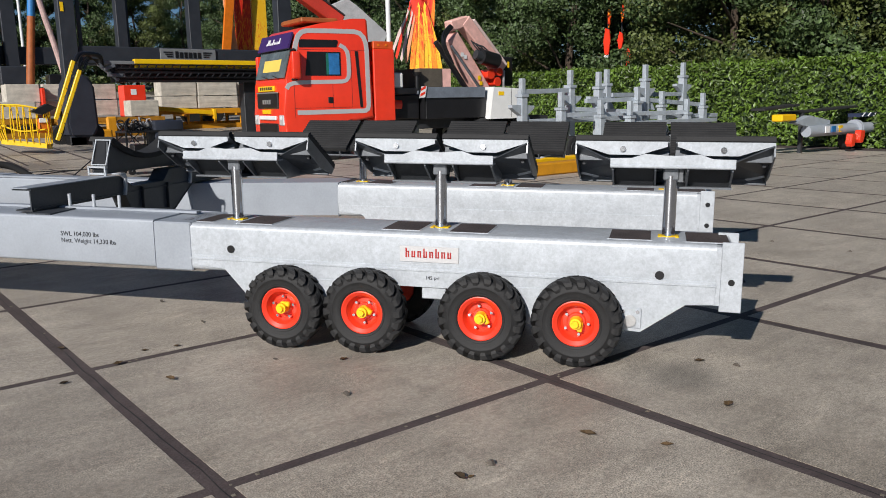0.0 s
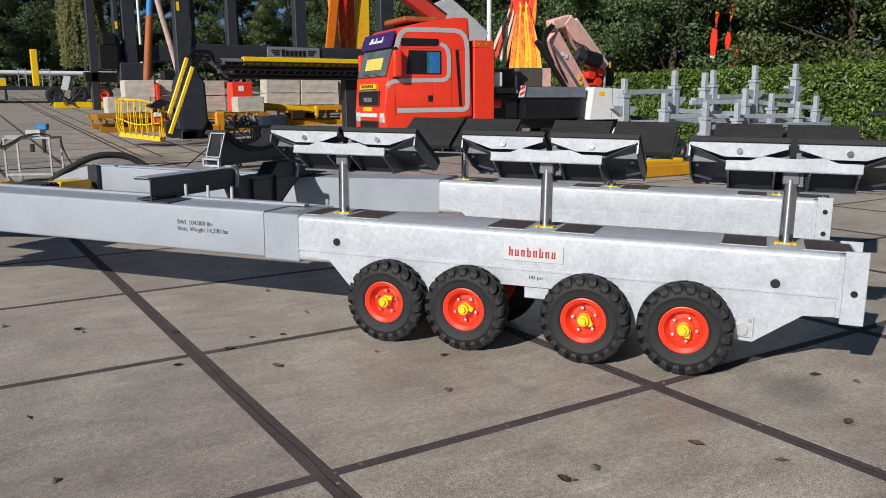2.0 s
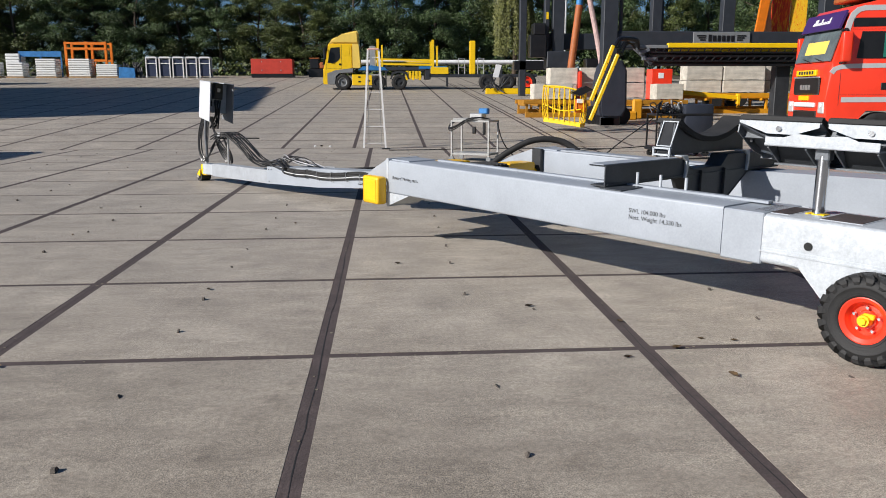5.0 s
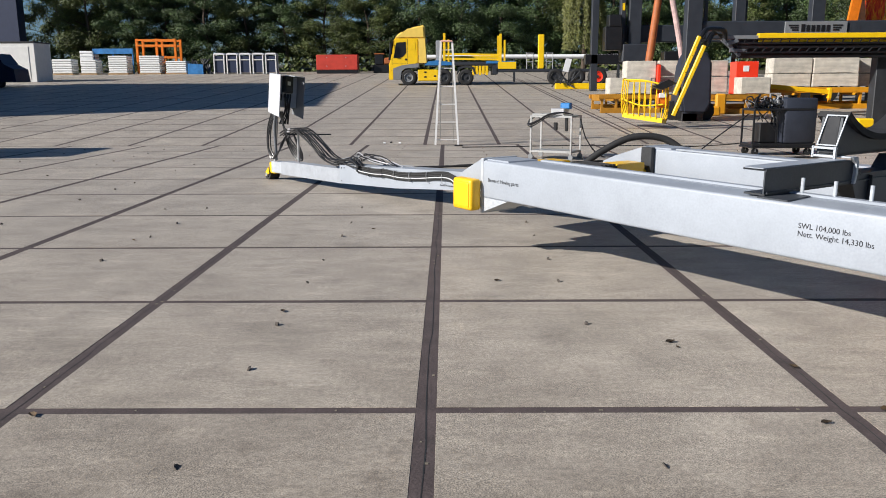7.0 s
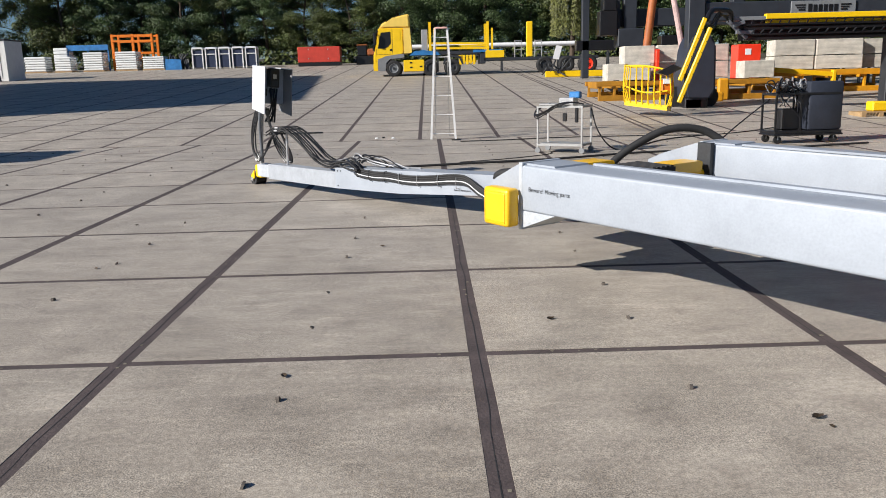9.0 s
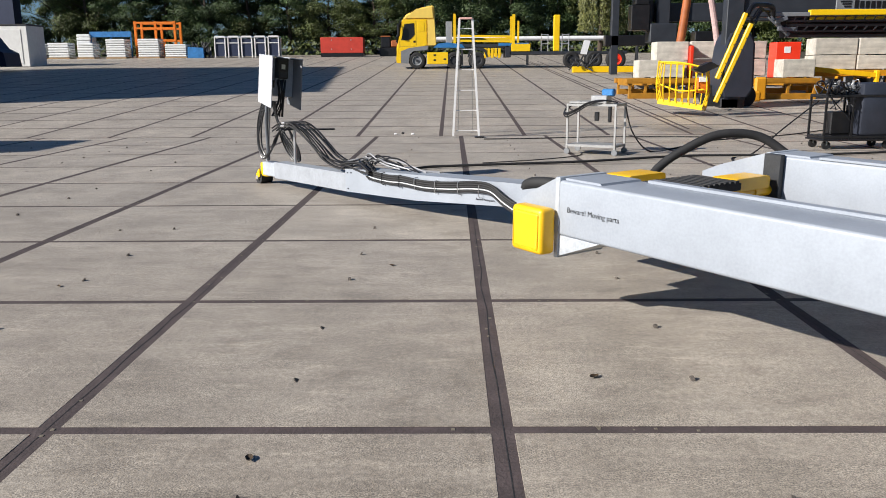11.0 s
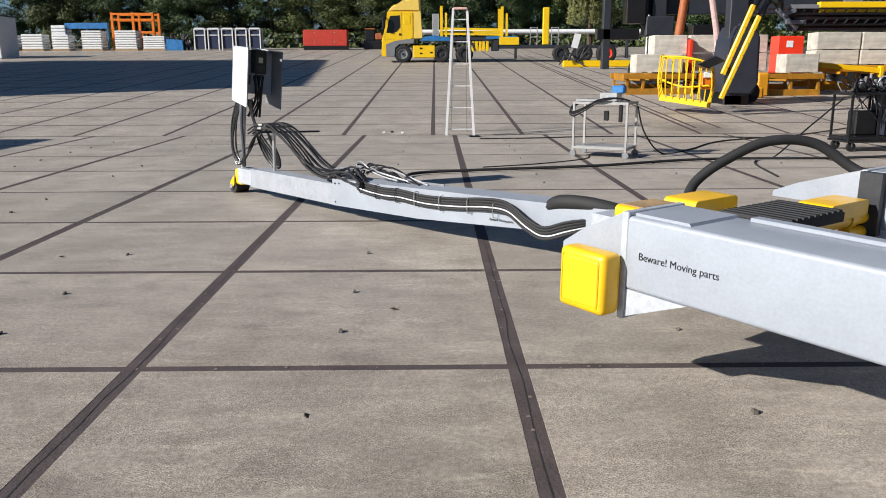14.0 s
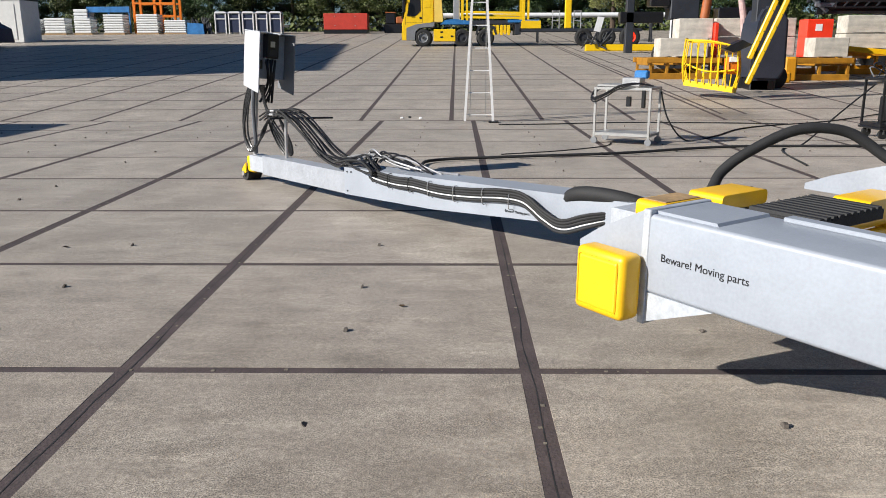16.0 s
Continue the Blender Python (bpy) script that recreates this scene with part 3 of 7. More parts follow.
    for s in (-1, 1):
        bm = B()
        quad = [Vector((a + da * s, b_post + db * side, z)) for da, db, z in ((0.37, -0.02, 1.31), (0.608, -0.07, 1.425), (0.60, 0.27, 1.215), (0.375, 0.38, 1.152))]
        low = [bm.verts.new(p) for p in quad]
        top = [bm.verts.new(p + Vector((0, 0.008 * side, 0.008))) for p in quad]
        bm.faces.new(low)
        bm.faces.new(list(reversed(top)))
        for k in range(4):
            bm.faces.new((low[k], low[(k + 1) % 4], top[(k + 1) % 4], top[k]))
        bmesh.ops.recalc_face_normals(bm, faces=bm.faces[:])
        part("side_wing", bm, M_CRADLE, TR, "dark grey tray side")
        bm = B()
        beam(bm, quad[3] - Vector((0, 0.004 * side, 0.004)), quad[2] - Vector((0, 0.004 * side, 0.004)), 0.016, 0.016)
        part("wing_edge", bm, M_GALV, TR, "bright galvanised tray edge")
        bm = B()
        box(bm, a + 0.565 * s - 0.012, a + 0.565 * s + 0.012, b_post + 0.06 * side - 0.014, b_post + 0.06 * side + 0.014, 1.285, 1.345, 0.003)
        rod(bm, (a + 0.565 * s - 0.03, b_post + 0.045 * side, 1.315), (a + 0.565 * s + 0.03, b_post + 0.045 * side, 1.315), 0.008, n=8)
        part("latch", bm, M_DARK, TR, "small dark latch")
    # dark sheets stand in for the shade inside the pad, below the channel
    for x0, x1 in ((-0.36, -0.11), (0.11, 0.36)):
        bm = B()
        prism(bm, [(b_post + 0.03 * side, 1.27), (b_post + 0.12 * side, 1.152), (b_post + 0.13 * side, 1.152), (b_post + 0.04 * side, 1.27)], "x", a + x0, a + x1)
        part("closing_plate", bm, M_DARK, TR)
    for s in (-1, 1):
        bm = B()
        x0, x1 = (0.11, 0.37) if s > 0 else (-0.37, -0.11)
        box(bm, a + x0, a + x1, b_post - 0.19, b_post + 0.16, ZT + 0.001, ZT + 0.006)
        part("grip_mat", bm, M_MAT, TR, "dark anti-slip mat")
        bm = B()
        box(bm, a + x0 - 0.012, a + x1 + 0.012, b_post - 0.202, b_post + 0.172, ZT - 0.002, ZT + 0.003)
        part("mat_frame", bm, M_GALV, TR)


for a in (-0.555, 1.035, 2.58):
    hull_pad(a, 0.47, 1)
for a in (-0.60, 1.00, 2.58):
    hull_pad(a, 3.27, -1)

# fender box on the end of each arm
for b0 in (0.04, A1 + 0.02):
    bm = B()
    box(bm, -4.425 + FX, -4.125 + FX, b0, b0 + 0.13, 0.36, 0.665, 0.03, seg=3)
    fb = part("fender", bm, M_GOLD, TR, "yellow moulded fender box", smooth=True)
    bm = B()
    box(bm, -4.395 + FX, -4.155 + FX, b0 - 0.006, b0 + 0.012, 0.39, 0.635, 0.016, seg=3)
    part("lid", bm, M_GOLD, fb)
words("lettering", "SWL 104,000 lbs", 0.050, M_BLACK, TR, pose(-1.92, N0 - 0.0015, 0.695, 90, 0, 0), "black load lettering")
words("lettering", "Nett. Weight 14,330 lbs", 0.050, M_BLACK, TR, pose(-1.92, N0 - 0.0015, 0.643, 90, 0, 0), "black weight lettering")
words("lettering", "Beware! Moving parts", 0.050, M_BLACK, TR, pose(-4.04 + FX, N0 - 0.0015, 0.648, 90, 0, 0), "black warning lettering")
words("lettering", "145 psi", 0.035, M_BLACK, TR, pose(1.0, N0 - 0.009, 0.515, 90, 0, 0), "black pressure lettering")
bm = B()
box(bm, 0.82, 1.235, N0 - 0.006, N0 + 0.001, 0.632, 0.742, 0.002)
plate = part("badge", bm, M_SILVER, TR, "brushed plate with red logo bars")
bm = B()
for k in range(8):
    x = 0.862 + 0.042 * k
    top = 0.727 if k in (0, 3, 5) else 0.708
    for d, h in ((0.0, top), (0.0165, 0.708)):
        box(bm, x + d, x + d + 0.0095, N0 - 0.009, N0 - 0.005, 0.664, h)
    box(bm, x, x + 0.026, N0 - 0.009, N0 - 0.005, 0.664 if k % 2 else 0.700, 0.671 if k % 2 else 0.707)
part("logo_bars", bm, M_BADGE, plate)
for a, z in ((-0.465, 0.655), (2.535, 0.627)):
    bm = B()
    rod(bm, (a, N0 - 0.008, z), (a, N0 + 0.02, z), 0.028, n=20)
    part("drain_hole", bm, M_BLACK, TR, "round dark hole")


for a in (0.30, 1.73):
    bm = B()
    prism(bm, [(a - 0.17, 0.30), (a - 0.085, 0.475), (a + 0.085, 0.475), (a + 0.17, 0.30), (a + 0.10, 0.25), (a - 0.10, 0.25)], "y", 0.166, 0.175)
    part("rocker_cheek", bm, M_GALV, TR, "pale galvanised rocker cheek")
bm = B()
box(bm, 0.97, 1.14, 0.19, 0.30, 0.375, 0.462, 0.006)
part("stop_bracket", bm, M_GALV, TR)
# ---- cross member, bow cradle and coupling between the arms
MX = -0.03
AC = -2.30 + MX
# one dark channel from arm to arm, dropped between the hook brackets; its web faces the carriage
WA = AC + 0.11
top_line = [(0.24, 1.022), (1.33, 1.022), (1.50, 0.915), (1.98, 0.915), (2.09, 1.022), (3.08, 1.022)]
low_line = [(0.24, 0.870), (1.38, 0.870), (1.47, 0.70), (1.56, 0.655), (2.15, 0.635), (2.50, 0.870), (3.08, 0.870)]
bm = B()
prism(bm, top_line + list(reversed(low_line)), "x", WA - 0.010, WA)
part("crossbeam_web", bm, M_CRADLE, TR, "dark slate web of the dropped crossbeam")
bm = B()
prism(bm, top_line + [(b_, z + 0.013) for b_, z in reversed(top_line)], "x", WA - 0.17, WA + 0.006)
part("crossbeam_flange", bm, M_CRADLE, TR)
bm = B()
prism(bm, low_line + [(b_, z - 0.013) for b_, z in reversed(low_line)], "x", WA - 0.15, WA + 0.006)
part("crossbeam_flange", bm, M_DARK, TR)
bm = B()
box(bm, WA + 0.001, WA + 0.012, 0.26, 3.06, 0.868, 0.880)
part("stiffener", bm, M_CRADLE, TR)
for b_ in (1.62, 2.02):
    bm = B()
    box(bm, WA + 0.001, WA + 0.03, b_, b_ + 0.010, 0.66, 0.91)
    part("stiffener", bm, M_DARK, TR)
bm = B()
prism(bm, [(WA - 0.02, 0.20), (WA + 0.20, 0.20), (WA + 0.16, 0.56), (WA - 0.02, 0.60)], "z", 0.846, 0.856)
part("foot_plate", bm, M_CRADLE, TR, "dark foot plate on the arm")
# pale strip laid on the dark flange as its sky reflection
bm = B()
box(bm, WA - 0.165, WA - 0.005, 0.22, 1.28, 1.036, 1.044, 0.002)
part("channel_cover", bm, M_ARM, TR, "pale strip painting the sky's reflection on the flange top")
for s, b in ((1, 1.34), (-1, 2.40)):
    bm = B()
    box(bm, AC - 0.06, AC + 0.125, b - 0.045, b + 0.03, 1.050, 1.062, 0.003)
    prism(bm, [(b + 0.030, 1.062), (b + 0.052, 1.02), (b + 0.050, 0.93), (b + 0.030, 0.86), (b + 0.008, 0.86), (b + 0.022, 0.93), (b + 0.020, 1.01), (b - 0.03, 1.046), (b - 0.045, 1.062)], "x", AC + 0.118, AC + 0.142)
    part("hook_bracket", bm, M_GALV, TR, "galvanised hook bracket")


def cradle_curve(r_off, n=14):
    out = []
    for k in range(n + 1):
        t = radians(234 + 72 * k / n)
        out.append((1.88 + (0.93 + r_off) * math.cos(t), 2.14 + (0.93 + r_off) * math.sin(t)))
    return out


CA = AC - 0.05
bm = B()
curve = cradle_curve(0.045)
outline = [(1.27, 1.07), (2.50, 1.07), (2.46, 1.34)] + list(reversed(curve)) + [(1.31, 1.34)]
prism(bm, outline, "x", CA - 0.08, CA - 0.06)
prism(bm, outline, "x", CA + 0.06, CA + 0.08)
box(bm, CA - 0.08, CA + 0.08, 1.28, 2.50, 1.06, 1.08)
cr = part("bow_cradle", bm, M_CRADLE, TR, "dark steel bow cradle with rubber lining")
bm = B()
inner, outer = cradle_curve(0.0), cradle_curve(0.048)
prism(bm, inner + list(reversed(outer)), "x", CA - 0.12, CA + 0.12)
part("lining", bm, M_RUBBER, cr, "ribbed black rubber lining")
bm = B()
for x in (CA - 0.075, CA + 0.075):
    beam(bm, (x, 1.262, 1.14), (x + 0.04, 1.300, 1.36), 0.009, 0.009)
for b_, z, e in ((1.262, 1.14, 0.0), (1.30, 1.36, 0.04)):
    beam(bm, (CA - 0.08 + e, b_, z), (CA + 0.08 + e, b_, z), 0.009, 0.009)
part("side_frame", bm, M_GALV, cr)
bm = B()
prism(bm, [(1.268, 1.08), (1.28, 1.08), (1.318, 1.36), (1.306, 1.36)], "x", CA - 0.06, CA + 0.06)
part("side_panel", bm, M_BLACK, cr)
bm = B()
for z in (1.06, 1.12):
    beam(bm, (CA - 0.09, 1.24, z), (CA + 0.08, 1.24, z), 0.016, 0.016)
for x in (CA - 0.09, CA + 0.08):
    beam(bm, (x, 1.24, 1.045), (x, 1.24, 1.13), 0.016, 0.016)
part("step_frame", bm, M_GALV, cr)
for a in (-2.11, -1.88, -1.64):
    bm = B()
    rod(bm, (a + MX, 0.57, 0.86), (a + MX, 0.57, 0.965), 0.013, n=10)
    part("peg", bm, M_GALV, TR)
for b0 in (N1,):
    bm = B()
    prism(bm, [(-1.15, 0.487), (-0.45, 0.487), (-0.75, 0.83), (-1.15, 0.84)], "y", b0 - 0.012 if b0 == F0 else b0, b0 if b0 == F0 else b0 + 0.012)
    part("inner_gusset", bm, M_GALV, TR)
# tops of the arm noses
for b0, b1, fx, reach in ((N0, N1 - 0.14, FX, 0.40), (A0, A1 - 0.14, FX - 0.06, 0.62)):
    bm = B()
    prism(bm, [(-4.12 + fx, 0.845), (-4.12 + fx, 0.858), (-3.80 + fx, 0.858), (-3.79 + fx, 0.845)], "y", b0 + 0.04, b1 - 0.02)
    part("nose_plate", bm, M_ARM, TR)
    bm = B()
    prism(bm, [(-4.15 + fx, 0.60), (-4.15 + fx, 0.86), (-4.15 - 0.7 * reach + fx, 0.72), (-4.15 - reach + fx, 0.64), (-4.15 - reach + fx, 0.60)], "y", b0 + 0.015, b0 + 0.03 if reach > 0.5 else b1)
    part("nose_gusset", bm, M_ARM, TR)
# dark buffer and yellow coupling pieces between the arms
bm = B()
CX = FX + 0.62
box(bm, -4.81 + CX, -4.66 + CX, A0 - 0.06, A0, 0.45, 0.86, 0.004)
part("buffer_plate", bm, M_DARK, TR)
for (b0, b1, a0, a1, z0, z1) in ((0.96, 1.34, -5.50, -5.30, 0.60, 0.70), (1.40, 1.84, -5.48, -5.24, 0.62, 0.71), (2.00, 2.46, -4.92, -4.70, 0.60, 0.70), (2.16, 2.50, -5.03, -4.90, 0.54, 0.63)):
    bm = B()
    rounded_bar(bm, a0 + CX, a1 + CX, b0, b1, z0, z1, 0.03)
    part("yellow_coupling", bm, M_GOLD, TR, "yellow painted coupling block", smooth=True)
bm = B()
box(bm, -5.48 + CX, -5.32 + CX, 1.0, 1.3, 0.70, 0.705, 0.001)
part("worn_plate", bm, M_WOOD, TR, "brown worn top plate")
for z, r in ((0.57, 0.045), (0.47, 0.04)):
    bm = B()
    rod(bm, (-4.76 + CX, 1.70, z), (-4.76 + CX, A0 - 0.06, z), r, n=16)
    rod(bm, (-4.76 + CX, 2.30, z), (-4.76 + CX, 2.36, z), r * 1.25, n=16)
    part("cylinder", bm, M_GOLD, TR, "yellow hydraulic cylinder", smooth=True)
bm = B()
ridges = [(1.20, 0.655), (1.84, 0.655), (1.84, 0.71)]
for k in range(9, -1, -1):
    y = 1.21 + 0.062 * k
    ridges += [(y + 0.048, 0.71), (y + 0.042, 0.728), (y + 0.006, 0.728), (y, 0.71)]
prism(bm, ridges + [(1.20, 0.71)], "x", -4.94 + CX, -4.54 + CX)
part("step_pad", bm, M_RUBBER, TR, "ribbed black rubber step pad")
bm = B()
box(bm, -4.90 + CX, -4.66 + CX, 0.74, A0, 0.34, 0.42, 0.01)
box(bm, -5.75 + CX, -4.85 + CX, 1.02, 1.9, 0.36, 0.60, 0.01)
part("coupling_beam", bm, M_GALV, TR)
# pivot plates and small fittings on the near skirt
for a in (-0.225, 2.365):
    bm = B()
    box(bm, a - 0.07, a + 0.07, N0 - 0.016, N0 - 0.004, 0.275, 0.405, 0.004)
    pv = part("pivot_plate", bm, M_GALV, TR)
    bm = B()
    rod(bm, (a, N0 - 0.03, 0.325), (a, N0 - 0.012, 0.325), 0.038, n=18)
    part("pivot_pin", bm, M_ALU, pv)
    for dx in (-0.045, 0.045):
        bm = B()
        rod(bm, (a + dx, N0 - 0.026, 0.385), (a + dx, N0 - 0.012, 0.385), 0.012, n=8)
        part("bolt", bm, M_CHROME, pv)
bm = B()
rod(bm, (2.965, N0 + 0.005, 0.60), (2.965, N0 + 0.035, 0.60), 0.02, n=14)
part("pin_hole", bm, M_BLACK, TR)
for z in (0.52, 0.72):
    bm = B()
    rod(bm, (2.97, F0 + 0.004, z), (2.97, F0 + 0.034, z), 0.022, n=14)
    part("pin_hole", bm, M_BLACK, TR)
bm = B()
box(bm, -0.80, 2.875, N0 - 0.013, N0 - 0.003, 0.570, 0.582)
part("weld_seam", bm, M_GALV, TR)

# the frame stands a little nose-up on its level wheels
PITCH = Matrix.Translation((0.4, 0, 0)) @ Matrix.Rotation(radians(0.97), 4, "Y") @ Matrix.Translation((-0.4, 0, 0))
for ob in TR.children:
    if ob.name.split(".")[0] not in ("wheel", "axle", "rocker", "rocker_cheek"):
        ob.matrix_basis = PITCH @ ob.matrix_basis

# ---------------------------------------------------------------- drawbar with its hoses
TIP, HEEL = Vector((-2.62, 9.70, 0.0)), Vector((1.45, 5.20, 0.0))
dway = (HEEL - TIP).normalized()
DB = thing("drawbar", Matrix.Translation((-2.90, 10.0, 0)) @ Matrix.Rotation(math.atan2(dway.y, dway.x), 4, "Z"), "telescopic galvanised drawbar lying on a small roller", "drawbar")
# along x from the roller towards the trailer
bm = B()
box(bm, 0.18, 2.5, -0.085, 0.085, 0.13, 0.315, 0.006)
part("inner_tube", bm, M_GALV, DB)
bm = B()
box(bm, 0.52, 2.28, -0.10, 0.10, 0.115, 0.335, 0.006)
part("wrap_sleeve", bm, M_SLEEVE, DB, "pale grey wrapped sleeve")
bm = B()
prism(bm, [(2.28, 0.13), (2.28, 0.40), (6.2, 0.54), (6.2, 0.36), (3.6, 0.17)], "y", -0.15, 0.15)
part("outer_tube", bm, M_ARM, DB, "light grey outer drawbar tube")
for x, z in ((2.33, 0.17), (2.33, 0.36), (2.40, 0.365)):
    bm = B()
    rod(bm, (x, -0.156, z), (x, -0.148, z), 0.009, n=8)
    part("bolt", bm, M_DARK, DB)
bm = B()
box(bm, 0.10, 0.27, -0.08, 0.08, 0.11, 0.30, 0.015)
part("end_block", bm, M_YELLOW, DB, "yellow end block")
for y in (-0.10, 0.10):
    bm = B()
    prism(bm, [(0.0, 0.06), (0.12, 0.10), (0.12, 0.22), (0.03, 0.14)], "y", y - 0.008, y + 0.008)
    part("roller_bracket", bm, M_YELLOW, DB)
bm = B()
rod(bm, (0.06, -0.09, 0.086), (0.06, 0.09, 0.086), 0.086, n=24)
roll = part("roller", bm, M_RUBBER, DB, "black roller", smooth=True)
bm = B()
rod(bm, (0.06, -0.12, 0.086), (0.06, 0.12, 0.086), 0.03, n=12)
part("axle", bm, M_ALU, roll)
bm = B()
rod(bm, (0.16, 0.0, 0.27), (0.30, 0.02, 1.25), 0.022, n=10)
part("cabinet_post", bm, M_ALU, DB)
bm = B()
rod(bm, (0.86, 0.03, 0.32), (0.88, 0.03, 0.80), 0.02, n=10)
part("hose_stand", bm, M_ALU, DB)
bm = B()
beam(bm, (0.84, -0.16, 0.79), (0.92, 0.62, 0.76), 0.05, 0.02)
part("support_tray", bm, M_DARK, DB, "dark hose support bar")
words("lettering", "Beware! Moving parts", 0.030, M_BLACK, DB, pose(4.52, -0.153, 0.285, 90, -2, 0), "small black warning lettering")
# hose bundle: flat over the stand, down on to the tube
random.seed(5)


def jit(s):
    return Vector((random.uniform(-s, s), random.uniform(-s, s), random.uniform(-s, s)))


for k in range(11):
    o = Vector((0.0, (k % 6 - 2.5) * 0.062, (k // 6) * 0.040))
    bm = B()
    tube(bm, [Vector((0.62, 0.0, 0.76)) + o, Vector((0.80, 0.02, 0.83)) + o, Vector((1.02, 0.03, 0.84)) + o, Vector((1.24, 0.03, 0.76)) + o + jit(0.012), Vector((1.52, 0.03, 0.60)) + o + jit(0.015), Vector((1.80, 0.03, 0.45)) + o + jit(0.015),
              Vector((2.10, 0.02, 0.40)) + o + jit(0.02), Vector((2.38, -0.02, 0.45)) + o + jit(0.03), Vector((2.62, -0.10, 0.44)) + o * 0.7 + jit(0.03), Vector((2.85, -0.16, 0.40)) + o * 0.4], 0.0105, 7, 5)
    part("hose", bm, M_BLACK if k % 3 else M_RUBBER, DB, "thin black hydraulic hose", smooth=True)
    bm = B()
    p = Vector((0.80, 0.02, 0.83)) + o
    q = Vector((1.02, 0.03, 0.84)) + o
    rod(bm, p.lerp(q, 0.1 + 0.05 * (k % 4)), p.lerp(q, 0.45 + 0.05 * (k % 4)), 0.0155, n=8)
    part("coupling_sleeve", bm, M_ALU, DB, "bright steel hose coupling", smooth=True)
# loops that hang under the cabinet
for k in range(11):
    bm = B()
    if k < 6:
        d, w = 0.022 * k, jit(0.025)
        tube(bm, [(0.22 + d, -0.05, 1.14), (0.14 + d + w.x, -0.09, 0.88), (0.10 + d + w.x, -0.10 + w.y, 0.58), (0.19 + d, -0.09, 0.37 + 0.02 * (k % 3)), (0.33 + d, -0.06, 0.42 + 0.02 * k), (0.43 + 0.4 * d, -0.02 + w.y, 0.62), (0.52 + 0.2 * d, 0.0, 0.74 + w.z), (0.66, 0.012 * k - 0.05, 0.79)], 0.0115, 7, 6)
    else:
        d, w = 0.03 * (k - 6), jit(0.03)
        tube(bm, [(0.36 + d, 0.0, 1.14), (0.44 + w.x, 0.03, 0.92), (0.46 + d, 0.06, 0.70 + w.z), (0.56 + d, 0.10, 0.45 + 0.03 * (k - 6)), (0.70 + d, 0.12, 0.36 + w.z * 0.5), (0.80 + 0.5 * d, 0.10, 0.48), (0.74 + 0.3 * d, 0.06, 0.68), (0.72, 0.03, 0.80)], 0.0115, 7, 6)
    part("hanging_hose", bm, M_BLACK, DB, "black hose hanging in a loop", smooth=True)
# tangle where the hoses come down on the tube
for k in range(10):
    w, v = jit(0.06), jit(0.05)
    bm = B()
    tube(bm, [(2.25 + 0.04 * k, 0.03 + w.y, 0.46), (2.42 + 0.04 * k, 0.02 + v.y, 0.54 + w.z), (2.66 + 0.05 * k, -0.02 + w.y, 0.52 + v.z), (2.92 + 0.07 * k, 0.02 + v.y, 0.45)], 0.009, 6, 6)
    part("hose", bm, M_ALU if k % 3 == 0 else M_BLACK, DB, smooth=True)
bm = B()
tube(bm, [(0.36, -0.05, 1.25), (0.34, -0.07, 1.0), (0.30, -0.06, 0.8), (0.28, -0.04, 0.5), (0.24, -0.02, 0.34)], 0.024, 9, 6)
part("armoured_cable", bm, M_PADSTEEL, DB, "grey armoured cable", smooth=True)
for k in range(5):
    z = 0.43 - 0.022 * k
    bm = B()
    tube(bm, [(2.55, -0.04, 0.47), (2.72, -0.15, z), (3.1, -0.172, z - 0.03), (3.4, -0.178, z - 0.02), (3.75, -0.172, z - 0.035), (4.15, -0.172, z - 0.01), (4.5, -0.178, z + 0.03), (4.75, -0.19, z + 0.03), (4.98, -0.22, z - 0.06), (5.18, -0.24, z - 0.10), (5.40, -0.20, z - 0.03), (5.75, 0.05, 0.45)], 0.006 if k == 3 else 0.0125, 8, 5)
    part("sleeved_hose", bm, M_WHITE if k == 3 else M_RUBBER, DB, "white marked hose" if k == 3 else "black sleeved hose", smooth=True)
for x in (2.8, 3.05, 3.35, 3.62, 3.95, 4.3, 4.6):
    z = 0.43 - (0.03 if 2.9 < x < 4.0 else 0.005)
    bm = B()
    tube(bm, [(x, -0.15, z - 0.108), (x, -0.194, z - 0.098), (x, -0.196, z + 0.01), (x, -0.15, z + 0.022)], 0.004, 5, 3)
    part("cable_tie", bm, M_ALU if x > 3.5 else M_BLACK, DB)
bm = B()
tube(bm, [(5.14, 0.10, 0.36), (5.10, -0.06, 0.43), (5.20, -0.12, 0.51), (5.40, -0.12, 0.535), (5.62, -0.08, 0.52), (5.85, 0.05, 0.45), (6.0, 0.2, 0.38)], 0.055, 12, 8)
part("thick_hose", bm, M_RUBBER, DB, "thick black ribbed hose loop", smooth=True)
bm = B()
tube(bm, [(1.9, 0.06, 0.43), (2.3, 0.12, 0.50), (2.7, 0.12, 0.47), (3.2, 0.10, 0.45), (3.7, 0.10, 0.46)], 0.010, 6, 5)
tube(bm, [(2.3, -0.05, 0.44), (2.5, 0.06, 0.53), (2.8, 0.10, 0.47), (3.3, 0.12, 0.46)], 0.010, 6, 5)
part("hose", bm, M_ALU, DB, "grey braided hose", smooth=True)

# big arched hose between drawbar and far arm
bm = B()
tube(bm, [(1.62, 6.85, 0.10), (1.74, 7.10, 0.20), (1.90, 7.35, 0.34), (2.02, 7.48, 0.47), (2.25, 7.5, 0.64), (2.66, 7.5, 0.83), (3.10, 7.5, 0.81), (3.45, 7.4, 0.58), (3.75, 7.1, 0.40), (4.0, 6.9, 0.06)], 0.048, 14, 10)
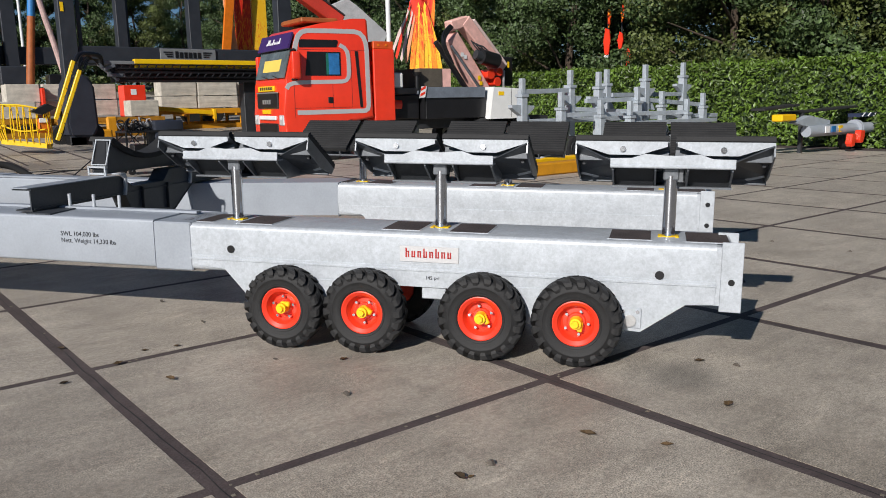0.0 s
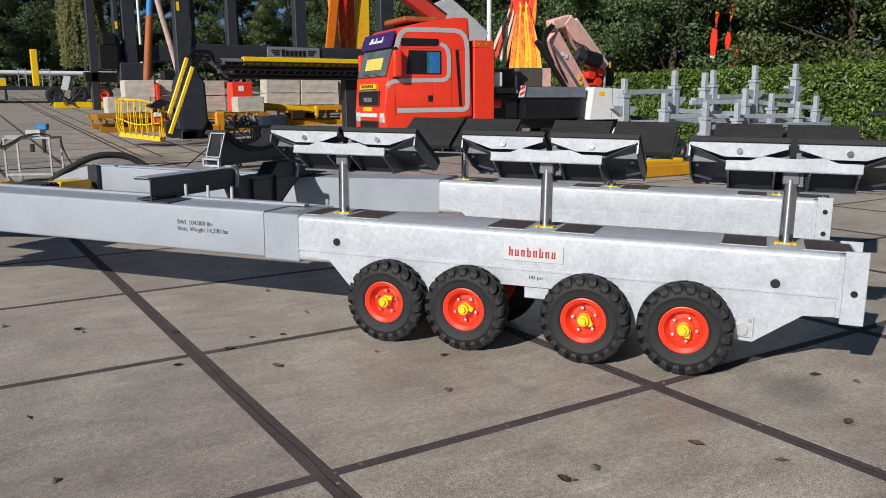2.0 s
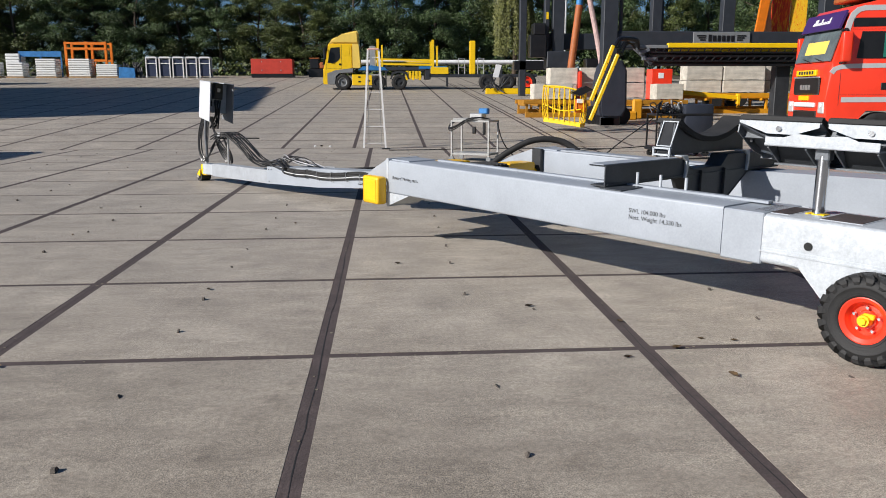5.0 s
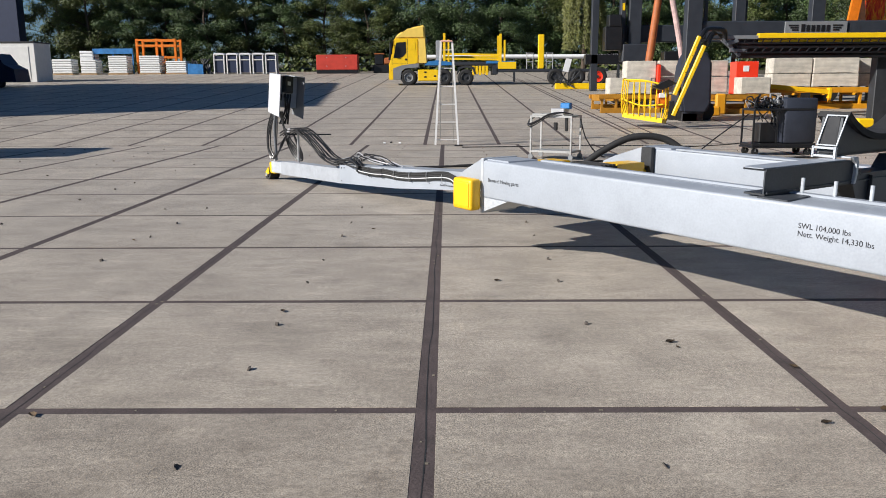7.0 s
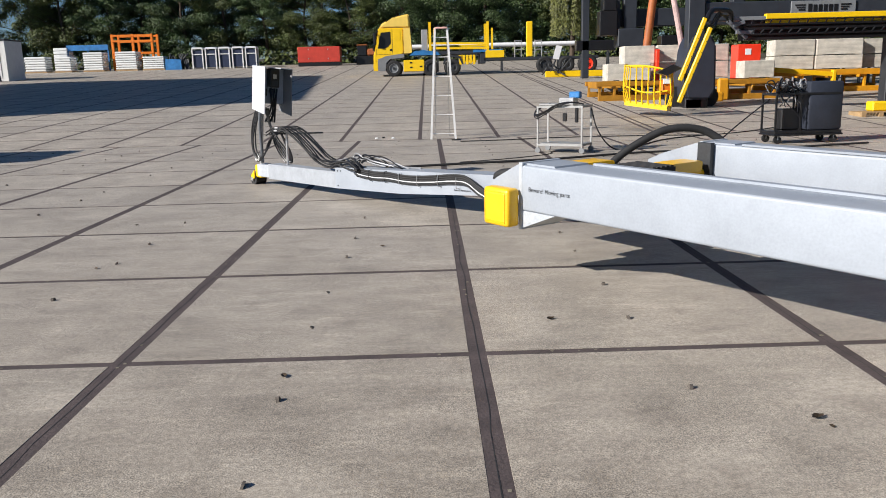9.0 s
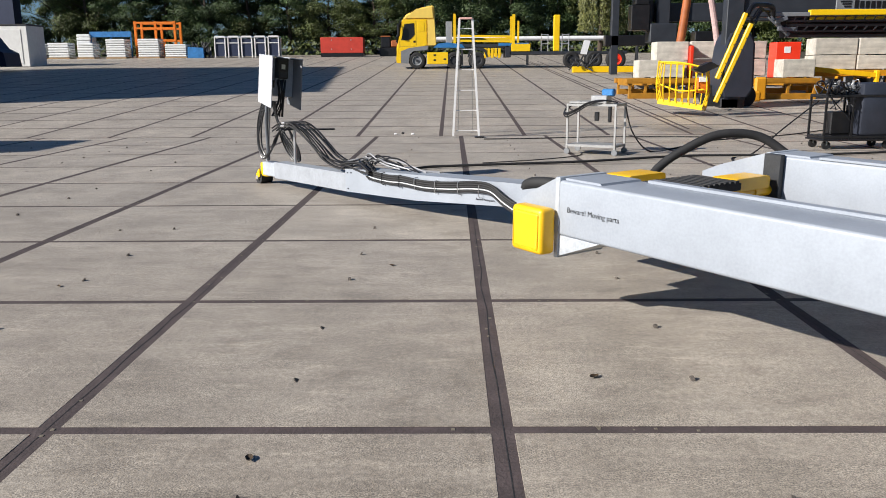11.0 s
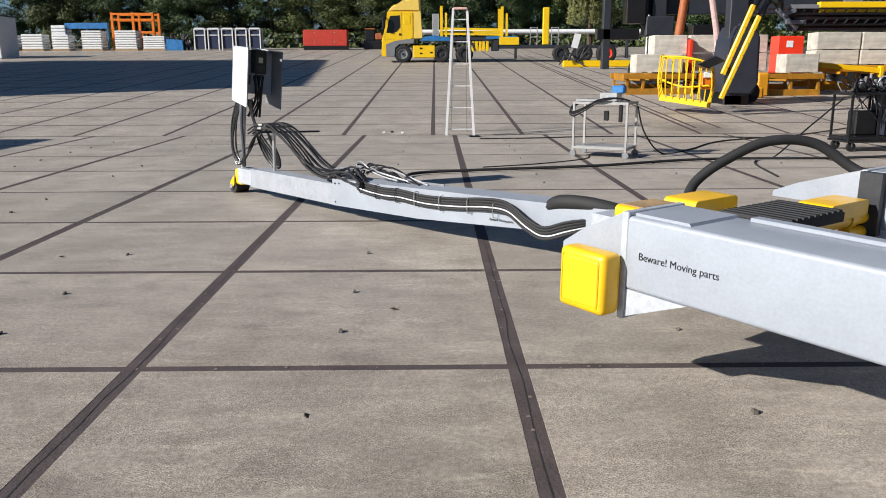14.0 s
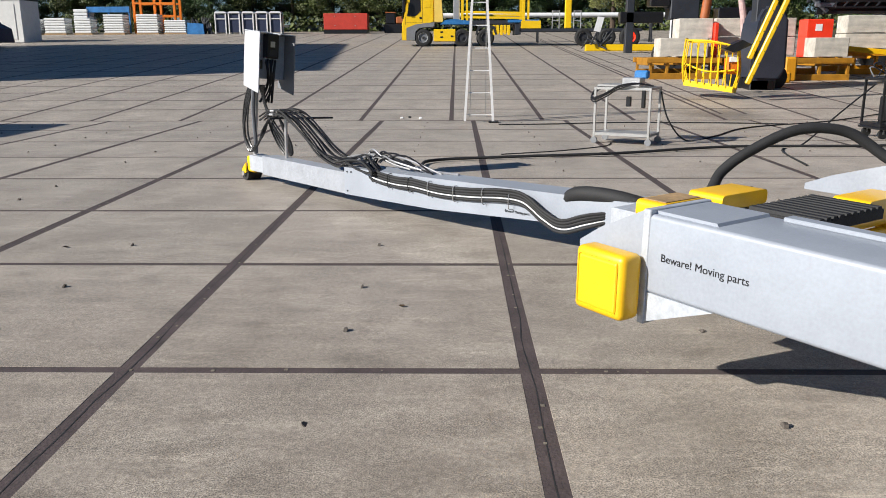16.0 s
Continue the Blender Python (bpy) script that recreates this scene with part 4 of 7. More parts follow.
hz = new("suction_hose", mesh_of("suction_hose", bm, M_RUBBER, True))
tagged(hz, "thick black rubber hose arching over the trailer arm", "hose")

# control cabinet on the drawbar's post
CB = thing("control_cabinet", Matrix.Translation((-2.585, 9.80, 1.035)) @ Matrix.Rotation(radians(43), 4, "Z") @ Matrix.Rotation(radians(5.5), 4, "Y") @ Matrix.Diagonal((1.1, 1.1, 1.05, 1)), "white sheet-metal control cabinet with an open front", "cabinet")
bm = B()
box(bm, -0.198, 0.198, 0.0, 0.12, 0.16, 0.64, 0.006)
part("body", bm, M_GALV, CB, "grey back of the cabinet")
bm = B()
prism(bm, [(-0.19, 0.637), (0.13, 0.665), (0.13, 0.675), (-0.19, 0.647)], "x", -0.212, -0.06)
prism(bm, [(-0.19, 0.637), (0.13, 0.665), (0.13, 0.675), (-0.19, 0.647)], "x", 0.03, 0.212)
prism(bm, [(-0.02, 0.650), (0.13, 0.665), (0.13, 0.675), (-0.02, 0.660)], "x", -0.06, 0.03)
part("cover_top", bm, M_GALV, CB)
side = [(-0.19, 0.0), (0.12, 0.075), (0.12, 0.66), (-0.19, 0.642)]
bm = B()
prism(bm, side, "x", -0.212, -0.200)
part("cover_side", bm, M_WSIDE, CB, "white side cover")
# the right cover's shade is put into its colour: grey instead of white
bm = B()
prism(bm, side, "x", 0.200, 0.212)
part("cover_side", bm, M_PLATE, CB, "white side cover, painted grey for its shaded inside")
bm = B()
box(bm, -0.07, 0.075, -0.10, -0.003, 0.38, 0.645, 0.012)
rc = part("radio_box", bm, M_BLACK, CB, "black radio receiver box")
bm = B()
box(bm, -0.03, 0.02, -0.106, -0.10, 0.50, 0.56)
part("label_plate", bm, M_ALU, rc)
bm = B()
box(bm, -0.045, 0.045, -0.108, -0.10, 0.40, 0.47, 0.003)
part("keypad", bm, M_DARK, rc)
for x in (-0.06, 0.0, 0.06):
    bm = B()
    rod(bm, (x, -0.05, 0.34), (x, -0.05, 0.385), 0.014, n=10)
    part("cable_gland", bm, M_ALU, rc)
for k in range(5):
    bm = B()
    x = -0.06 + 0.03 * k
    tube(bm, [(x, -0.05, 0.37), (x * 0.6 - 0.03 * (k % 2), -0.07 - 0.02 * (k % 2), 0.24), (x * 0.4 + 0.02 * (k % 3), -0.04, 0.08), (x * 0.5 - 0.05 + 0.02 * k, 0.0, -0.10)], 0.009 if k % 2 else 0.014, 7, 5)
    part("hose", bm, M_BLACK, CB, smooth=True)
bm = B()
box(bm, -0.15, -0.09, -0.06, -0.003, 0.26, 0.36, 0.008)
part("valve", bm, M_BLACK, CB)

# ---------------------------------------------------------------- red crane truck
def truck_wheel(parent, x, y, z, r, w, rim_mat, inward=1):
    """A road wheel whose outside faces -y (inward=1)."""
    bm = B()
    lathe(bm, [(0.0, -0.3 * w), (0.45 * r, -0.25 * w), (0.55 * r, -0.5 * w), (0.58 * r, -0.45 * w), (0.58 * r, 0.45 * w)], 24)
    wh = part("wheel", bm, rim_mat, parent, smooth=True, m=pose(x, y, z, 0, 0, 0 if inward > 0 else 180))
    bm = B()
    lathe(bm, [(0.57 * r, -0.45 * w), (0.7 * r, -0.5 * w), (0.9 * r, -0.48 * w), (r, -0.38 * w), (r, 0.38 * w), (0.9 * r, 0.48 * w), (0.57 * r, 0.45 * w)], 28)
    part("tyre", bm, M_TYRE, wh, smooth=True)
    bm = B()
    rod(bm, (0, -0.45 * w, 0), (0, -0.2 * w, 0), 0.16 * r, n=12)
    part("hub", bm, M_DARK, wh)


RT = thing("crane_truck", pose(11.27, 14.65, 0, 0, 0, -7) @ Matrix.Diagonal((1.065, 1, 1, 1)), "bright red lorry with silver stripes and a folded loading crane", "truck")
bm = B()
side = [(0.06, 0.42), (-0.02, 0.62), (-0.03, 1.30), (0.02, 2.10), (0.07, 2.24), (0.30, 3.10), (0.38, 3.42), (0.56, 3.60), (1.04, 3.72), (1.98, 3.88), (2.36, 3.90), (2.41, 3.84), (2.53, 1.15), (1.85, 1.05), (1.70, 1.16), (0.86, 1.16), (0.70, 0.95), (0.66, 0.42)]
prism(bm, side, "y", 0.0, 2.46)
bmesh.ops.bevel(bm, geom=[e for e in bm.edges if abs(e.verts[0].co.y - e.verts[1].co.y) < 0.01], offset=0.09, segments=4, affect="EDGES", profile=0.6)
cab = part("cab", bm, M_RED, RT, "glossy red sleeper cab", smooth=True)
bm = B()
prism(bm, [(0.055, 2.27), (0.270, 3.06), (0.245, 3.07), (0.03, 2.28)], "y", 0.10, 2.34)
ws = part("windscreen", bm, M_SCREEN, cab, "windscreen with a greyish reflection in its colour")
bm = B()
prism(bm, [(0.085, 2.46), (0.165, 2.78), (0.16, 2.785), (0.079, 2.465)], "y", 0.55, 1.85)
part("sun_shade", bm, M_CREAM, ws, "pale yellow card behind the glass")
for y in (0.55, 1.3):
    bm = B()
    beam(bm, (0.02, y, 2.28), (0.07, y + 0.6, 2.38), 0.02, 0.02)
    part("wiper", bm, M_BLACK, ws)
bm = B()
prism(bm, [(0.20, 3.04), (0.34, 3.46), (0.30, 3.48), (0.15, 3.05)], "y", 0.05, 2.40)
sv = part("sun_visor", bm, M_NAVY, cab, "dark violet sun visor with white letter bars")
for k in range(11):
    y = 0.75 + 0.098 * k
    bm = B()
    prism(bm, [(0.205, 3.21), (0.255, 3.36 if k in (0, 5, 8, 9) else 3.31), (0.245, 3.36 if k in (0, 5, 8, 9) else 3.31), (0.195, 3.21)], "y", y, y + 0.065)
    part("letter_bar", bm, M_WHITE, sv)
bm = B()
prism(bm, [(0.58, 2.33), (0.66, 2.97), (1.58, 2.97), (1.58, 2.33)], "y", -0.010, 0.05)
sw = part("side_window", bm, M_BLACK, cab, "dark open side window")
bm = B()
prism(bm, [(1.24, 2.36), (1.24, 2.93), (1.54, 2.93), (1.54, 2.36)], "y", -0.015, -0.009)
part("window_blind", bm, M_BLUE, sw, "blue blind in the window")
bm = B()
prism(bm, [(1.17, 2.36), (1.17, 2.93), (1.24, 2.93), (1.24, 2.36)], "y", -0.014, -0.009)
part("window_strip", bm, M_GREENW, sw)
bm = B()
prism(bm, [(0.45, 3.08), (0.45, 3.27), (0.52, 3.29), (1.50, 3.29), (1.52, 3.25), (1.48, 3.10)], "y", -0.012, 0.05)
part("roof_window", bm, M_BLACK, cab)


def stripe(pts, w, y=-0.008):
    """A ribbon of width w along the points, mitred at the bends."""
    v = [Vector(p) for p in pts]
    left, right = [], []
    for i, p in enumerate(v):
        d0 = (p - v[i - 1]).normalized() if i else (v[1] - v[0]).normalized()
        d1 = (v[i + 1] - p).normalized() if i < len(v) - 1 else d0
        t = (d0 + d1).normalized()
        n = Vector((-t.y, t.x)) * (w / 2) / max(0.6, t.dot(d0))
        left.append(p + n)
        right.append(p - n)
    bm = B()
    lo = [[bm.verts.new((q.x, yy, q.y)) for q in side_] for yy in (y, 0.02) for side_ in (left, right)]
    for k in range(len(v) - 1):
        bm.faces.new((lo[0][k], lo[0][k + 1], lo[1][k + 1], lo[1][k]))
        bm.faces.new((lo[0][k], lo[2][k], lo[2][k + 1], lo[0][k + 1]))
        bm.faces.new((lo[1][k], lo[1][k + 1], lo[3][k + 1], lo[3][k]))
    return bm


part("stripe", stripe([(0.32, 2.98), (0.37, 3.20), (0.44, 3.38), (0.54, 3.48), (0.68, 3.52), (1.40, 3.53), (2.00, 3.53), (2.16, 3.49), (2.27, 3.38), (2.33, 3.22), (2.35, 3.0), (2.36, 1.50), (2.33, 1.40), (2.25, 1.35), (0.32, 1.34)], 0.125), M_SILVER, cab, "silver stripe")
part("stripe", stripe([(0.06, 1.98), (0.12, 2.08), (0.25, 2.13), (0.47, 2.15), (1.60, 2.17), (1.72, 2.20), (1.79, 2.28), (1.81, 2.40), (1.81, 2.82), (1.78, 2.98), (1.70, 3.09), (1.56, 3.16)], 0.11), M_SILVER, cab, "silver stripe")
bm = B()
prism(bm, [(2.00, 3.0), (2.09, 3.0), (2.19, 1.45), (2.11, 1.45)], "y", -0.010, 0.02)
part("air_vent", bm, M_BLACK, cab)
bm = B()
box(bm, 1.19, 1.33, -0.016, 0.02, 1.58, 1.75, 0.01)
part("door_handle", bm, M_BLACK, cab)
for x0, x1, z0, z1 in ((0.26, 0.267, 1.20, 2.30), (1.88, 1.887, 1.46, 3.0), (0.26, 1.887, 1.455, 1.462), (0.45, 2.36, 3.02, 3.026), (1.33, 1.336, 1.46, 2.1)):
    bm = B()
    box(bm, x0, x1, -0.004, 0.02, z0, z1)
    part("panel_gap", bm, M_DARK, cab)
bm = B()
box(bm, -0.055, 0.0, 0.42, 2.06, 1.45, 1.88, 0.03)
gr_ = part("grille", bm, M_BLACK, cab, "black grille")
bm = B()
box(bm, -0.062, -0.03, 0.40, 2.08, 1.87, 1.91, 0.01)
part("chrome_trim", bm, M_ALU, gr_)
for k in range(4):
    bm = B()
    box(bm, -0.066, -0.055, 0.95 + 0.17 * k, 1.07 + 0.17 * k, 1.58, 1.70)
    part("badge_bar", bm, M_ALU, gr_)
bm = B()
box(bm, -0.035, 0.02, 0.72, 2.0, 1.93, 2.08, 0.01)
fs = part("front_sign", bm, M_YELLOW, cab, "yellow sign with dark bars")
for k in range(6):
    bm = B()
    box(bm, -0.040, -0.034, 0.86 + 0.17 * k, 0.97 + 0.17 * k, 1.97, 2.05)
    part("sign_bar", bm, M_DARK, fs)
bm = B()
box(bm, -0.06, 0.0, 1.05, 1.65, 1.31, 1.43, 0.006)
part("number_plate", bm, M_YELLOW, cab)
for y in (0.24, 2.22):
    bm = B()
    box(bm, -0.05, 0.12, y - 0.20, y + 0.16, 0.98, 1.30, 0.04)
    hl = part("headlight", bm, M_SILVER, cab, "clear headlight unit")
    bm = B()
    rod(bm, (-0.062, y - 0.04, 1.20), (-0.045, y - 0.04, 1.20), 0.06, n=14)
    part("lens", bm, M_WHITE, hl)
bm = B()
box(bm, -0.07, 0.0, 0.62, 1.92, 1.14, 1.26, 0.02)
part("lamp_bar", bm, M_WHITE, cab, "white lamp bar on the bumper")
bm = B()
box(bm, -0.05, 0.02, 0.5, 2.0, 0.75, 1.06, 0.03)
part("bumper_recess", bm, M_BLACK, cab)
for y, y2 in ((-0.24, 0.02), (2.56, 2.46)):
    bm = B()
    box(bm, 0.16, 0.40, y, y + 0.14, 2.24, 2.96, 0.05, seg=3)
    mr_ = part("mirror", bm, M_RED, cab, smooth=True)
    for z in (2.22, 2.98):
        bm = B()
        tube(bm, [(0.28, y + 0.07, z), (0.27, (y + y2) / 2 + 0.03, z + 0.04), (0.22, y2, z)], 0.03, 8, 4)
        part("mirror_arm", bm, M_BLACK, mr_)
bm = B()
box(bm, 0.72, 1.75, 0.45, 2.0, 3.78, 3.92, 0.03)
part("light_bar", bm, M_RUST, cab, "orange beacon bar")
bm = B()
box(bm, 2.56, 3.19, 0.02, 2.42, 1.05, 3.07, 0.02)
part("tool_box", bm, M_RED, RT, "tall red locker behind the cab")
bm = B()
box(bm, 2.57, 3.18, 0.03, 2.41, 3.07, 3.29, 0.02)
ob_ = part("locker_top", bm, M_RUST3, RT, "orange-red locker top")
for x in (2.72, 2.95):
    bm = B()
    rod(bm, (x, 0.015, 3.18), (x, 0.04, 3.18), 0.035, n=8)
    part("marker_light", bm, M_ORANGE, ob_)
bm = B()
box(bm, 2.4, 9.0, 0.6, 1.8, 0.75, 1.05, 0.01)
part("chassis", bm, M_DARK, RT)
for x in (1.28, 6.2, 7.5):
    for y, i in ((0.18, 1), (2.26, -1)):
        truck_wheel(RT, x, y, 0.52, 0.52, 0.32, M_ALU, i)
bm = B()
rod(bm, (3.27, 0.55, 1.50), (3.58, 0.55, 1.50), 0.20, n=18)
part("air_tank", bm, M_RED, RT, "red air tank", smooth=True)
bm = B()
box(bm, 3.24, 3.56, 0.2, 0.7, 1.98, 2.42, 0.04)
part("fluid_tank", bm, M_WHITEP, RT, "pale plastic fluid tank")
bm = B()
box(bm, 3.10, 3.235, 0.2, 0.6, 1.98, 2.60, 0.02)
part("yellow_panel", bm, M_YELLOW, RT)
bm = B()
box(bm, 3.20, 3.95, 0.12, 1.6, 1.80, 1.97, 0.02)
part("battery_box", bm, M_BLACK, RT)
bm = B()
box(bm, 3.22, 4.16, 0.4, 1.8, 1.06, 1.78, 0.03)
part("valve_rack", bm, M_BLACK, RT)
bm = B()
rod(bm, (4.05, 0.3, 1.9), (4.05, 0.3, 2.36), 0.07, n=12)
rod(bm, (4.05, 0.3, 2.34), (4.05, 0.3, 2.44), 0.10, 0.15, n=14)
part("air_intake", bm, M_BLACK, RT, "black air intake with a flared top", smooth=True)
bm = B()
prism(bm, [(3.94, 1.68), (4.12, 1.70), (4.18, 2.02), (4.02, 2.02)], "y", -0.02, 0.0)
ch = part("warning_board", bm, M_WHITE, RT, "red and white warning board")
for k in range(2):
    bm = B()
    prism(bm, [(3.96 + 0.02 * k, 1.72 + 0.16 * k), (4.12 + 0.02 * k, 1.80 + 0.16 * k), (4.13 + 0.02 * k, 1.88 + 0.16 * k), (3.97 + 0.02 * k, 1.80 + 0.16 * k)], "y", -0.024, -0.02)
    part("red_stripe", bm, M_RED, ch)
bm = B()
box(bm, 4.18, 6.20, 0.02, 2.4, 1.67, 1.99, 0.012)
part("deck_side", bm, M_DECK, RT, "blue-grey steel deck edge")
bm = B()
box(bm, 4.20, 6.25, 0.08, 2.35, 1.05, 1.67, 0.01)
part("deck_frame", bm, M_BLACK, RT)
bm = B()
box(bm, 4.17, 4.94, 0.4, 2.0, 2.0, 2.56, 0.01)
part("wooden_box", bm, M_BROWN, RT, "dark brown box")
bm = B()
box(bm, 4.95, 5.25, 0.42, 1.9, 2.0, 2.55, 0.01)
part("box_end", bm, M_PINK, RT, "faded pink end of the box")
bm = B()
prism(bm, [(6.22, 1.0), (6.36, 1.98), (7.40, 1.92), (7.62, 1.0)], "y", -0.2, 0.5)
wc = part("control_box", bm, M_WHITEP, RT, "white sheet-metal control box")
bm = B()
box(bm, 6.52, 6.72, -0.207, -0.2, 1.72, 1.84)
part("warning_label", bm, M_YELLOW, wc)
bm = B()
box(bm, 6.985, 6.995, -0.204, -0.2, 1.05, 1.92)
part("door_gap", bm, M_DARK, wc)

CR = thing("loading_crane", pose(17.4, 15.44, 0.0), "faded red folding loader crane, folded up", "crane")
bm = B()
beam(bm, (1.72, 0.0, 1.80), (0.28, 0.0, 3.62), 0.46, 0.50, 0.04)
lb_ = part("lower_boom", bm, M_PINK, CR)
for x, z, mt in ((0.62, 3.05, M_WHITE), (0.75, 2.98, M_WHITE), (1.35, 2.32, M_YELLOW), (1.42, 2.14, M_YELLOW)):
    bm = B()
    box(bm, x - 0.06, x + 0.06, -0.262, -0.25, z - 0.07, z + 0.06)
    part("sticker", bm, mt, lb_)
bm = B()
beam(bm, (0.22, -0.05, 3.92), (0.95, -0.05, 4.12), 0.38, 0.34, 0.04)
part("knuckle", bm, M_PINK, CR)
bm = B()
beam(bm, (0.80, -0.05, 4.14), (2.45, -0.05, 2.55), 0.42, 0.44, 0.04)
ub_ = part("upper_boom", bm, M_PINK, CR)
bm = B()
beam(bm, (1.15, -0.05, 4.05), (2.62, -0.05, 2.62), 0.14, 0.46, 0.02)
part("extension", bm, M_PALE, ub_, "pale worn extension boom")
bm = B()
rod(bm, (-0.12, 0.18, 3.45), (1.20, 0.18, 1.90), 0.09, n=14)
part("cylinder", bm, M_BLACK, CR, smooth=True)
bm = B()
rod(bm, (0.10, -0.34, 3.30), (1.28, -0.34, 1.98), 0.045, n=10)
part("ram_rod", bm, M_PADSTEEL, CR, smooth=True)
for k in range(3):
    bm = B()
    tube(bm, [(0.10 + 0.05 * k, -0.30, 3.95 - 0.03 * k), (-0.25 + 0.05 * k, -0.36, 3.65 - 0.05 * k), (-0.28 + 0.06 * k, -0.38, 3.25), (0.02 + 0.07 * k, -0.36, 2.85 - 0.06 * k)], 0.035, 6, 5)
    part("crane_hose", bm, M_BLACK, CR, smooth=True)
bm = B()
rod(bm, (1.25, -0.45, 2.98), (1.95, -0.45, 2.85), 0.25, n=14)
part("winch", bm, M_BLACK, CR, "black winch motor", smooth=True)
bm = B()
rod(bm, (1.05, -0.42, 3.05), (1.28, -0.45, 2.98), 0.16, n=12)
part("winch_gear", bm, M_DARK, CR, smooth=True)
for k in range(4):
    bm = B()
    tube(bm, [(0.95 + 0.1 * k, -0.32, 3.5 - 0.05 * k), (1.05 + 0.12 * k, -0.40, 3.3), (1.25 + 0.14 * k, -0.44, 3.1)], 0.025, 6, 4)
    part("crane_hose", bm, M_DARK, CR, smooth=True)
bm = B()
box(bm, 2.55, 3.05, -0.1, 0.4, 2.05, 3.02, 0.04)
vb = part("oil_tank", bm, M_BLACK, CR, "black oil tank")
bm = B()
box(bm, 2.78, 2.86, -0.106, -0.1, 2.66, 2.86)
part("warning_label", bm, M_YELLOW, vb)
bm = B()
rod(bm, (1.85, 0.1, 0.95), (1.85, 0.1, 2.5), 0.22, n=16)
part("slew_column", bm, M_RED, CR, smooth=True)
for x, z, r in ((1.75, 2.42, 0.16), (2.15, 2.50, 0.13), (2.05, 2.18, 0.15)):
    bm = B()
    rod(bm, (x, -0.40, z), (x, 0.1, z), r, n=14)
    part("pivot", bm, M_RED, CR, smooth=True)
bm = B()
tube(bm, [(2.42, -0.3, 2.55), (2.35, -0.35, 2.0), (2.40, -0.3, 1.6)], 0.04, 7, 4)
part("hook_chain", bm, M_ALU, CR)
bm = B()
beam(bm, (2.25, 1.5, 3.92), (0.3, 1.5, 5.25), 0.40, 0.36, 0.03)
part("jib", bm, M_REDF, RT, "raised red boom")
bm = B()
beam(bm, (2.36, 1.46, 4.10), (0.41, 1.46, 5.43), 0.30, 0.05, 0.01)
part("jib_rail", bm, M_DARK, RT)
bm = B()
prism(bm, [(2.30, 4.50), (2.70, 4.66), (3.03, 4.40), (3.55, 4.02), (3.92, 3.68), (3.82, 3.42), (3.2, 3.3), (2.55, 3.5)], "y", 1.85, 2.35)
bmesh.ops.subdivide_edges(bm, edges=bm.edges[:], cuts=4, use_grid_fill=True)
for v in bm.verts:
    v.co += Vector((0.06, 0.10, 0.06)) * (noise.noise(v.co * 2.2))
part("tarpaulin", bm, M_TARP, RT, "crumpled grey tarpaulin", smooth=True)

# ---------------------------------------------------------------- yellow lorry with its trailer
ZY = ground_z(50.5)
YT = thing("yellow_lorry", pose(-3.78, 50.5, ZY), "yellow articulated lorry with an empty frame trailer", "truck")
bm = B()
prism(bm, [(0.10, 0.95), (0.10, 1.35), (0.20, 1.65), (0.45, 2.97), (0.52, 3.03), (2.05, 3.03), (2.05, 1.42), (1.75, 1.38), (1.45, 1.34), (1.1, 1.30), (0.8, 1.05), (0.72, 0.92)], "y", 0.0, 2.45)
bmesh.ops.bevel(bm, geom=[e for e in bm.edges if abs(e.verts[0].co.y - e.verts[1].co.y) < 0.01], offset=0.06, segments=2, affect="EDGES")
yc = part("cab", bm, M_YELLOW, YT, "yellow cab with a pale roof spoiler", smooth=True)
bm = B()
prism(bm, [(0.50, 3.04), (0.72, 3.32), (0.95, 3.45), (1.42, 3.60), (1.62, 3.72), (2.36, 3.87), (2.44, 3.80), (2.48, 3.03)], "y", 0.0, 2.45)
bmesh.ops.bevel(bm, geom=[e for e in bm.edges if abs(e.verts[0].co.y - e.verts[1].co.y) < 0.01], offset=0.08, segments=3, affect="EDGES")
part("roof_spoiler", bm, M_CREAM, yc, "faded cream-yellow spoiler", smooth=True)
bm = B()
prism(bm, [(2.06, 3.02), (2.48, 3.02), (2.58, 1.46), (2.06, 1.44)], "y", -0.01, 2.45)
part("side_fairing", bm, M_CREAM, yc, "faded cream side fairing")
bm = B()
prism(bm, [(0.40, 1.78), (0.62, 2.76), (1.22, 2.80), (1.24, 2.10), (1.02, 1.86), (0.82, 1.77)], "y", -0.015, 0.05)
part("side_window", bm, M_BLACK, yc, "dark side window")
bm = B()
box(bm, 1.44, 1.86, -0.012, 0.02, 2.28, 2.80, 0.01)
part("locker_panel", bm, M_YELLOW, yc)
for x0, x1, z0, z1 in ((1.33, 1.345, 1.42, 2.98), (0.30, 0.315, 1.3, 1.75), (0.30, 1.34, 1.40, 1.412)):
    bm = B()
    box(bm, x0, x1, -0.006, 0.02, z0, z1)
    part("panel_gap", bm, M_DARK, yc)
bm = B()
box(bm, 1.16, 1.30, -0.02, 0.02, 1.62, 1.74, 0.01)
part("door_handle", bm, M_BLACK, yc)
bm = B()
prism(bm, [(0.12, 1.65), (0.40, 2.95), (0.33, 2.96), (0.06, 1.66)], "y", 0.02, 2.43)
part("windscreen", bm, M_BLACK, yc, "dark windscreen")
bm = B()
box(bm, 0.16, 0.34, -0.28, -0.12, 2.0, 2.75, 0.05)
box(bm, 0.22, 0.28, -0.2, 0.1, 2.68, 2.74)
part("mirror", bm, M_BLACK, yc)
bm = B()
prism(bm, [(0.10, 0.38), (0.06, 0.62), (0.10, 0.96), (0.36, 0.98), (0.36, 0.38)], "y", 0.0, 2.45)
part("bumper", bm, M_YELLOW, yc)
bm = B()
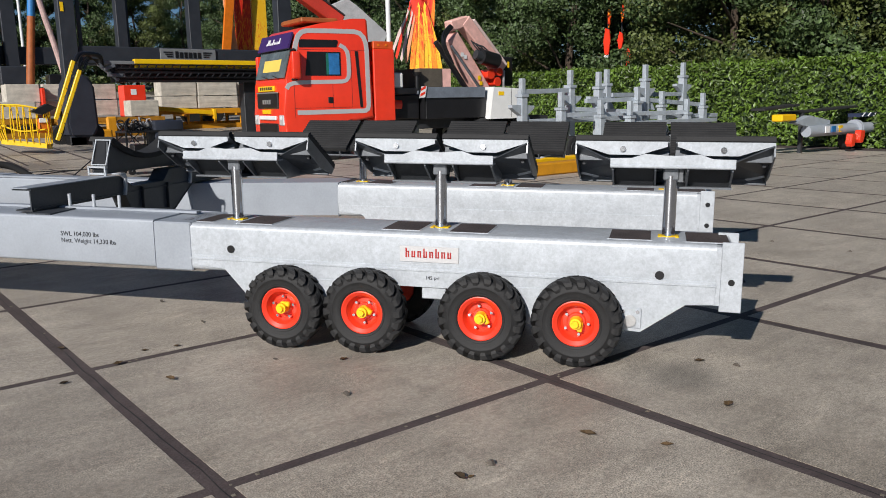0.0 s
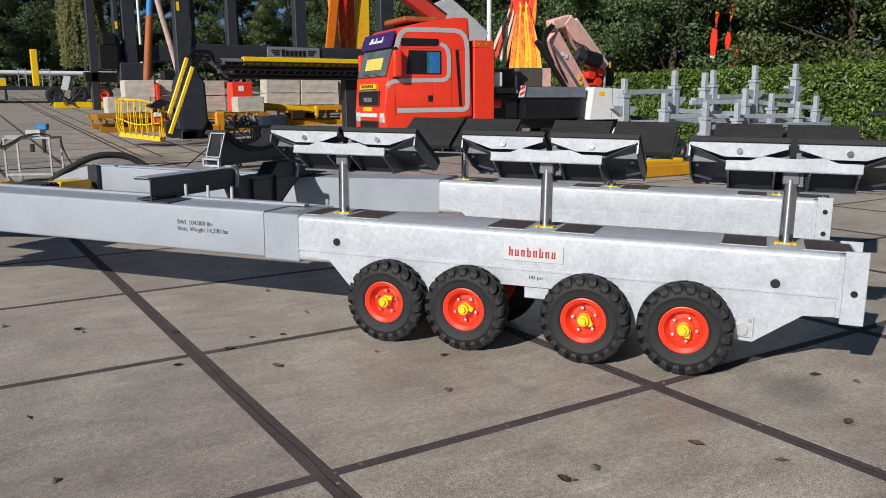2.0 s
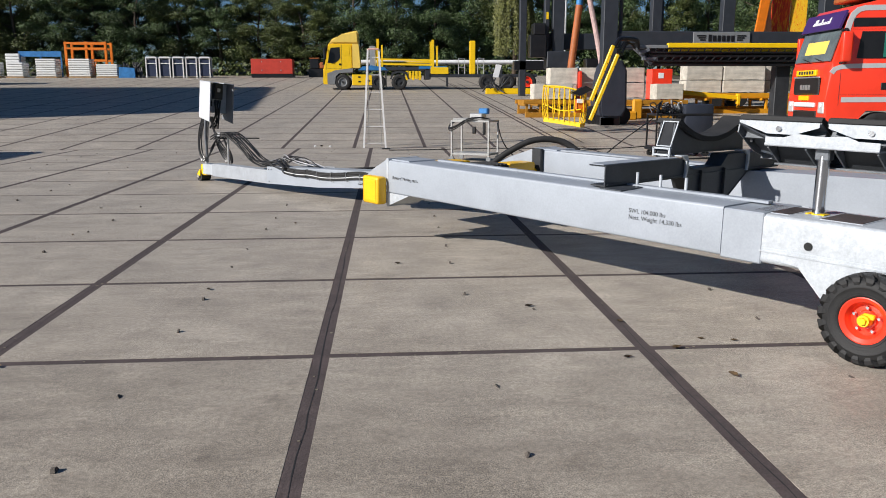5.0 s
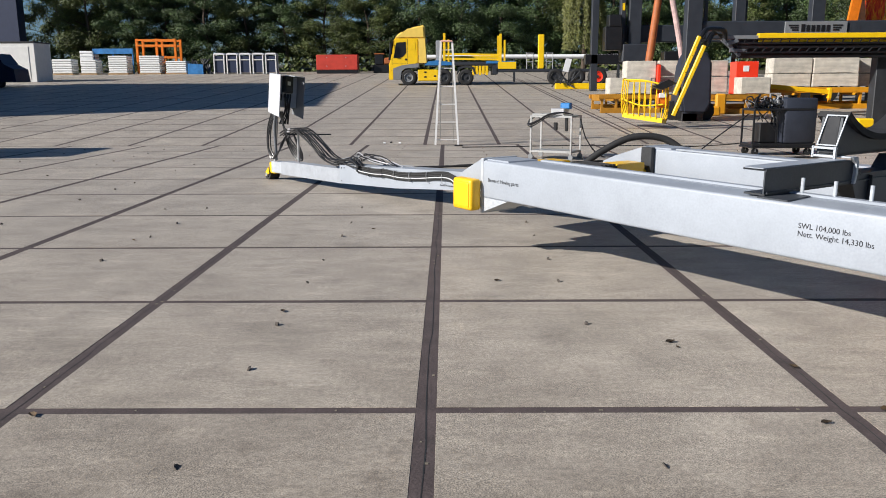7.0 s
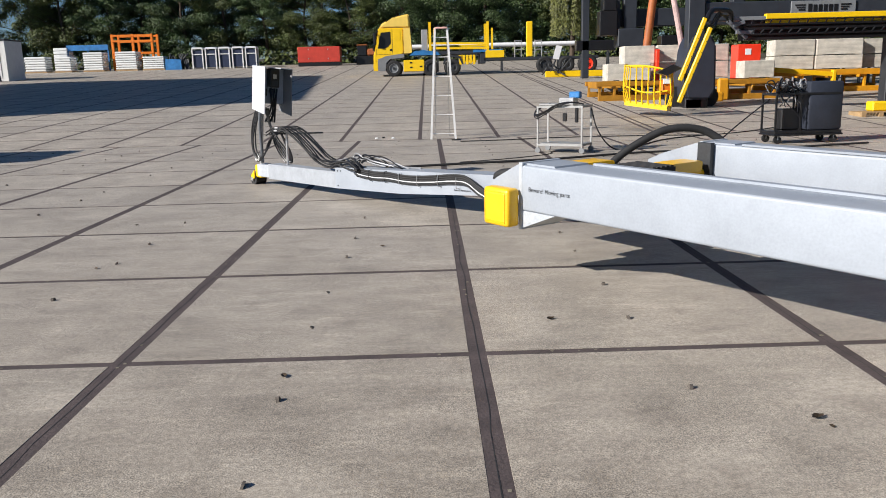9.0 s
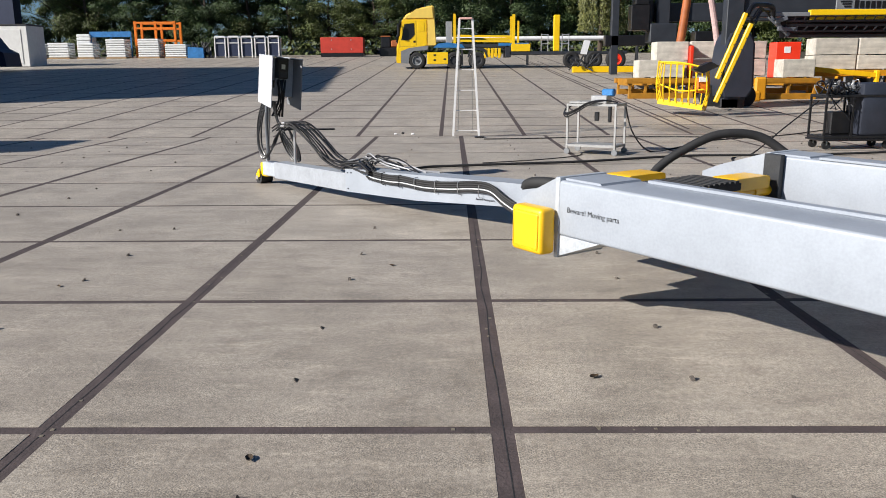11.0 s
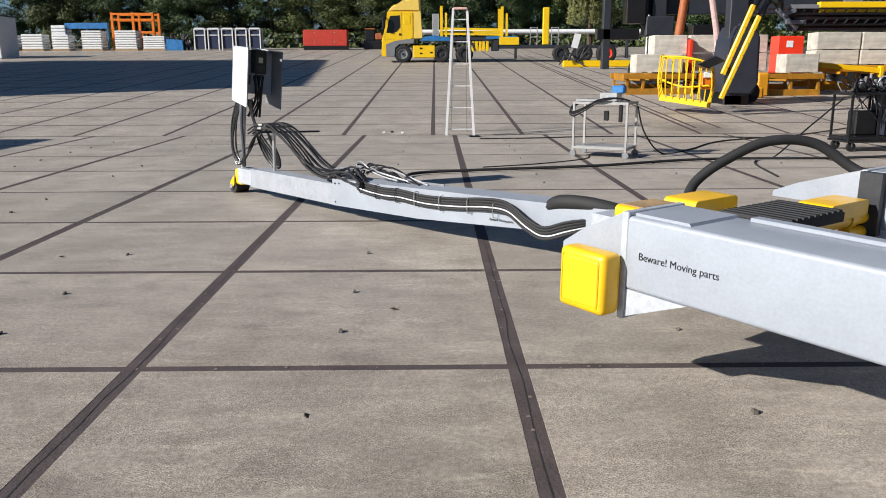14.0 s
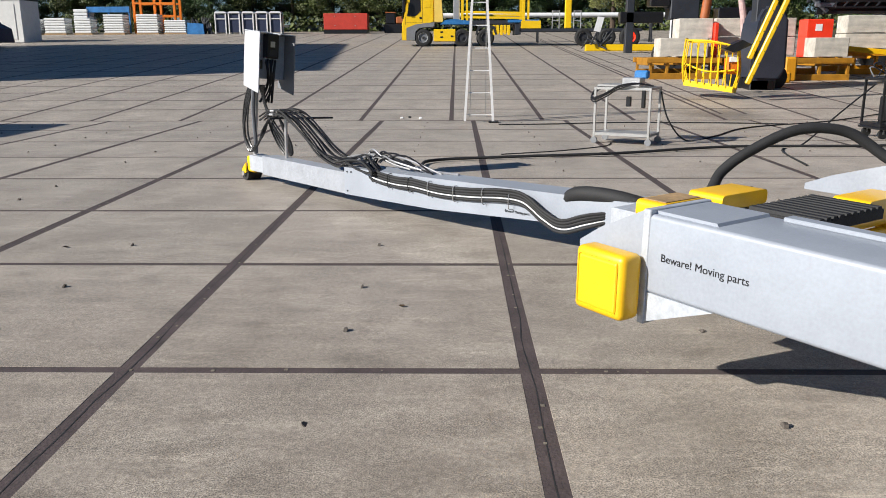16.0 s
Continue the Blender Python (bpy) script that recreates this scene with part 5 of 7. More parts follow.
prism(bm, [(0.37, 0.38), (0.37, 1.10), (0.9, 1.30), (1.5, 1.38), (2.06, 1.43), (2.06, 1.20), (1.85, 1.15), (1.55, 1.14), (1.15, 1.10), (0.92, 0.9), (0.86, 0.38)], "y", -0.014, 2.46)
part("lower_panel", bm, M_PLATE, yc, "dark grey lower panel and wheel arch")
bm = B()
box(bm, 2.02, 3.34, 0.0, 2.4, 0.30, 1.02, 0.02)
stk = part("side_tank", bm, M_YELLOW, YT)
for x, z in ((2.42, 0.80), (2.42, 0.50), (3.05, 0.55)):
    bm = B()
    box(bm, x, x + 0.16, -0.006, 0.0, z, z + 0.10)
    part("step_slot", bm, M_BLACK, stk)
for x in (1.38, 3.74, 5.18):
    for y, i in ((0.16, 1), (2.28, -1)):
        truck_wheel(YT, x, y, 0.52, 0.52, 0.3, M_PLATE if x < 2 else M_DARK, i)
bm = B()
prism(bm, [(4.65, 0.7), (4.8, 1.05), (5.2, 1.15), (5.6, 1.05), (5.75, 0.7), (5.85, 0.7), (5.7, 1.18), (5.2, 1.28), (4.68, 1.18), (4.55, 0.7)], "y", 0.0, 0.4)
part("mudguard", bm, M_DARK, YT)
bm = B()
box(bm, 2.5, 7.2, 0.1, 2.4, 1.32, 1.52, 0.01)
box(bm, 6.95, 7.3, 0.1, 2.4, 0.7, 1.5, 0.01)
box(bm, 7.2, 14.6, 0.1, 2.4, 0.86, 1.04, 0.01)
part("trailer_frame", bm, M_GANTRY, YT, "dark trailer frame")
bm = B()
for k in range(5):
    box(bm, 5.6 + 0.22 * k, 5.76 + 0.22 * k, 0.02, 0.08, 0.65 + 0.05 * (k % 2), 1.25, 0.01)
box(bm, 5.6, 6.7, 0.05, 0.1, 0.8, 0.95)
part("landing_gear", bm, M_YELLOW, YT)
for p, q, w in (((3.75, 0.15, 1.5), (3.75, 0.15, 3.35), 0.16), ((3.75, 2.3, 1.5), (3.75, 2.3, 3.35), 0.16), ((7.45, 0.15, 1.5), (7.45, 0.15, 3.3), 0.16), ((7.45, 2.3, 1.5), (7.45, 2.3, 3.3), 0.16),
                ((4.03, 0.15, 1.5), (4.03, 0.15, 2.95), 0.12), ((7.73, 0.15, 1.5), (7.73, 0.15, 2.9), 0.12)):
    bm = B()
    beam(bm, p, q, w, w)
    part("rack_post", bm, M_YELLOW, YT)
for p, q in (((3.83, 0.15, 2.02), (7.37, 0.15, 1.95)), ((3.83, 0.15, 1.72), (7.37, 0.15, 1.66)), ((3.83, 2.3, 1.9), (7.37, 2.3, 1.9))):
    bm = B()
    beam(bm, p, q, 0.1, 0.13)
    part("rack_rail", bm, M_YELLOW, YT)
bm = B()
box(bm, 9.95, 10.35, 0.15, 0.4, 1.04, 3.25, 0.04)
part("rear_post", bm, M_YELLOW, YT, "tall yellow post")
bm = B()
box(bm, 7.3, 8.5, 0.05, 0.15, 1.05, 1.5, 0.01)
part("side_board", bm, M_YELLOW, YT)
bm = B()
box(bm, 6.5, 8.4, 0.08, 0.098, 1.40, 1.56, 0.004)
part("blue_board", bm, M_BLUE, YT, "blue and white lettering board")
for x0 in (9.2, 10.5):
    bm = B()
    for x in (x0, x0 + 0.42):
        rod(bm, (x, 0.2, 1.04), (x, 0.2, 2.1), 0.03, n=8)
    for z in (1.5, 2.05):
        rod(bm, (x0, 0.2, z), (x0 + 0.42, 0.2, z), 0.03, n=8)
    part("handrail", bm, M_ALU, YT)
for x in (11.1, 12.53, 13.9):
    truck_wheel(YT, x, 0.2, 0.52, 0.52 if x < 13 else 0.62, 0.35, M_DARK if x < 13 else M_RED, 1)
bm = B()
box(bm, 3.2, 3.6, 0.2, 2.3, 1.5, 2.9, 0.02)
part("headboard", bm, M_ALU, YT, "grey headboard")
bm = B()
prism(bm, [(2.4, 1.3), (2.7, 1.55), (3.3, 1.62), (4.2, 1.5), (4.4, 1.3)], "y", 0.0, 1.6)
part("blue_sheet", bm, M_BLUE, YT, "blue plastic sheet")
bm = B()
rod(bm, (-1.5, 55.5, ground_z(55.5) + 1.75), (13.5, 55.5, ground_z(55.5) + 1.75), 0.16, n=14)
tagged(new("white_pipe", mesh_of("white_pipe", bm, M_WHITE, True)), "long white pipe lying on trestles behind the lorry", "pipe")
for x in (0.5, 5.0, 9.0, 12.5):
    bm = B()
    z = ground_z(55.5)
    beam(bm, (x, 55.2, z), (x, 55.5, z + 1.6), 0.12, 0.12)
    beam(bm, (x, 55.8, z), (x, 55.5, z + 1.6), 0.12, 0.12)
    tagged(new("trestle", mesh_of("trestle", bm, M_DARK)), "dark steel trestle carrying the white pipe", "trestle", group="pipe trestles")
bm = B()
z = ground_z(45.2)
box(bm, 6.6, 11.3, 45.0, 45.4, z, z + 0.34, 0.02)
tagged(new("yellow_girder", mesh_of("yellow_girder", bm, M_YELLOW)), "yellow painted steel girder lying on the yard", "girder")
SG = thing("sign_stand", pose(6.9, 45.0, ground_z(45)), "white tilted sign on a cluttered dark stand", "sign")
bm = B()
prism(bm, [(0.1, 1.05), (0.45, 1.0), (0.65, 1.75), (0.3, 1.8)], "y", 0.0, 0.04)
part("sign_board", bm, M_WHITE, SG)
bm = B()
random.seed(3)
for k in range(14):
    p = Vector((random.uniform(-0.5, 1.0), random.uniform(-0.2, 0.4), random.uniform(0.05, 0.4)))
    q = Vector((random.uniform(-0.5, 1.2), random.uniform(-0.2, 0.4), random.uniform(0.3, 1.05)))
    rod(bm, p, q, 0.045, n=6)
part("stand", bm, M_DARK, SG)

# ---------------------------------------------------------------- gantry carrier
GA = thing("gantry_carrier", pose(0, 0, 0), "slate grey gantry carrier standing over concrete blocks", "gantry")
for x0, x1, y, z0 in ((8.22, 8.74, 24.3, 0.30), (16.3, 16.9, 24.3, 0.30), (8.06, 8.60, 32.4, 0.70), (12.75, 13.2, 32.7, 4.0), (16.05, 16.62, 32.6, 0.70), (7.72, 7.92, 32.5, 3.0), (8.32, 8.70, 43.0, 1.2)):
    bm = B()
    box(bm, x0, x1, y, y + 0.45, z0, 13.0, 0.02)
    part("column", bm, M_GANTRY, GA)
for x, y in ((8.90, 24.5), (13.28, 32.9)):
    bm = B()
    box(bm, x - 0.06, x + 0.06, y, y + 0.12, 3.2, 13.0, 0.01)
    part("conduit", bm, M_GANTRY, GA)
bm = B()
box(bm, 8.745, 16.295, 24.38, 24.7, 3.06, 3.66, 0.03)
part("main_beam", bm, M_GANTRY, GA, "slate grey main beam")
bm = B()
box(bm, 7.3, 20.0, 32.86, 33.2, 3.42, 4.15, 0.03)
part("main_beam", bm, M_GANTRY, GA, "slate grey main beam")
bm = B()
box(bm, 11.53, 13.63, 24.33, 24.378, 3.20, 3.63, 0.01)
np_ = part("nameplate", bm, M_PLATE, GA, "grey nameplate with dark letter bars")
for k in range(6):
    x = 12.08 + 0.168 * k
    bm = B()
    box(bm, x, x + 0.12, 24.315, 24.33, 3.30, 3.51 if k else 3.54)
    part("letter_bar", bm, M_BLACK, np_)
for s_ in (0, 1):
    for k in range(3):
        x = 11.65 + 0.06 * k if s_ == 0 else 13.14
        bm = B()
        box(bm, x, x + 0.33 - 0.06 * k, 24.315, 24.33, 3.33 + 0.075 * (2 - k), 3.375 + 0.075 * (2 - k))
        part("wing_bar", bm, M_BLACK, np_)
for x, y, g in ((8.33, 32.3, 0.72), (16.35, 32.3, 0.72), (16.6, 24.2, 0.31)):
    bm = B()
    box(bm, x - 0.55, x + 0.55, y - 0.1, y + 0.75, g + 1.85, g + 2.6, 0.04)
    box(bm, x - 0.3, x + 0.3, y, y + 0.65, g + 1.1, g + 1.85, 0.04)
    bg = part("bogie", bm, M_GANTRY, GA)
    for dx in (-0.5, 0.5):
        bm = B()
        rod(bm, (x + dx, y + 0.1, g + 0.55), (x + dx, y + 0.5, g + 0.55), 0.55, n=24)
        part("tyre", bm, M_TYRE, bg, smooth=True)
for x0, x1, z0, z1 in ((7.0, 7.75, 3.05, 4.05), (7.15, 7.7, 4.05, 4.55), (9.6, 11.0, 2.5, 3.0)):
    bm = B()
    box(bm, x0, x1, 32.2, 32.85, z0, z1, 0.03)
    part("drive_unit", bm, M_BLACK, GA)
bm = B()
box(bm, 8.0, 10.2, 43.0, 43.6, 2.75, 3.3, 0.03)
part("rear_beam", bm, M_BLACK, GA)
for x, y in ((7.82, 32.48), (8.34, 24.28)):
    bm = B()
    box(bm, x - 0.05, x + 0.05, y, y + 0.02, 4.75, 5.05)
    part("warning_label", bm, M_YELLOW, GA)
PB = 29.45
bm = B()
rod(bm, (8.26, PB, 2.50), (8.54, PB, 5.06), 0.155, 0.145, n=16)
pipe = tagged(new("steel_pipe", mesh_of("steel_pipe", bm, M_RUST, True)), "rusty orange steel pipe standing on a concrete block", "pipe")
bm = B()
rod(bm, (8.54, PB, 5.06), (8.79, PB, 7.55), 0.145, 0.145, n=16)
part("blue_section", bm, M_BLUE, pipe, "pale blue upper pipe section", smooth=True)
bm = B()
tube(bm, [(9.50, 28.95, 1.9), (9.45, 28.95, 2.5), (9.15, 28.95, 3.95), (8.79, 28.95, 5.5), (8.46, 28.95, 7.35)], 0.11, 10, 4)
tagged(new("lifting_sling", mesh_of("lifting_sling", bm, M_PINKP, True)), "pale pink worn lifting sling hanging down", "sling")
bm = B()
rod(bm, (12.95, 52.0, ground_z(52)), (12.95, 52.0, 14.0), 0.085, n=10)
tagged(new("flag_pole", mesh_of("flag_pole", bm, M_WHITE)), "thin white pole in front of the trees", "pole")
bm = B()
rod(bm, (18.55, 20.0, 0.09), (18.55, 20.0, 7.5), 0.09, n=10)
tagged(new("flag_pole", mesh_of("flag_pole", bm, M_WHITE)), "thin white pole behind the crane truck", "pole")

# fairground panels with flames
for nm, outline, y, mat, lb in (
        ("leaning_strut", [(19.9, 3.2), (20.35, 3.2), (21.1, 8.5), (20.6, 8.5)], 38.0, M_ORANGE, "orange painted leaning strut"),
        ("leaning_strut", [(20.9, 3.0), (21.35, 3.0), (20.7, 8.5), (20.4, 8.5)], 38.4, M_PINKO, "pale orange painted leaning strut"),
        ("fairground_sign", [(21.3, 3.0), (22.25, 3.0), (22.25, 8.5), (21.3, 8.5)], 38.8, M_FLAME, "red fairground panel with painted flames"),
        ("fairground_sign", [(22.35, 3.0), (23.2, 3.0), (23.2, 8.5), (22.35, 8.5)], 38.8, M_FLAMEY, "yellow fairground panel with painted flames")):
    outline = [(u * 0.882, 1.53 + (v - 1.53) * 0.865) for u, v in outline]
    y = -3.0 + (y + 3.0) * 0.79 + 3.4
    bm = B()
    low = min(v for u, v in outline)
    us = [u for u, v in outline if v < low + 0.2]
    prism(bm, outline, "y", y, y + 0.15)
    board = tagged(new(nm, mesh_of(nm, bm, mat)), lb, "fairground board", group="fairground boards")
    cx = sum(us) / len(us)
    bm = B()
    box(bm, cx - 0.05, cx + 0.05, y + 0.03, y + 0.12, ground_z(y) - 0.01, low + 0.02)
    part("stand", bm, M_DARK, board)

# red painted slats of a fairground piece standing among the trees
RS = thing("fairground_sign", pose(28.9, 17.4, ground_z(17)), "red fairground slats half hidden by tree leaves", "fairground board", group="fairground boards")
for y0, y1, lo, hi in ((0.72, 1.05, 3.40, 4.55), (0.02, 0.28, 3.65, 4.35), (0.70, 0.86, 4.60, 5.50), (-0.02, 0.14, 4.78, 5.45), (-0.42, -0.12, 2.70, 3.66)):
    bm = B()
    prism(bm, [(y0 + 0.05, lo), (y1 - 0.08, lo - 0.06), (y1, (lo + hi) / 2), (y1 - 0.1, hi), (y0 + 0.02, hi - 0.08), (y0 - 0.03, (lo + hi) / 2)], "x", 0.0, 0.05)
    part("slat", bm, M_RED if lo < 4.6 else M_FLAME, RS)
bm = B()
prism(bm, [(0.77, 3.28), (0.97, 3.26), (1.0, 3.40), (0.76, 3.42)], "x", -0.005, 0.055)
part("slat_tip", bm, M_WHITE, RS)
bm = B()
for yy_, zz_ in ((0.85, 5.4), (0.1, 5.4), (-0.25, 3.6)):
    box(bm, 0.055, 0.105, yy_ - 0.03, yy_ + 0.03, -0.01, zz_)
part("stand", bm, M_DARK, RS)

# fan of painted strips beside the truck, facing the yard
FAN = thing("flame_fan", pose(19.95, 20.2, ground_z(20.2), 0, 0, -37), "fan of orange and pink painted fairground strips", "fairground panel", group="fairground panels")
fan_mats = (M_PALE, M_RED, M_PALE, M_PINKO, M_FLAME, M_FLAMEY, M_FLAME, M_FLAMEY, M_FLAMEY, M_FLAME, M_FLAMEY)
for k in range(11):
    u = k / 10
    bx, tx = -0.98 + 1.80 * u, -0.30 + 0.78 * u
    low = 3.15 - 1.45 * u + 0.85 * u * u * u + 0.08 * math.sin(2.1 * k) if k > 3 else 3.0 + 0.1 * (3 - k)
    up = 4.85 + 0.25 * math.sin(1.7 * k)
    w0, w1 = (0.20, 0.11) if k > 3 else (0.12, 0.07)
    bm = B()
    prism(bm, [(bx, low), (bx + 0.5 * w0, low - 0.12), (bx + w0, low + 0.03), (bx * 0.55 + tx * 0.45 + w0, low * 0.5 + up * 0.5), (tx + w1, up), (tx + 0.4 * w1, up + 0.15), (tx, up - 0.05), (bx * 0.55 + tx * 0.45, low * 0.5 + up * 0.5)], "y", 0.025 * (k % 3), 0.05 + 0.025 * (k % 3))
    part("strip", bm, fan_mats[k], FAN)
for (lo, hi, x0, x1, mt) in ((4.4, 6.5, -0.18, 0.42, M_RED), (4.3, 6.9, 0.22, 0.72, M_FLAME)):
    bm = B()
    prism(bm, [(x0, lo), (x1, lo - 0.1), (x1 + 0.06, lo + 0.9), (x1 - 0.05, lo + 1.5), (x1 + 0.05, hi), (x0 + 0.3, hi - 0.4), (x0 + 0.12, hi), (x0 + 0.02, lo + 1.2)], "y", 0.10, 0.14)
    part("top_panel", bm, mt, FAN, "red painted top panel")
bm = B()
box(bm, -0.05, 0.05, 0.15, 0.23, -0.01, 5.2)
part("stand", bm, M_DARK, FAN)

# ---------------------------------------------------------------- concrete blocks on steel frames
bm = B()
prism(bm, [(0, 0.0), (0.14, 0.0), (0.16, 0.07), (0.84, 0.07), (0.86, 0.0), (1, 0.0), (1, 1), (0, 1)], "y", 0, 1)
bmesh.ops.bevel(bm, geom=bm.edges[:], offset=0.022, segments=1, affect="EDGES")
CUBE = mesh_of("concrete_block", bm, M_CONC)


def concrete(x0, x1, y0, z0, z1, deep=0.8, turn=0):
    ob = new("concrete_block", CUBE)
    ob.matrix_basis = Matrix.Translation((x0, y0, z0)) @ Matrix.Rotation(radians(turn), 4, "Z") @ Matrix.Diagonal((x1 - x0, deep, z1 - z0, 1))
    lb = "grey cast concrete block on an orange steel trestle" if x0 < 9 else "weathered grey concrete block in a stack"
    return tagged(ob, lb, "concrete block", group="concrete blocks")


for args in ((6.42, 8.05, 28.0, 1.215, 1.84), (7.30, 8.44, 29.0, 1.20, 1.81), (7.28, 8.46, 29.0, 1.82, 2.50), (8.62, 9.98, 29.2, 1.25, 1.87), (8.60, 9.96, 29.2, 1.885, 2.51), (10.04, 11.40, 29.2, 1.25, 1.87), (10.02, 11.38, 29.2, 1.885, 2.51),
             (11.30, 12.42, 27.4, 1.20, 1.83), (13.47, 15.09, 30.0, 1.46, 1.985), (15.13, 17.05, 30.0, 1.46, 1.985), (13.49, 15.11, 30.0, 2.00, 2.62), (15.15, 17.03, 30.0, 2.00, 2.62), (17.15, 18.25, 30.3, 1.46, 1.985), (17.13, 18.22, 30.3, 2.00, 2.60)):
    concrete(*args)
for (x0, x1, y0, y1, z0, z1, mat, lb) in ((6.0, 8.5, 27.9, 29.9, 0.63, 1.20, M_RUST2, "orange-brown steel support trestle"), (8.6, 12.6, 27.3, 29.9, 0.60, 1.19, M_RUST2, "orange-brown steel support trestle"), (13.1, 18.4, 29.6, 31.2, 0.72, 1.45, M_AMBER, "yellow-orange steel support trestle")):
    F = thing("trestle", pose(0, 0, 0), lb, "trestle", group="trestles under the blocks")
    h = z1 - z0
    for y in (y0, y1):
        g = ground_z(y)
        bm = B()
        box(bm, x0, x1, y, y + 0.2, z1 - 0.27 * h, z1 - 0.006, 0.01)
        box(bm, x0, x1, y - 0.03, y + 0.23, z1 - 0.31 * h, z1 - 0.27 * h, 0.004)
        part("long_beam", bm, mat, F)
        bm = B()
        box(bm, x0 + 0.1, x1 - 0.1, y, y + 0.2, g - 0.01, g + 0.2, 0.01)
        part("foot_beam", bm, mat, F)
    n = 5
    for k in range(n):
        bm = B()
        x = x0 + 0.1 + (x1 - x0 - 0.3) * k / (n - 1)
        box(bm, x, x + 0.10, y0 + 0.03, y1 + 0.17, z1 - 0.45 * h, z1 - 0.014, 0.01)
        box(bm, x + 0.01, x + 0.09, y0 + 0.04, y0 + 0.16, ground_z(y0) + 0.15, z1 - 0.44 * h)
        box(bm, x + 0.01, x + 0.09, y1 + 0.04, y1 + 0.16, ground_z(y1) + 0.15, z1 - 0.30 * h)
        part("cross_beam", bm, mat, F)
bm = B()
beam(bm, (13.0, 29.3, 1.50), (15.6, 29.2, 1.24), 0.16, 0.18, 0.01)
beam(bm, (15.5, 29.2, 1.0), (15.5, 29.2, 1.42), 0.22, 0.12, 0.01)
part("loose_beam", bm, M_GOLD, F, "yellow loose beam leaning on the trestle")
for x, y, h in ((10.25, 27.0, 0.78), (9.85, 26.4, 0.35), (17.6, 29.2, 0.75)):
    bm = B()
    g = ground_z(y)
    box(bm, x, x + 0.40, y, y + 0.2, g - 0.01, g + h, 0.06)
    tagged(new("yellow_lug", mesh_of("yellow_lug", bm, M_AMBER)), "yellow steel lug standing beside the trestles", "lug", group="yellow lugs")
bm = B()
box(bm, 11.40, 12.28, 28.35, 29.05, 1.195, 2.44, 0.02)
RC = new("red_cabinet", mesh_of("red_cabinet", bm, M_RED))
tagged(RC, "red steel cabinet with a white label beside concrete blocks", "cabinet")
bm = B()
box(bm, 11.68, 11.90, 28.335, 28.35, 2.06, 2.28)
part("white_label", bm, M_WHITE, RC)
for (x0, x1, y0, z1) in ((8.47, 8.60, 28.8, 2.35),):
    bm = B()
    box(bm, x0, x1, y0, y0 + 0.3, ground_z(y0) - 0.01, z1, 0.02)
    tagged(new("red_post", mesh_of("red_post", bm, M_RED)), "short red steel post between concrete blocks", "post", group="red posts")

# boom lift: basket, arm, dark counterweight body, long folded boom
BL = thing("boom_lift", pose(0, 0, ground_z(24)), "yellow boom lift with its cage lowered to the yard", "boom lift")
def cage_z(x):
    return -0.02 + (7.50 - x) * 0.15


cage = [Vector((5.76, 22.50, 0)), Vector((6.86, 21.78, 0)), Vector((7.14, 22.30, 0)), Vector((6.04, 23.02, 0))]
bm = B()
lo = [bm.verts.new((p.x, p.y, cage_z(p.x))) for p in cage]
hi = [bm.verts.new((p.x, p.y, cage_z(p.x) + 0.15)) for p in cage]
bm.faces.new(list(reversed(lo)))
bm.faces.new(hi)
for k in range(4):
    bm.faces.new((lo[k], lo[(k + 1) % 4], hi[(k + 1) % 4], hi[k]))
part("cage_floor", bm, M_YELLOW, BL, "yellow cage floor with toe boards")
for i, (p, q) in enumerate(zip(cage, cage[1:] + cage[:1])):
    out = Vector((q.y - p.y, p.x - q.x, 0)).normalized()
    for z, o in ((0.58, 0.10), (1.18, 0.04)):
        if i == 2 and z < 1:
            continue
        bm = B()
        m_ = (p + q) / 2
        tube(bm, [p + Vector((0, 0, cage_z(p.x) + z)), m_ + out * o + Vector((0, 0, cage_z(m_.x) + z + (0.06 if z > 1 else -0.12))), q + Vector((0, 0, cage_z(q.x) + z - (0.22 if i == 1 else 0.0)))], 0.025, 8, 6)
        part("cage_rail", bm, M_YELLOW, BL)
    n = 7 if (q - p).length > 1 else 3
    for k in range(n):
        c_ = p.lerp(q, k / n)
        bm = B()
        tube(bm, [c_ + Vector((0, 0, cage_z(c_.x) + 0.1)), c_ + out * 0.10 + Vector((0, 0, cage_z(c_.x) + 0.56)), c_ + out * 0.03 + Vector((0, 0, cage_z(c_.x) + 1.20))], 0.017, 6, 4)
        part("cage_bar", bm, M_YELLOW, BL)
bm = B()
prism(bm, [(6.50, 1.20), (6.98, 1.42), (7.24, 1.30), (6.80, 1.10)], "y", 21.65, 22.05)
part("control_panel", bm, M_BLACK, BL)
bm = B()
box(bm, 6.72, 7.05, 21.85, 22.2, 0.55, 0.98, 0.04)
part("generator_pack", bm, M_ORANGE, BL)
bm = B()
box(bm, 6.74, 6.98, 21.80, 21.85, 0.86, 1.0, 0.01)
part("pack_label", bm, M_WHITE, BL)
for p, q in (((7.13, 21.5, 0.95), (7.80, 21.5, 2.70)), ((7.10, 21.42, 0.32), (7.94, 21.42, 2.42))):
    bm = B()
    beam(bm, p, q, 0.105, 0.12, 0.015)
    am = part("arm", bm, M_YELLOW, BL)
    for k in range(6):
        t = (k + 0.7) / 7
        c_ = Vector(p).lerp(Vector(q), t)
        bm = B()
        box(bm, c_.x + 0.02, c_.x + 0.045, c_.y - 0.066, c_.y - 0.060, c_.z - 0.012, c_.z + 0.006)
        part("black_mark", bm, M_BLACK, am)
bm = B()
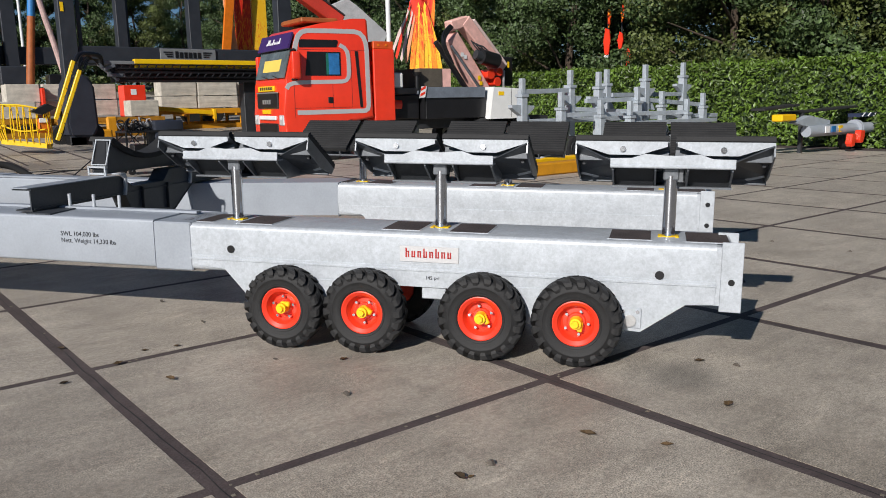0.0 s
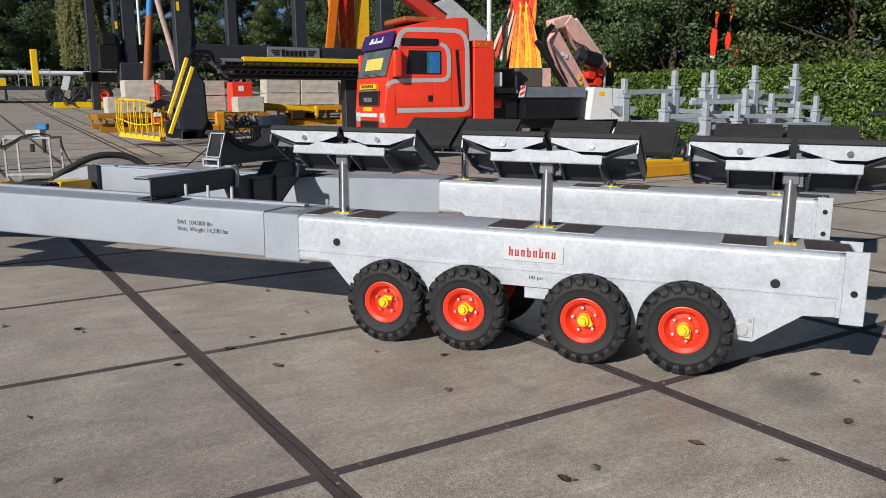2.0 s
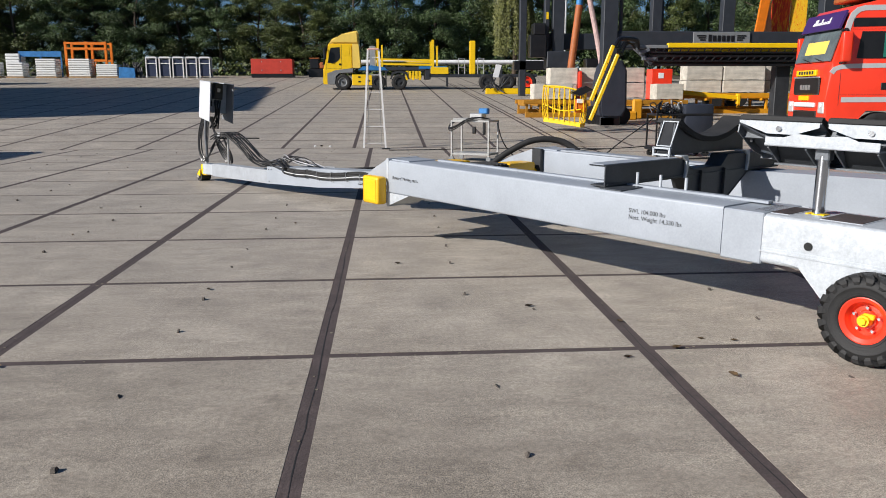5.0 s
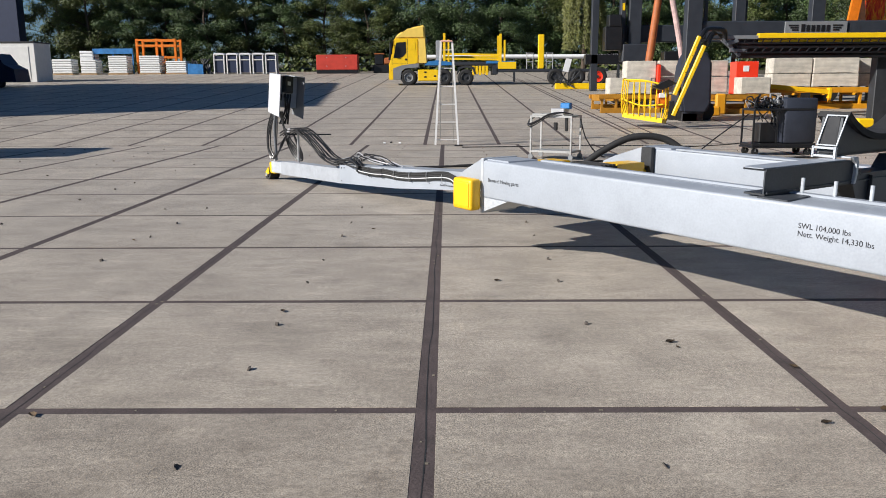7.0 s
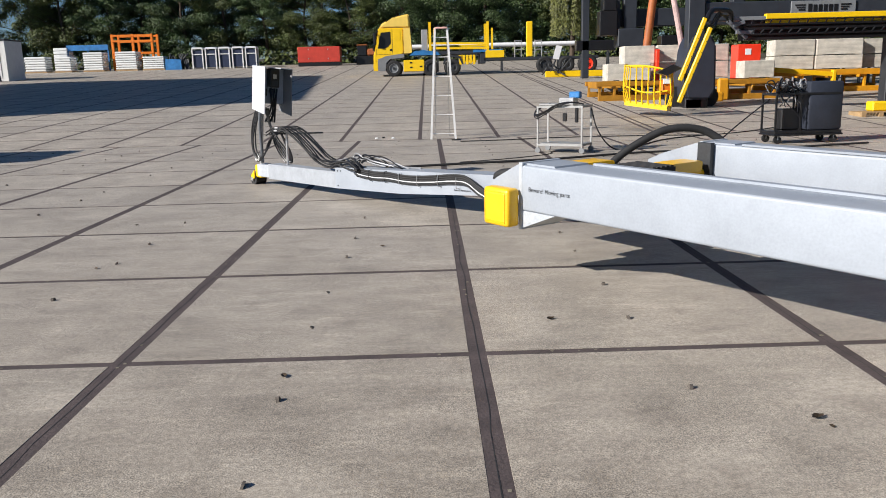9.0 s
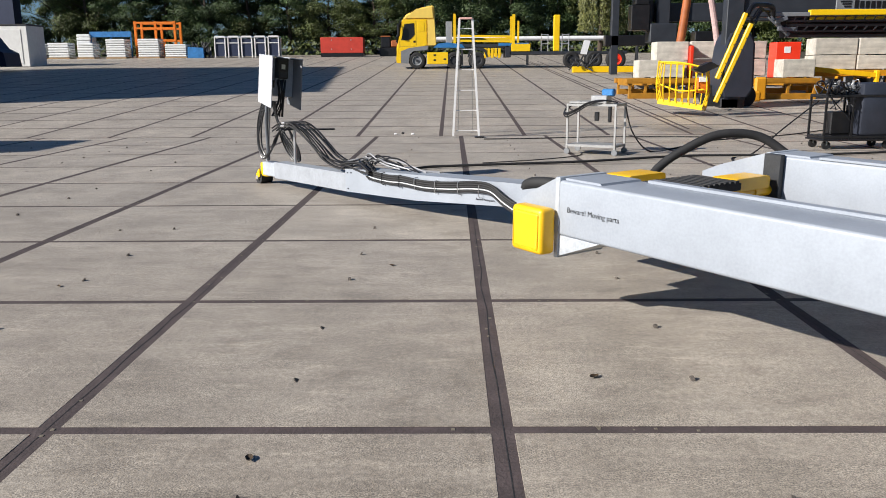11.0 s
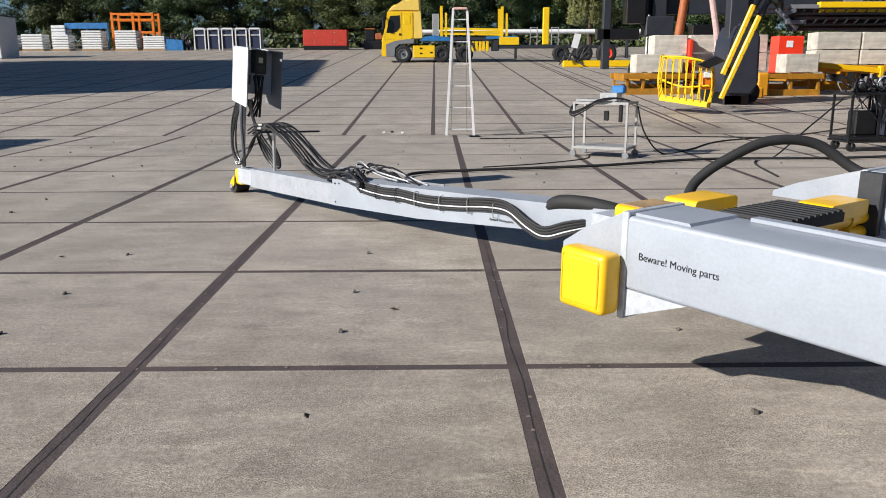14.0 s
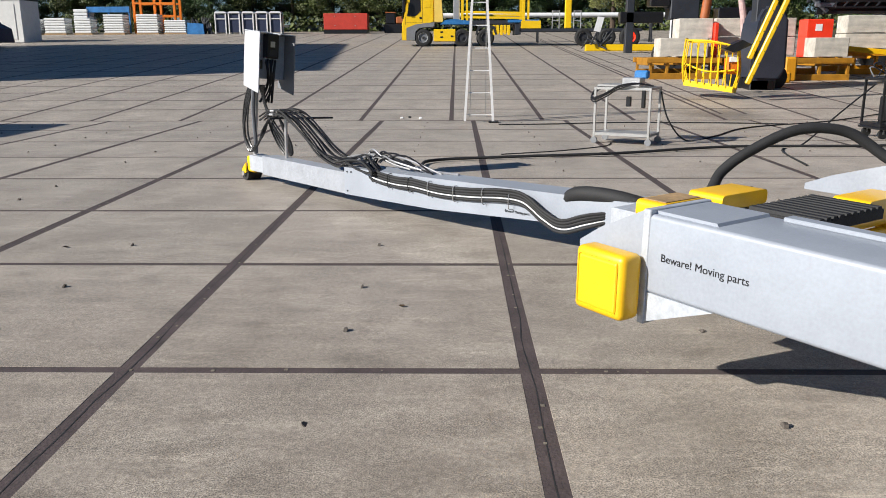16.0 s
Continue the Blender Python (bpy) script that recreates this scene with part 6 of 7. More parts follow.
tube(bm, [(7.2, 21.6, 0.3), (7.35, 21.6, 0.75), (7.3, 21.6, 1.2)], 0.05, 8, 5)
part("arm_ram", bm, M_BLACK, BL)
bm = B()
tube(bm, [(7.85, 21.5, 2.66), (8.05, 21.7, 2.90), (8.45, 22.1, 2.95), (8.85, 22.4, 2.90), (8.92, 22.5, 2.55)], 0.075, 8, 6)
part("knuckle", bm, M_BLACK, BL)
for k in range(4):
    bm = B()
    tube(bm, [(7.9, 21.45, 2.6 - 0.08 * k), (8.1, 21.6, 2.4 + 0.1 * k), (8.4, 22.0, 2.75 + 0.04 * k), (8.8, 22.35, 2.8 - 0.06 * k)], 0.02, 6, 5)
    part("knuckle_hose", bm, M_BLACK, BL)
for p, q in (((8.80, 22.45, 2.66), (9.40, 22.45, 2.14)), ((8.95, 22.40, 2.50), (9.30, 22.40, 2.62)), ((9.05, 22.42, 2.32), (9.60, 22.42, 2.30))):
    bm = B()
    beam(bm, p, q, 0.09, 0.11, 0.01)
    part("link", bm, M_PADSTEEL, BL, "grey steel link")
bm = B()
prism(bm, [(8.14, 0.30), (8.08, 0.75), (8.22, 2.0), (8.40, 2.36), (8.83, 2.40), (9.06, 2.05), (9.10, 0.60), (8.90, 0.28)], "y", 24.0, 25.4)
bmesh.ops.bevel(bm, geom=bm.edges[:], offset=0.08, segments=2, affect="EDGES")
part("counterweight", bm, M_NAVYG, BL, "dark blue-grey moulded engine cover", smooth=True)
bm = B()
box(bm, 8.2, 8.95, 24.3, 25.2, 0.0, 0.4, 0.03)
part("chassis", bm, M_BLACK, BL)
for x in (8.15, 9.15):
    bm = B()
    rod(bm, (x, 24.9, 0.36), (x, 25.3, 0.36), 0.36, n=20)
    part("tyre", bm, M_TYRE, BL, smooth=True)
bm = B()
box(bm, 8.96, 9.98, 22.44, 22.58, 2.66, 2.77, 0.01)
part("boom_tip", bm, M_PLATE, BL, "bare metal boom section")
bm = B()
box(bm, 9.95, 14.6, 22.42, 22.62, 2.68, 2.84, 0.015)
part("boom_tube", bm, M_YELLOW, BL, "long yellow boom tube")
bm = B()
box(bm, 9.98, 14.6, 22.50, 22.56, 2.565, 2.665, 0.008)
part("boom_stripe", bm, M_YELLOW, BL)
bm = B()
box(bm, 9.2, 14.6, 22.60, 22.64, 2.08, 2.66)
part("boom_back_plate", bm, M_BLACK, BL, "dark boom cover plate")
for z0, z1, y in ((2.645, 2.675, 22.42), (2.50, 2.555, 22.40), (2.37, 2.44, 22.42), (2.22, 2.27, 22.38), (2.08, 2.15, 22.42)):
    bm = B()
    box(bm, 9.3 if z0 < 2.6 else 9.9, 14.6, y, y + 0.10, z0, z1, 0.006)
    part("boom_rail", bm, M_BLACK, BL, "black folded boom rail")
for k in range(18):
    x = 9.5 + 0.28 * k
    bm = B()
    beam(bm, (x, 22.37, 2.27), (x + 0.10, 22.37, 2.38), 0.02, 0.03)
    part("rung", bm, M_DARK, BL)
    bm = B()
    beam(bm, (x, 22.40, 2.555), (x + 0.06, 22.40, 2.66), 0.03, 0.03)
    part("rung", bm, M_BLACK, BL)
bm = B()
box(bm, 13.9, 14.4, 22.7, 23.1, ground_z(23) - ground_z(24) - 0.02, 2.2, 0.02)
part("boom_rest", bm, M_DARK, BL)

# ---------------------------------------------------------------- galvanised bunk frames and a grey trailer by the hedge
GF = thing("bunk_frame", pose(0.33, -0.38, 0) @ Matrix.Diagonal((1, 1, 0.93, 1)), "galvanised boat bunk frames parked side by side", "frame")
for x, y, h in ((14.91, 10.0, 2.26), (16.80, 10.1, 2.5), (17.72, 9.9, 2.45), (18.9, 10.6, 2.56), (19.89, 10.0, 2.69), (22.6, 10.6, 2.82), (19.02, 9.6, 2.01), (20.57, 9.9, 1.87), (22.68, 9.9, 1.80), (16.13, 9.8, 1.88), (18.2, 9.2, 1.6), (21.4, 9.6, 1.62), (17.1, 9.3, 1.65)):
    bm = B()
    box(bm, x - 0.10, x + 0.10, y - 0.10, y + 0.10, 0.0, h - 0.42, 0.01)
    box(bm, x - 0.065, x + 0.065, y - 0.065, y + 0.065, h - 0.42, h, 0.01)
    box(bm, x - 0.125, x + 0.125, y - 0.125, y + 0.125, h - 0.50, h - 0.42, 0.006)
    po = part("post", bm, M_GALVF, GF)
    if h > 2.1:
        bm = B()
        prism(bm, [(x - 0.42, h - 0.78), (x - 0.12, h - 0.98), (x + 0.12, h - 0.98), (x + 0.36, h - 0.80), (x + 0.36, h - 0.73), (x - 0.42, h - 0.70)], "y", y - 0.08, y + 0.08)
        part("saddle", bm, M_GALVF, po)
    bm = B()
    prism(bm, [(x + 0.09, h - 1.35), (x + 0.48, h - 1.40), (x + 0.09, h - 0.82)], "y", y - 0.02, y + 0.02)
    part("gusset", bm, M_GALVF, po)
for p, q in (((14.8, 10, 1.90), (16.8, 10.1, 1.93)), ((17.2, 9.9, 1.62), (19.0, 9.7, 1.64)), ((19.9, 10, 1.62), (22.9, 10.0, 1.40)), ((19.0, 10.5, 1.78), (22.6, 10.6, 1.78)), ((16.1, 9.8, 1.25), (20.5, 9.4, 1.20)), ((14.9, 10, 1.10), (23.6, 10, 1.05)), ((16.8, 10.1, 1.40), (17.7, 9.9, 1.35)), ((18.9, 10.6, 1.3), (18.2, 9.2, 1.3)), ((20.6, 9.9, 1.2), (21.4, 9.6, 1.2)), ((17.0, 9.3, 0.95), (22.8, 9.5, 0.92))):
    bm = B()
    beam(bm, p, q, 0.11, 0.13, 0.008)
    part("cross_tube", bm, M_GALVF, GF)
for x in (16.5, 18.8, 21.0, 23.0):
    truck_wheel(GF, x, 9.7, 0.33, 0.33, 0.22, M_DARK, 1)

GT = thing("low_trailer", pose(0.31, -0.58, 0), "light grey tube-framed boat trailer with black pads", "trailer")
bm = B()
rod(bm, (21.4, 6.1, 0.60), (29.0, 5.6, 0.62), 0.15, n=18)
part("main_tube", bm, M_ARM, GT, smooth=True)
for x, r in ((23.80, 0.25), (23.90, 0.25), (26.3, 0.22)):
    bm = B()
    rod(bm, (x, 5.95, 0.60), (x + 0.05, 5.947, 0.60), r, n=24)
    part("flange", bm, M_ARM, GT)
for x, mt in ((22.0, M_WHITE), (22.35, M_BLUE), (22.75, M_YELLOW)):
    bm = B()
    box(bm, x, x + 0.22, 5.86, 5.885, 0.55, 0.72)
    part("sticker", bm, mt, GT)
bm = B()
prism(bm, [(20.7, 0.85), (21.5, 1.02), (22.6, 0.86), (22.6, 0.76), (21.5, 0.72)], "y", 6.05, 6.25)
part("nose_arm", bm, M_GALVF, GT)
bm = B()
box(bm, 19.95, 20.68, 6.0, 6.3, 0.90, 1.08, 0.03)
part("end_fender", bm, M_GOLD, GT, "orange-yellow end fender")
for a, b in (((19.8, 6.6, 1.20), (21.4, 6.5, 1.30)), ((21.4, 6.7, 1.08), (24.6, 6.4, 1.20)), ((24.9, 6.5, 1.06), (28.8, 6.3, 1.12))):
    bm = B()
    beam(bm, a, b, 0.4, 0.06, 0.01)
    part("rubber_pad", bm, M_RUBBER, GT)
bm = B()
beam(bm, (24.0, 6.05, 0.96), (28.8, 5.9, 1.02), 0.35, 0.10)
gp = part("grid_panel", bm, M_NAVYB, GT, "dark blue panel with a bright grid")
for k in range(14):
    bm = B()
    x = 24.1 + 0.34 * k
    beam(bm, (x, 5.86 - 0.01 * k, 0.93), (x + 0.16, 5.86 - 0.01 * k, 1.03), 0.02, 0.025)
    part("grid_bar", bm, M_WHITE, gp)
for x, y in ((21.9, 6.5), (24.6, 6.4), (28.0, 6.3)):
    bm = B()
    beam(bm, (x, y, 0.0), (x, y, 1.08), 0.1, 0.1)
    beam(bm, (x, y, 0.5), (x, y - 0.4, 0.6), 0.1, 0.1)
    part("upright", bm, M_DARK, GT)
for x, z in ((22.95, 0.14), (23.45, 0.22)):
    bm = B()
    prism(bm, [(x - 0.13, z + 0.10), (x - 0.05, z), (x + 0.10, z), (x + 0.16, z + 0.16), (x + 0.20, z + 0.34), (x - 0.06, z + 0.36)], "y", 5.55, 5.72)
    bmesh.ops.bevel(bm, geom=bm.edges[:], offset=0.02, segments=1, affect="EDGES")
    part("tail_lamp", bm, M_RED, GT, "red tail lamp")
for x in (23.9, 24.6):
    truck_wheel(GT, x, 6.2, 0.30, 0.30, 0.2, M_DARK, 1)
truck_wheel(GT, 27.4, 5.5, 0.35, 0.35, 0.25, M_DARK, 1)
bm = B()
box(bm, 11.6, 14.8, 6.6, 7.0, 0.0, 0.26, 0.03)
OB = new("orange_girder", mesh_of("orange_girder", bm, M_AMBER))
OB.matrix_basis = pose(0, 0, 0)
tagged(OB, "orange painted steel girder lying on the yard", "girder")
bm = B()
box(bm, 11.4, 15.0, 7.1, 7.3, 0.0, 0.12, 0.01)
part("black_strip", bm, M_RUBBER, OB)
bm = B()
box(bm, 11.5, 14.9, 7.34, 7.6, 0.0, 0.30, 0.03)
part("upper_beam", bm, M_GOLD, OB, "yellow painted beam")

# ---------------------------------------------------------------- loose equipment on the yard
TW = thing("tool_trolley", Matrix.Translation((1.89, 13.7, 0)) @ Matrix.Rotation(math.atan2(-0.47, 0.83), 4, "Z"), "square-tube metal trolley with cables and a blue drill on top", "trolley")
W, D, H = 0.95, 0.60, 0.92
for x in (0.02, W - 0.02):
    for y in (0.02, D - 0.02):
        bm = B()
        beam(bm, (x, y, 0.10), (x, y, H), 0.035, 0.035)
        lg = part("leg", bm, M_TROLLEY, TW)
        bm = B()
        rod(bm, (x - 0.0, y - 0.018, 0.055), (x, y + 0.018, 0.055), 0.055, n=14)
        part("castor", bm, M_PLATE, lg, smooth=True)
for z in (0.16, H - 0.02):
    for p, q in (((0, 0.02), (W, 0.02)), ((0, D - 0.02), (W, D - 0.02)), ((0.02, 0), (0.02, D)), ((W - 0.02, 0), (W - 0.02, D))):
        bm = B()
        beam(bm, (*p, z), (*q, z), 0.035, 0.04)
        part("rail", bm, M_TROLLEY, TW)
bm = B()
box(bm, 0.03, 0.45, 0.05, D - 0.05, 0.925, 0.96, 0.005)
part("top_tray", bm, M_TROLLEY, TW)
bm = B()
box(bm, 0.03, W - 0.03, 0.04, D - 0.04, 0.175, 0.185)
part("tray", bm, M_TROLLEY, TW)
bm = B()
box(bm, 0.42, 0.72, 0.12, 0.40, 0.93, 1.07, 0.01)
part("meter_box", bm, M_ALU, TW, "grey meter box")
bm = B()
box(bm, 0.56, 0.78, 0.3, 0.45, 1.05, 1.18, 0.02)
part("drill_case", bm, M_BLUE, TW, "blue power tool")
random.seed(21)
for k in range(9):
    d = random.uniform(-0.04, 0.04)
    bm = B()
    tube(bm, [(0.95, 0.05 + d, 0.95), (0.72, -0.02 + d, 0.985 + 0.3 * d), (0.45, -0.05, 0.93 + d), (0.22, -0.06 - 0.3 * d, 0.80 + 1.2 * d), (0.03, -0.05, 0.72 + 1.5 * d), (-0.06, 0.05 + d, 0.78 + d), (0.02, 0.12, 0.88 + d), (0.25, 0.10 + d, 0.96)], 0.009, 6, 6)
    part("cable", bm, M_BLACK, TW, smooth=True)
bm = B()
box(bm, 0.55, 0.63, -0.03, 0.03, 0.62, 0.78, 0.01)
box(bm, 0.80, 0.86, -0.03, 0.03, 0.60, 0.88, 0.01)
part("hanging_tool", bm, M_BLACK, TW)

BC = thing("service_cart", Matrix.Translation((6.84, 14.15, 0)) @ Matrix.Rotation(radians(4), 4, "Z"), "black service cart loaded with hydraulic hoses", "cart")
bm = B()
box(bm, 0.0, 1.45, 0.0, 0.62, 0.20, 0.26, 0.008)
part("lower_shelf", bm, M_BLACK, BC)
bm = B()
box(bm, 0.0, 1.40, 0.0, 0.62, 0.98, 1.03, 0.008)
part("top_shelf", bm, M_BLACK, BC)
bm = B()
box(bm, 0.72, 1.45, 0.01, 0.61, 0.262, 1.25, 0.05, seg=2)
part("tank_housing", bm, M_NAVYG, BC, "black rounded tank housing", smooth=True)
for x, y in ((0.02, 0.02), (0.02, 0.60), (0.55, 0.02), (0.70, 0.60)):
    bm = B()
    beam(bm, (x, y, 0.2), (x, y, 1.0), 0.035, 0.035)
    part("upright", bm, M_BLACK, BC)
for x in (0.1, 1.3):
    for y in (0.06, 0.56):
        bm = B()
        rod(bm, (x, y - 0.025, 0.08), (x, y + 0.025, 0.08), 0.08, n=16)
        cw = part("castor", bm, M_TYRE, BC, smooth=True)
        bm = B()
        beam(bm, (x, y, 0.08), (x, y, 0.2), 0.05, 0.03)
        part("fork", bm, M_ALU, cw)
random.seed(11)
for k in range(26):
    bm = B()
    p = Vector((random.uniform(0.08, 0.80), random.uniform(0.05, 0.55), 1.03))
    tube(bm, [p, p + Vector((random.uniform(-.12, .12), random.uniform(-.1, .1), random.uniform(.12, .30))), p + Vector((random.uniform(-.22, .22), random.uniform(-.2, .1), random.uniform(0.04, .2))),
              Vector((random.uniform(0.05, 0.6), -0.04, random.uniform(0.45, 0.95))) if k % 3 == 0 else p + Vector((random.uniform(-.2, .2), random.uniform(-.1, .1), 0.02))], 0.010 + 0.004 * (k % 3), 6, 5)
    part("hose", bm, M_BLACK if k % 4 else M_ALU, BC)
bm = B()
box(bm, 0.30, 0.70, 0.32, 0.60, 0.262, 0.70, 0.02)
part("pump_unit", bm, M_BLACK, BC, "dark pump unit on the lower shelf")
bm = B()
box(bm, -0.02, 1.47, -0.02, 0.64, 0.16, 0.20, 0.01)
part("base_frame", bm, M_BLACK, BC)
bm = B()
for k in range(5):
    x = 0.3 + 0.09 * k
    rod(bm, (x, 0.3, 1.03), (x, 0.3, 1.25 + 0.05 * (k % 3)), 0.02, n=8)
    box(bm, x - 0.03, x + 0.03, 0.25, 0.35, 1.12, 1.2, 0.005)
part("valve_block", bm, M_ALU, BC, "grey metal valve levers")

LD = thing("step_ladder", pose(-0.19, 17.55, 0.0), "tall narrow aluminium step ladder standing open", "ladder")
for a, b in (((0.0, 0.0, 0.03), (0.155, 0.10, 2.68)), ((0.60, 0.0, 0.03), (0.445, 0.10, 2.68))):
    bm = B()
    beam(bm, a, b, 0.05, 0.05)
    part("stile", bm, M_LADDER, LD)
for k in range(6):
    z = 0.16 + 0.46 * k
    i = 0.155 * z / 2.68
    bm = B()
    beam(bm, (i, 0.03 + 0.0373 * z, z), (0.60 - i, 0.03 + 0.0373 * z, z), 0.03, 0.018)
    part("rung", bm, M_LADDER, LD)
for x, t in ((0.12, 0.16), (0.48, 0.44)):
    bm = B()
    beam(bm, (x, 1.0, 0.03), (t, 0.14, 2.6), 0.018, 0.03)
    part("rear_stile", bm, M_TROLLEY, LD)
bm = B()
box(bm, 0.15, 0.45, 0.04, 0.16, 2.66, 2.70, 0.01)
part("top_cap", bm, M_PINK, LD, "faded red top cap")
bm = B()
box(bm, 0.50, 0.72, -0.15, 0.05, 0.0, 0.03, 0.008)
part("foot_pad", bm, M_BLACK, LD)

for pts, r, lb in (([(-0.9, 8.6, 0.40), (-0.75, 10.2, 0.05), (-0.75, 11.3, 0.035), (0.35, 11.71, 0.035), (2.02, 12.11, 0.035), (3.94, 12.9, 0.035), (6.24, 13.0, 0.035), (8.5, 13.6, 0.035)], 0.022, "thick black hydraulic line lying across the yard"),
                   ([(2.95, 13.55, 0.85), (3.1, 13.6, 0.4), (3.5, 13.9, 0.02), (4.2, 14.6, 0.015), (5.37, 16.2, 0.015), (7.6, 17.6, 0.015), (10.3, 19.6, 0.10)], 0.014, "thin black electric cable running from the trolley"),
                   ([(6.9, 14.6, 0.9), (6.0, 13.9, 0.45), (5.2, 13.3, 0.02), (4.6, 12.6, 0.015), (4.3, 11.0, 0.015)], 0.014, "thin black hose hanging from the service cart"),
                   ([(0.5, 16.9, 0.015), (1.6, 17.0, 0.015), (3.0, 17.3, 0.015), (5.0, 17.2, 0.015), (6.4, 16.9, 0.015)], 0.012, "thin black cable lying beside the step ladder"),
                   ([(0.3, 12.2, 0.01), (1.2, 12.6, 0.01), (2.0, 13.2, 0.01), (2.2, 13.7, 0.01)], 0.008, "thin grey cable lying on the slabs")):
    bm = B()
    tube(bm, pts, r, 7, 10)
    tagged(new("cable", mesh_of("cable", bm, M_RUBBER, True)), lb, "cable", group="cables on the yard")

PL = thing("wooden_pallet", pose(12.0, 20.4, ground_z(20.4)), "small wooden pallet carrying a yellow part", "pallet")
for k in range(5):
    bm = B()
    box(bm, 0.0, 1.2, 0.16 * k, 0.16 * k + 0.1, 0.12, 0.14)
    part("deck_board", bm, M_WOOD, PL)
for k in range(3):
    bm = B()
    box(bm, 0.5 * k, 0.5 * k + 0.12, 0.0, 0.74, 0.0, 0.12)
    part("bearer", bm, M_WOOD, PL)
bm = B()
box(bm, 0.4, 0.9, 0.2, 0.6, 0.14, 0.42, 0.04)
part("yellow_part", bm, M_YELLOW, PL)
for k, (x, y) in enumerate(((-1.62, 18.3), (-1.45, 18.42), (-1.2, 18.25))):
    bm = B()
    box(bm, x, x + 0.07, y, y + 0.05, ground_z(y), ground_z(y) + 0.04, 0.01)
    tagged(new("paper_scrap", mesh_of("paper_scrap", bm, M_BLACK if k == 1 else M_WHITE)), "small scrap lying on the concrete slabs", "scrap", group="scraps")

# ---------------------------------------------------------------- far edge of the yard
ZL = ground_z(74)
GN = thing("generator", pose(-12.2, 74, ZL), "red skid-mounted generator with a black base", "generator")
bm = B()
box(bm, 0, 3.9, 0, 1.6, 0.35, 1.75, 0.03)
part("housing", bm, M_REDF, GN)
bm = B()
box(bm, 0.0, 3.9, 0, 1.6, 0.0, 0.34, 0.02)
part("base", bm, M_BLACK, GN)
bm = B()
for x in (1.0, 2.8):
    for z in (0.7, 1.5):
        rod(bm, (x, -0.02, z), (x, 0.0, z), 0.05, n=8)
part("latch", bm, M_ALU, GN)


def booth():
    t = thing("booth", pose(0, 0, 0), "grey metal framed booth with dark panels", "booth", group="booths at the yard edge")
    for x in (0, 0.94):
        for y in (0, 0.9):
            bm = B()
            box(bm, x, x + 0.1, y, y + 0.1, 0, 1.85, 0.01)
            part("corner_post", bm, M_LADDER, t)
    bm = B()
    box(bm, 0.1, 0.94, 0.1, 0.9, 0.15, 1.7)
    part("dark_panel", bm, M_NAVYB, t)
    bm = B()
    prism(bm, [(-0.02, 1.8), (0.1, 1.95), (0.94, 1.95), (1.06, 1.8)], "y", -0.02, 1.02)
    part("roof", bm, M_WHITE, t)
    bm = B()
    box(bm, 0.1, 0.94, 0.03, 0.09, 1.28, 1.36)
    part("mid_rail", bm, M_LADDER, t)
    return t


b0 = booth()
b0.matrix_basis = pose(-21.95, 74, ZL)
for k in range(1, 5):
    copy_thing(b0, pose(-21.95 + 1.23 * k, 74, ZL))


def barrel_stack(x, w, h, n, y=74.0):
    t = thing("barrier_stack", pose(x, y, ground_z(y)), "stack of white moulded plastic barriers on a pallet", "barrier stack", group="white stacks at the yard edge")
    for k in range(n):
        bm = B()
        d = h / n
        box(bm, 0, w, 0, 1.4, 0.12 + d * k, 0.12 + d * (k + 1) - 0.03, 0.05)
        part("barrier", bm, M_WHITEP, t)
    bm = B()
    box(bm, -0.05, w + 0.05, -0.05, 1.45, 0, 0.12)
    part("pallet", bm, M_WOOD, t)
    return t


for x, w, h, n in ((-44.5, 1.9, 1.5, 6), (-42.0, 1.9, 1.5, 6), (-39.5, 1.8, 1.3, 6), (-37.3, 1.9, 1.35, 6), (-34.6, 1.5, 1.3, 6), (-31.95, 1.8, 1.65, 8), (-29.0, 1.95, 1.65, 8), (-26.5, 1.95, 1.15, 6), (-35.4, 1.3, 2.1, 7)):
    barrel_stack(x, w, h, n, 74.0 if w > 1.4 else 75.8)
OFm = thing("orange_rack", pose(-29.9, 75.8, ground_z(75.8)), "orange steel racking frame behind white stacks", "rack")
for x in (0, 1.9, 3.7):
    for y in (0, 1.6):
        bm = B()
        box(bm, x, x + 0.22, y, y + 0.22, 0, 3.3, 0.01)
        part("upright", bm, M_ORANGE, OFm)
for z in (1.5, 2.6, 3.1):
    bm = B()
    box(bm, 0, 3.9, -0.04, 0.10, z, z + 0.16)
    box(bm, 0, 3.9, 1.62, 1.76, z, z + 0.16)
    part("beam", bm, M_ORANGE, OFm)
bm = B()
for k in range(4):
    rod(bm, (0.3 + k, 0.1, 0.2), (0.9 + k, 0.1, 1.5), 0.05, n=6)
part("brace", bm, M_ORANGE, OFm)
BF = thing("blue_gate", pose(-34.2, 76.0, ground_z(76)), "light blue steel frame behind white stacks", "frame")
for x in (0, 1.9, 3.8):
    bm = B()
    box(bm, x, x + 0.12, 0, 0.12, 0, 2.4)
    part("post", bm, M_BLUE, BF)
bm = B()
box(bm, 0, 3.9, -0.05, 0.1, 1.9, 2.4)
part("panel", bm, M_BLUE, BF)
bm = B()
for k in range(30):
    random.seed(40 + k)
    rod(bm, (random.uniform(-24.4, -22.2), 74 + random.uniform(0, 1), ZL), (random.uniform(-24.2, -22.4), 74.3 + random.uniform(0, 1), ZL + random.uniform(0.5, 1.5)), 0.12, 0.06, n=6)
tagged(new("scrap_heap", mesh_of("scrap_heap", bm, M_DARK)), "dark heap of folded sheets and poles", "heap")
bm = B()
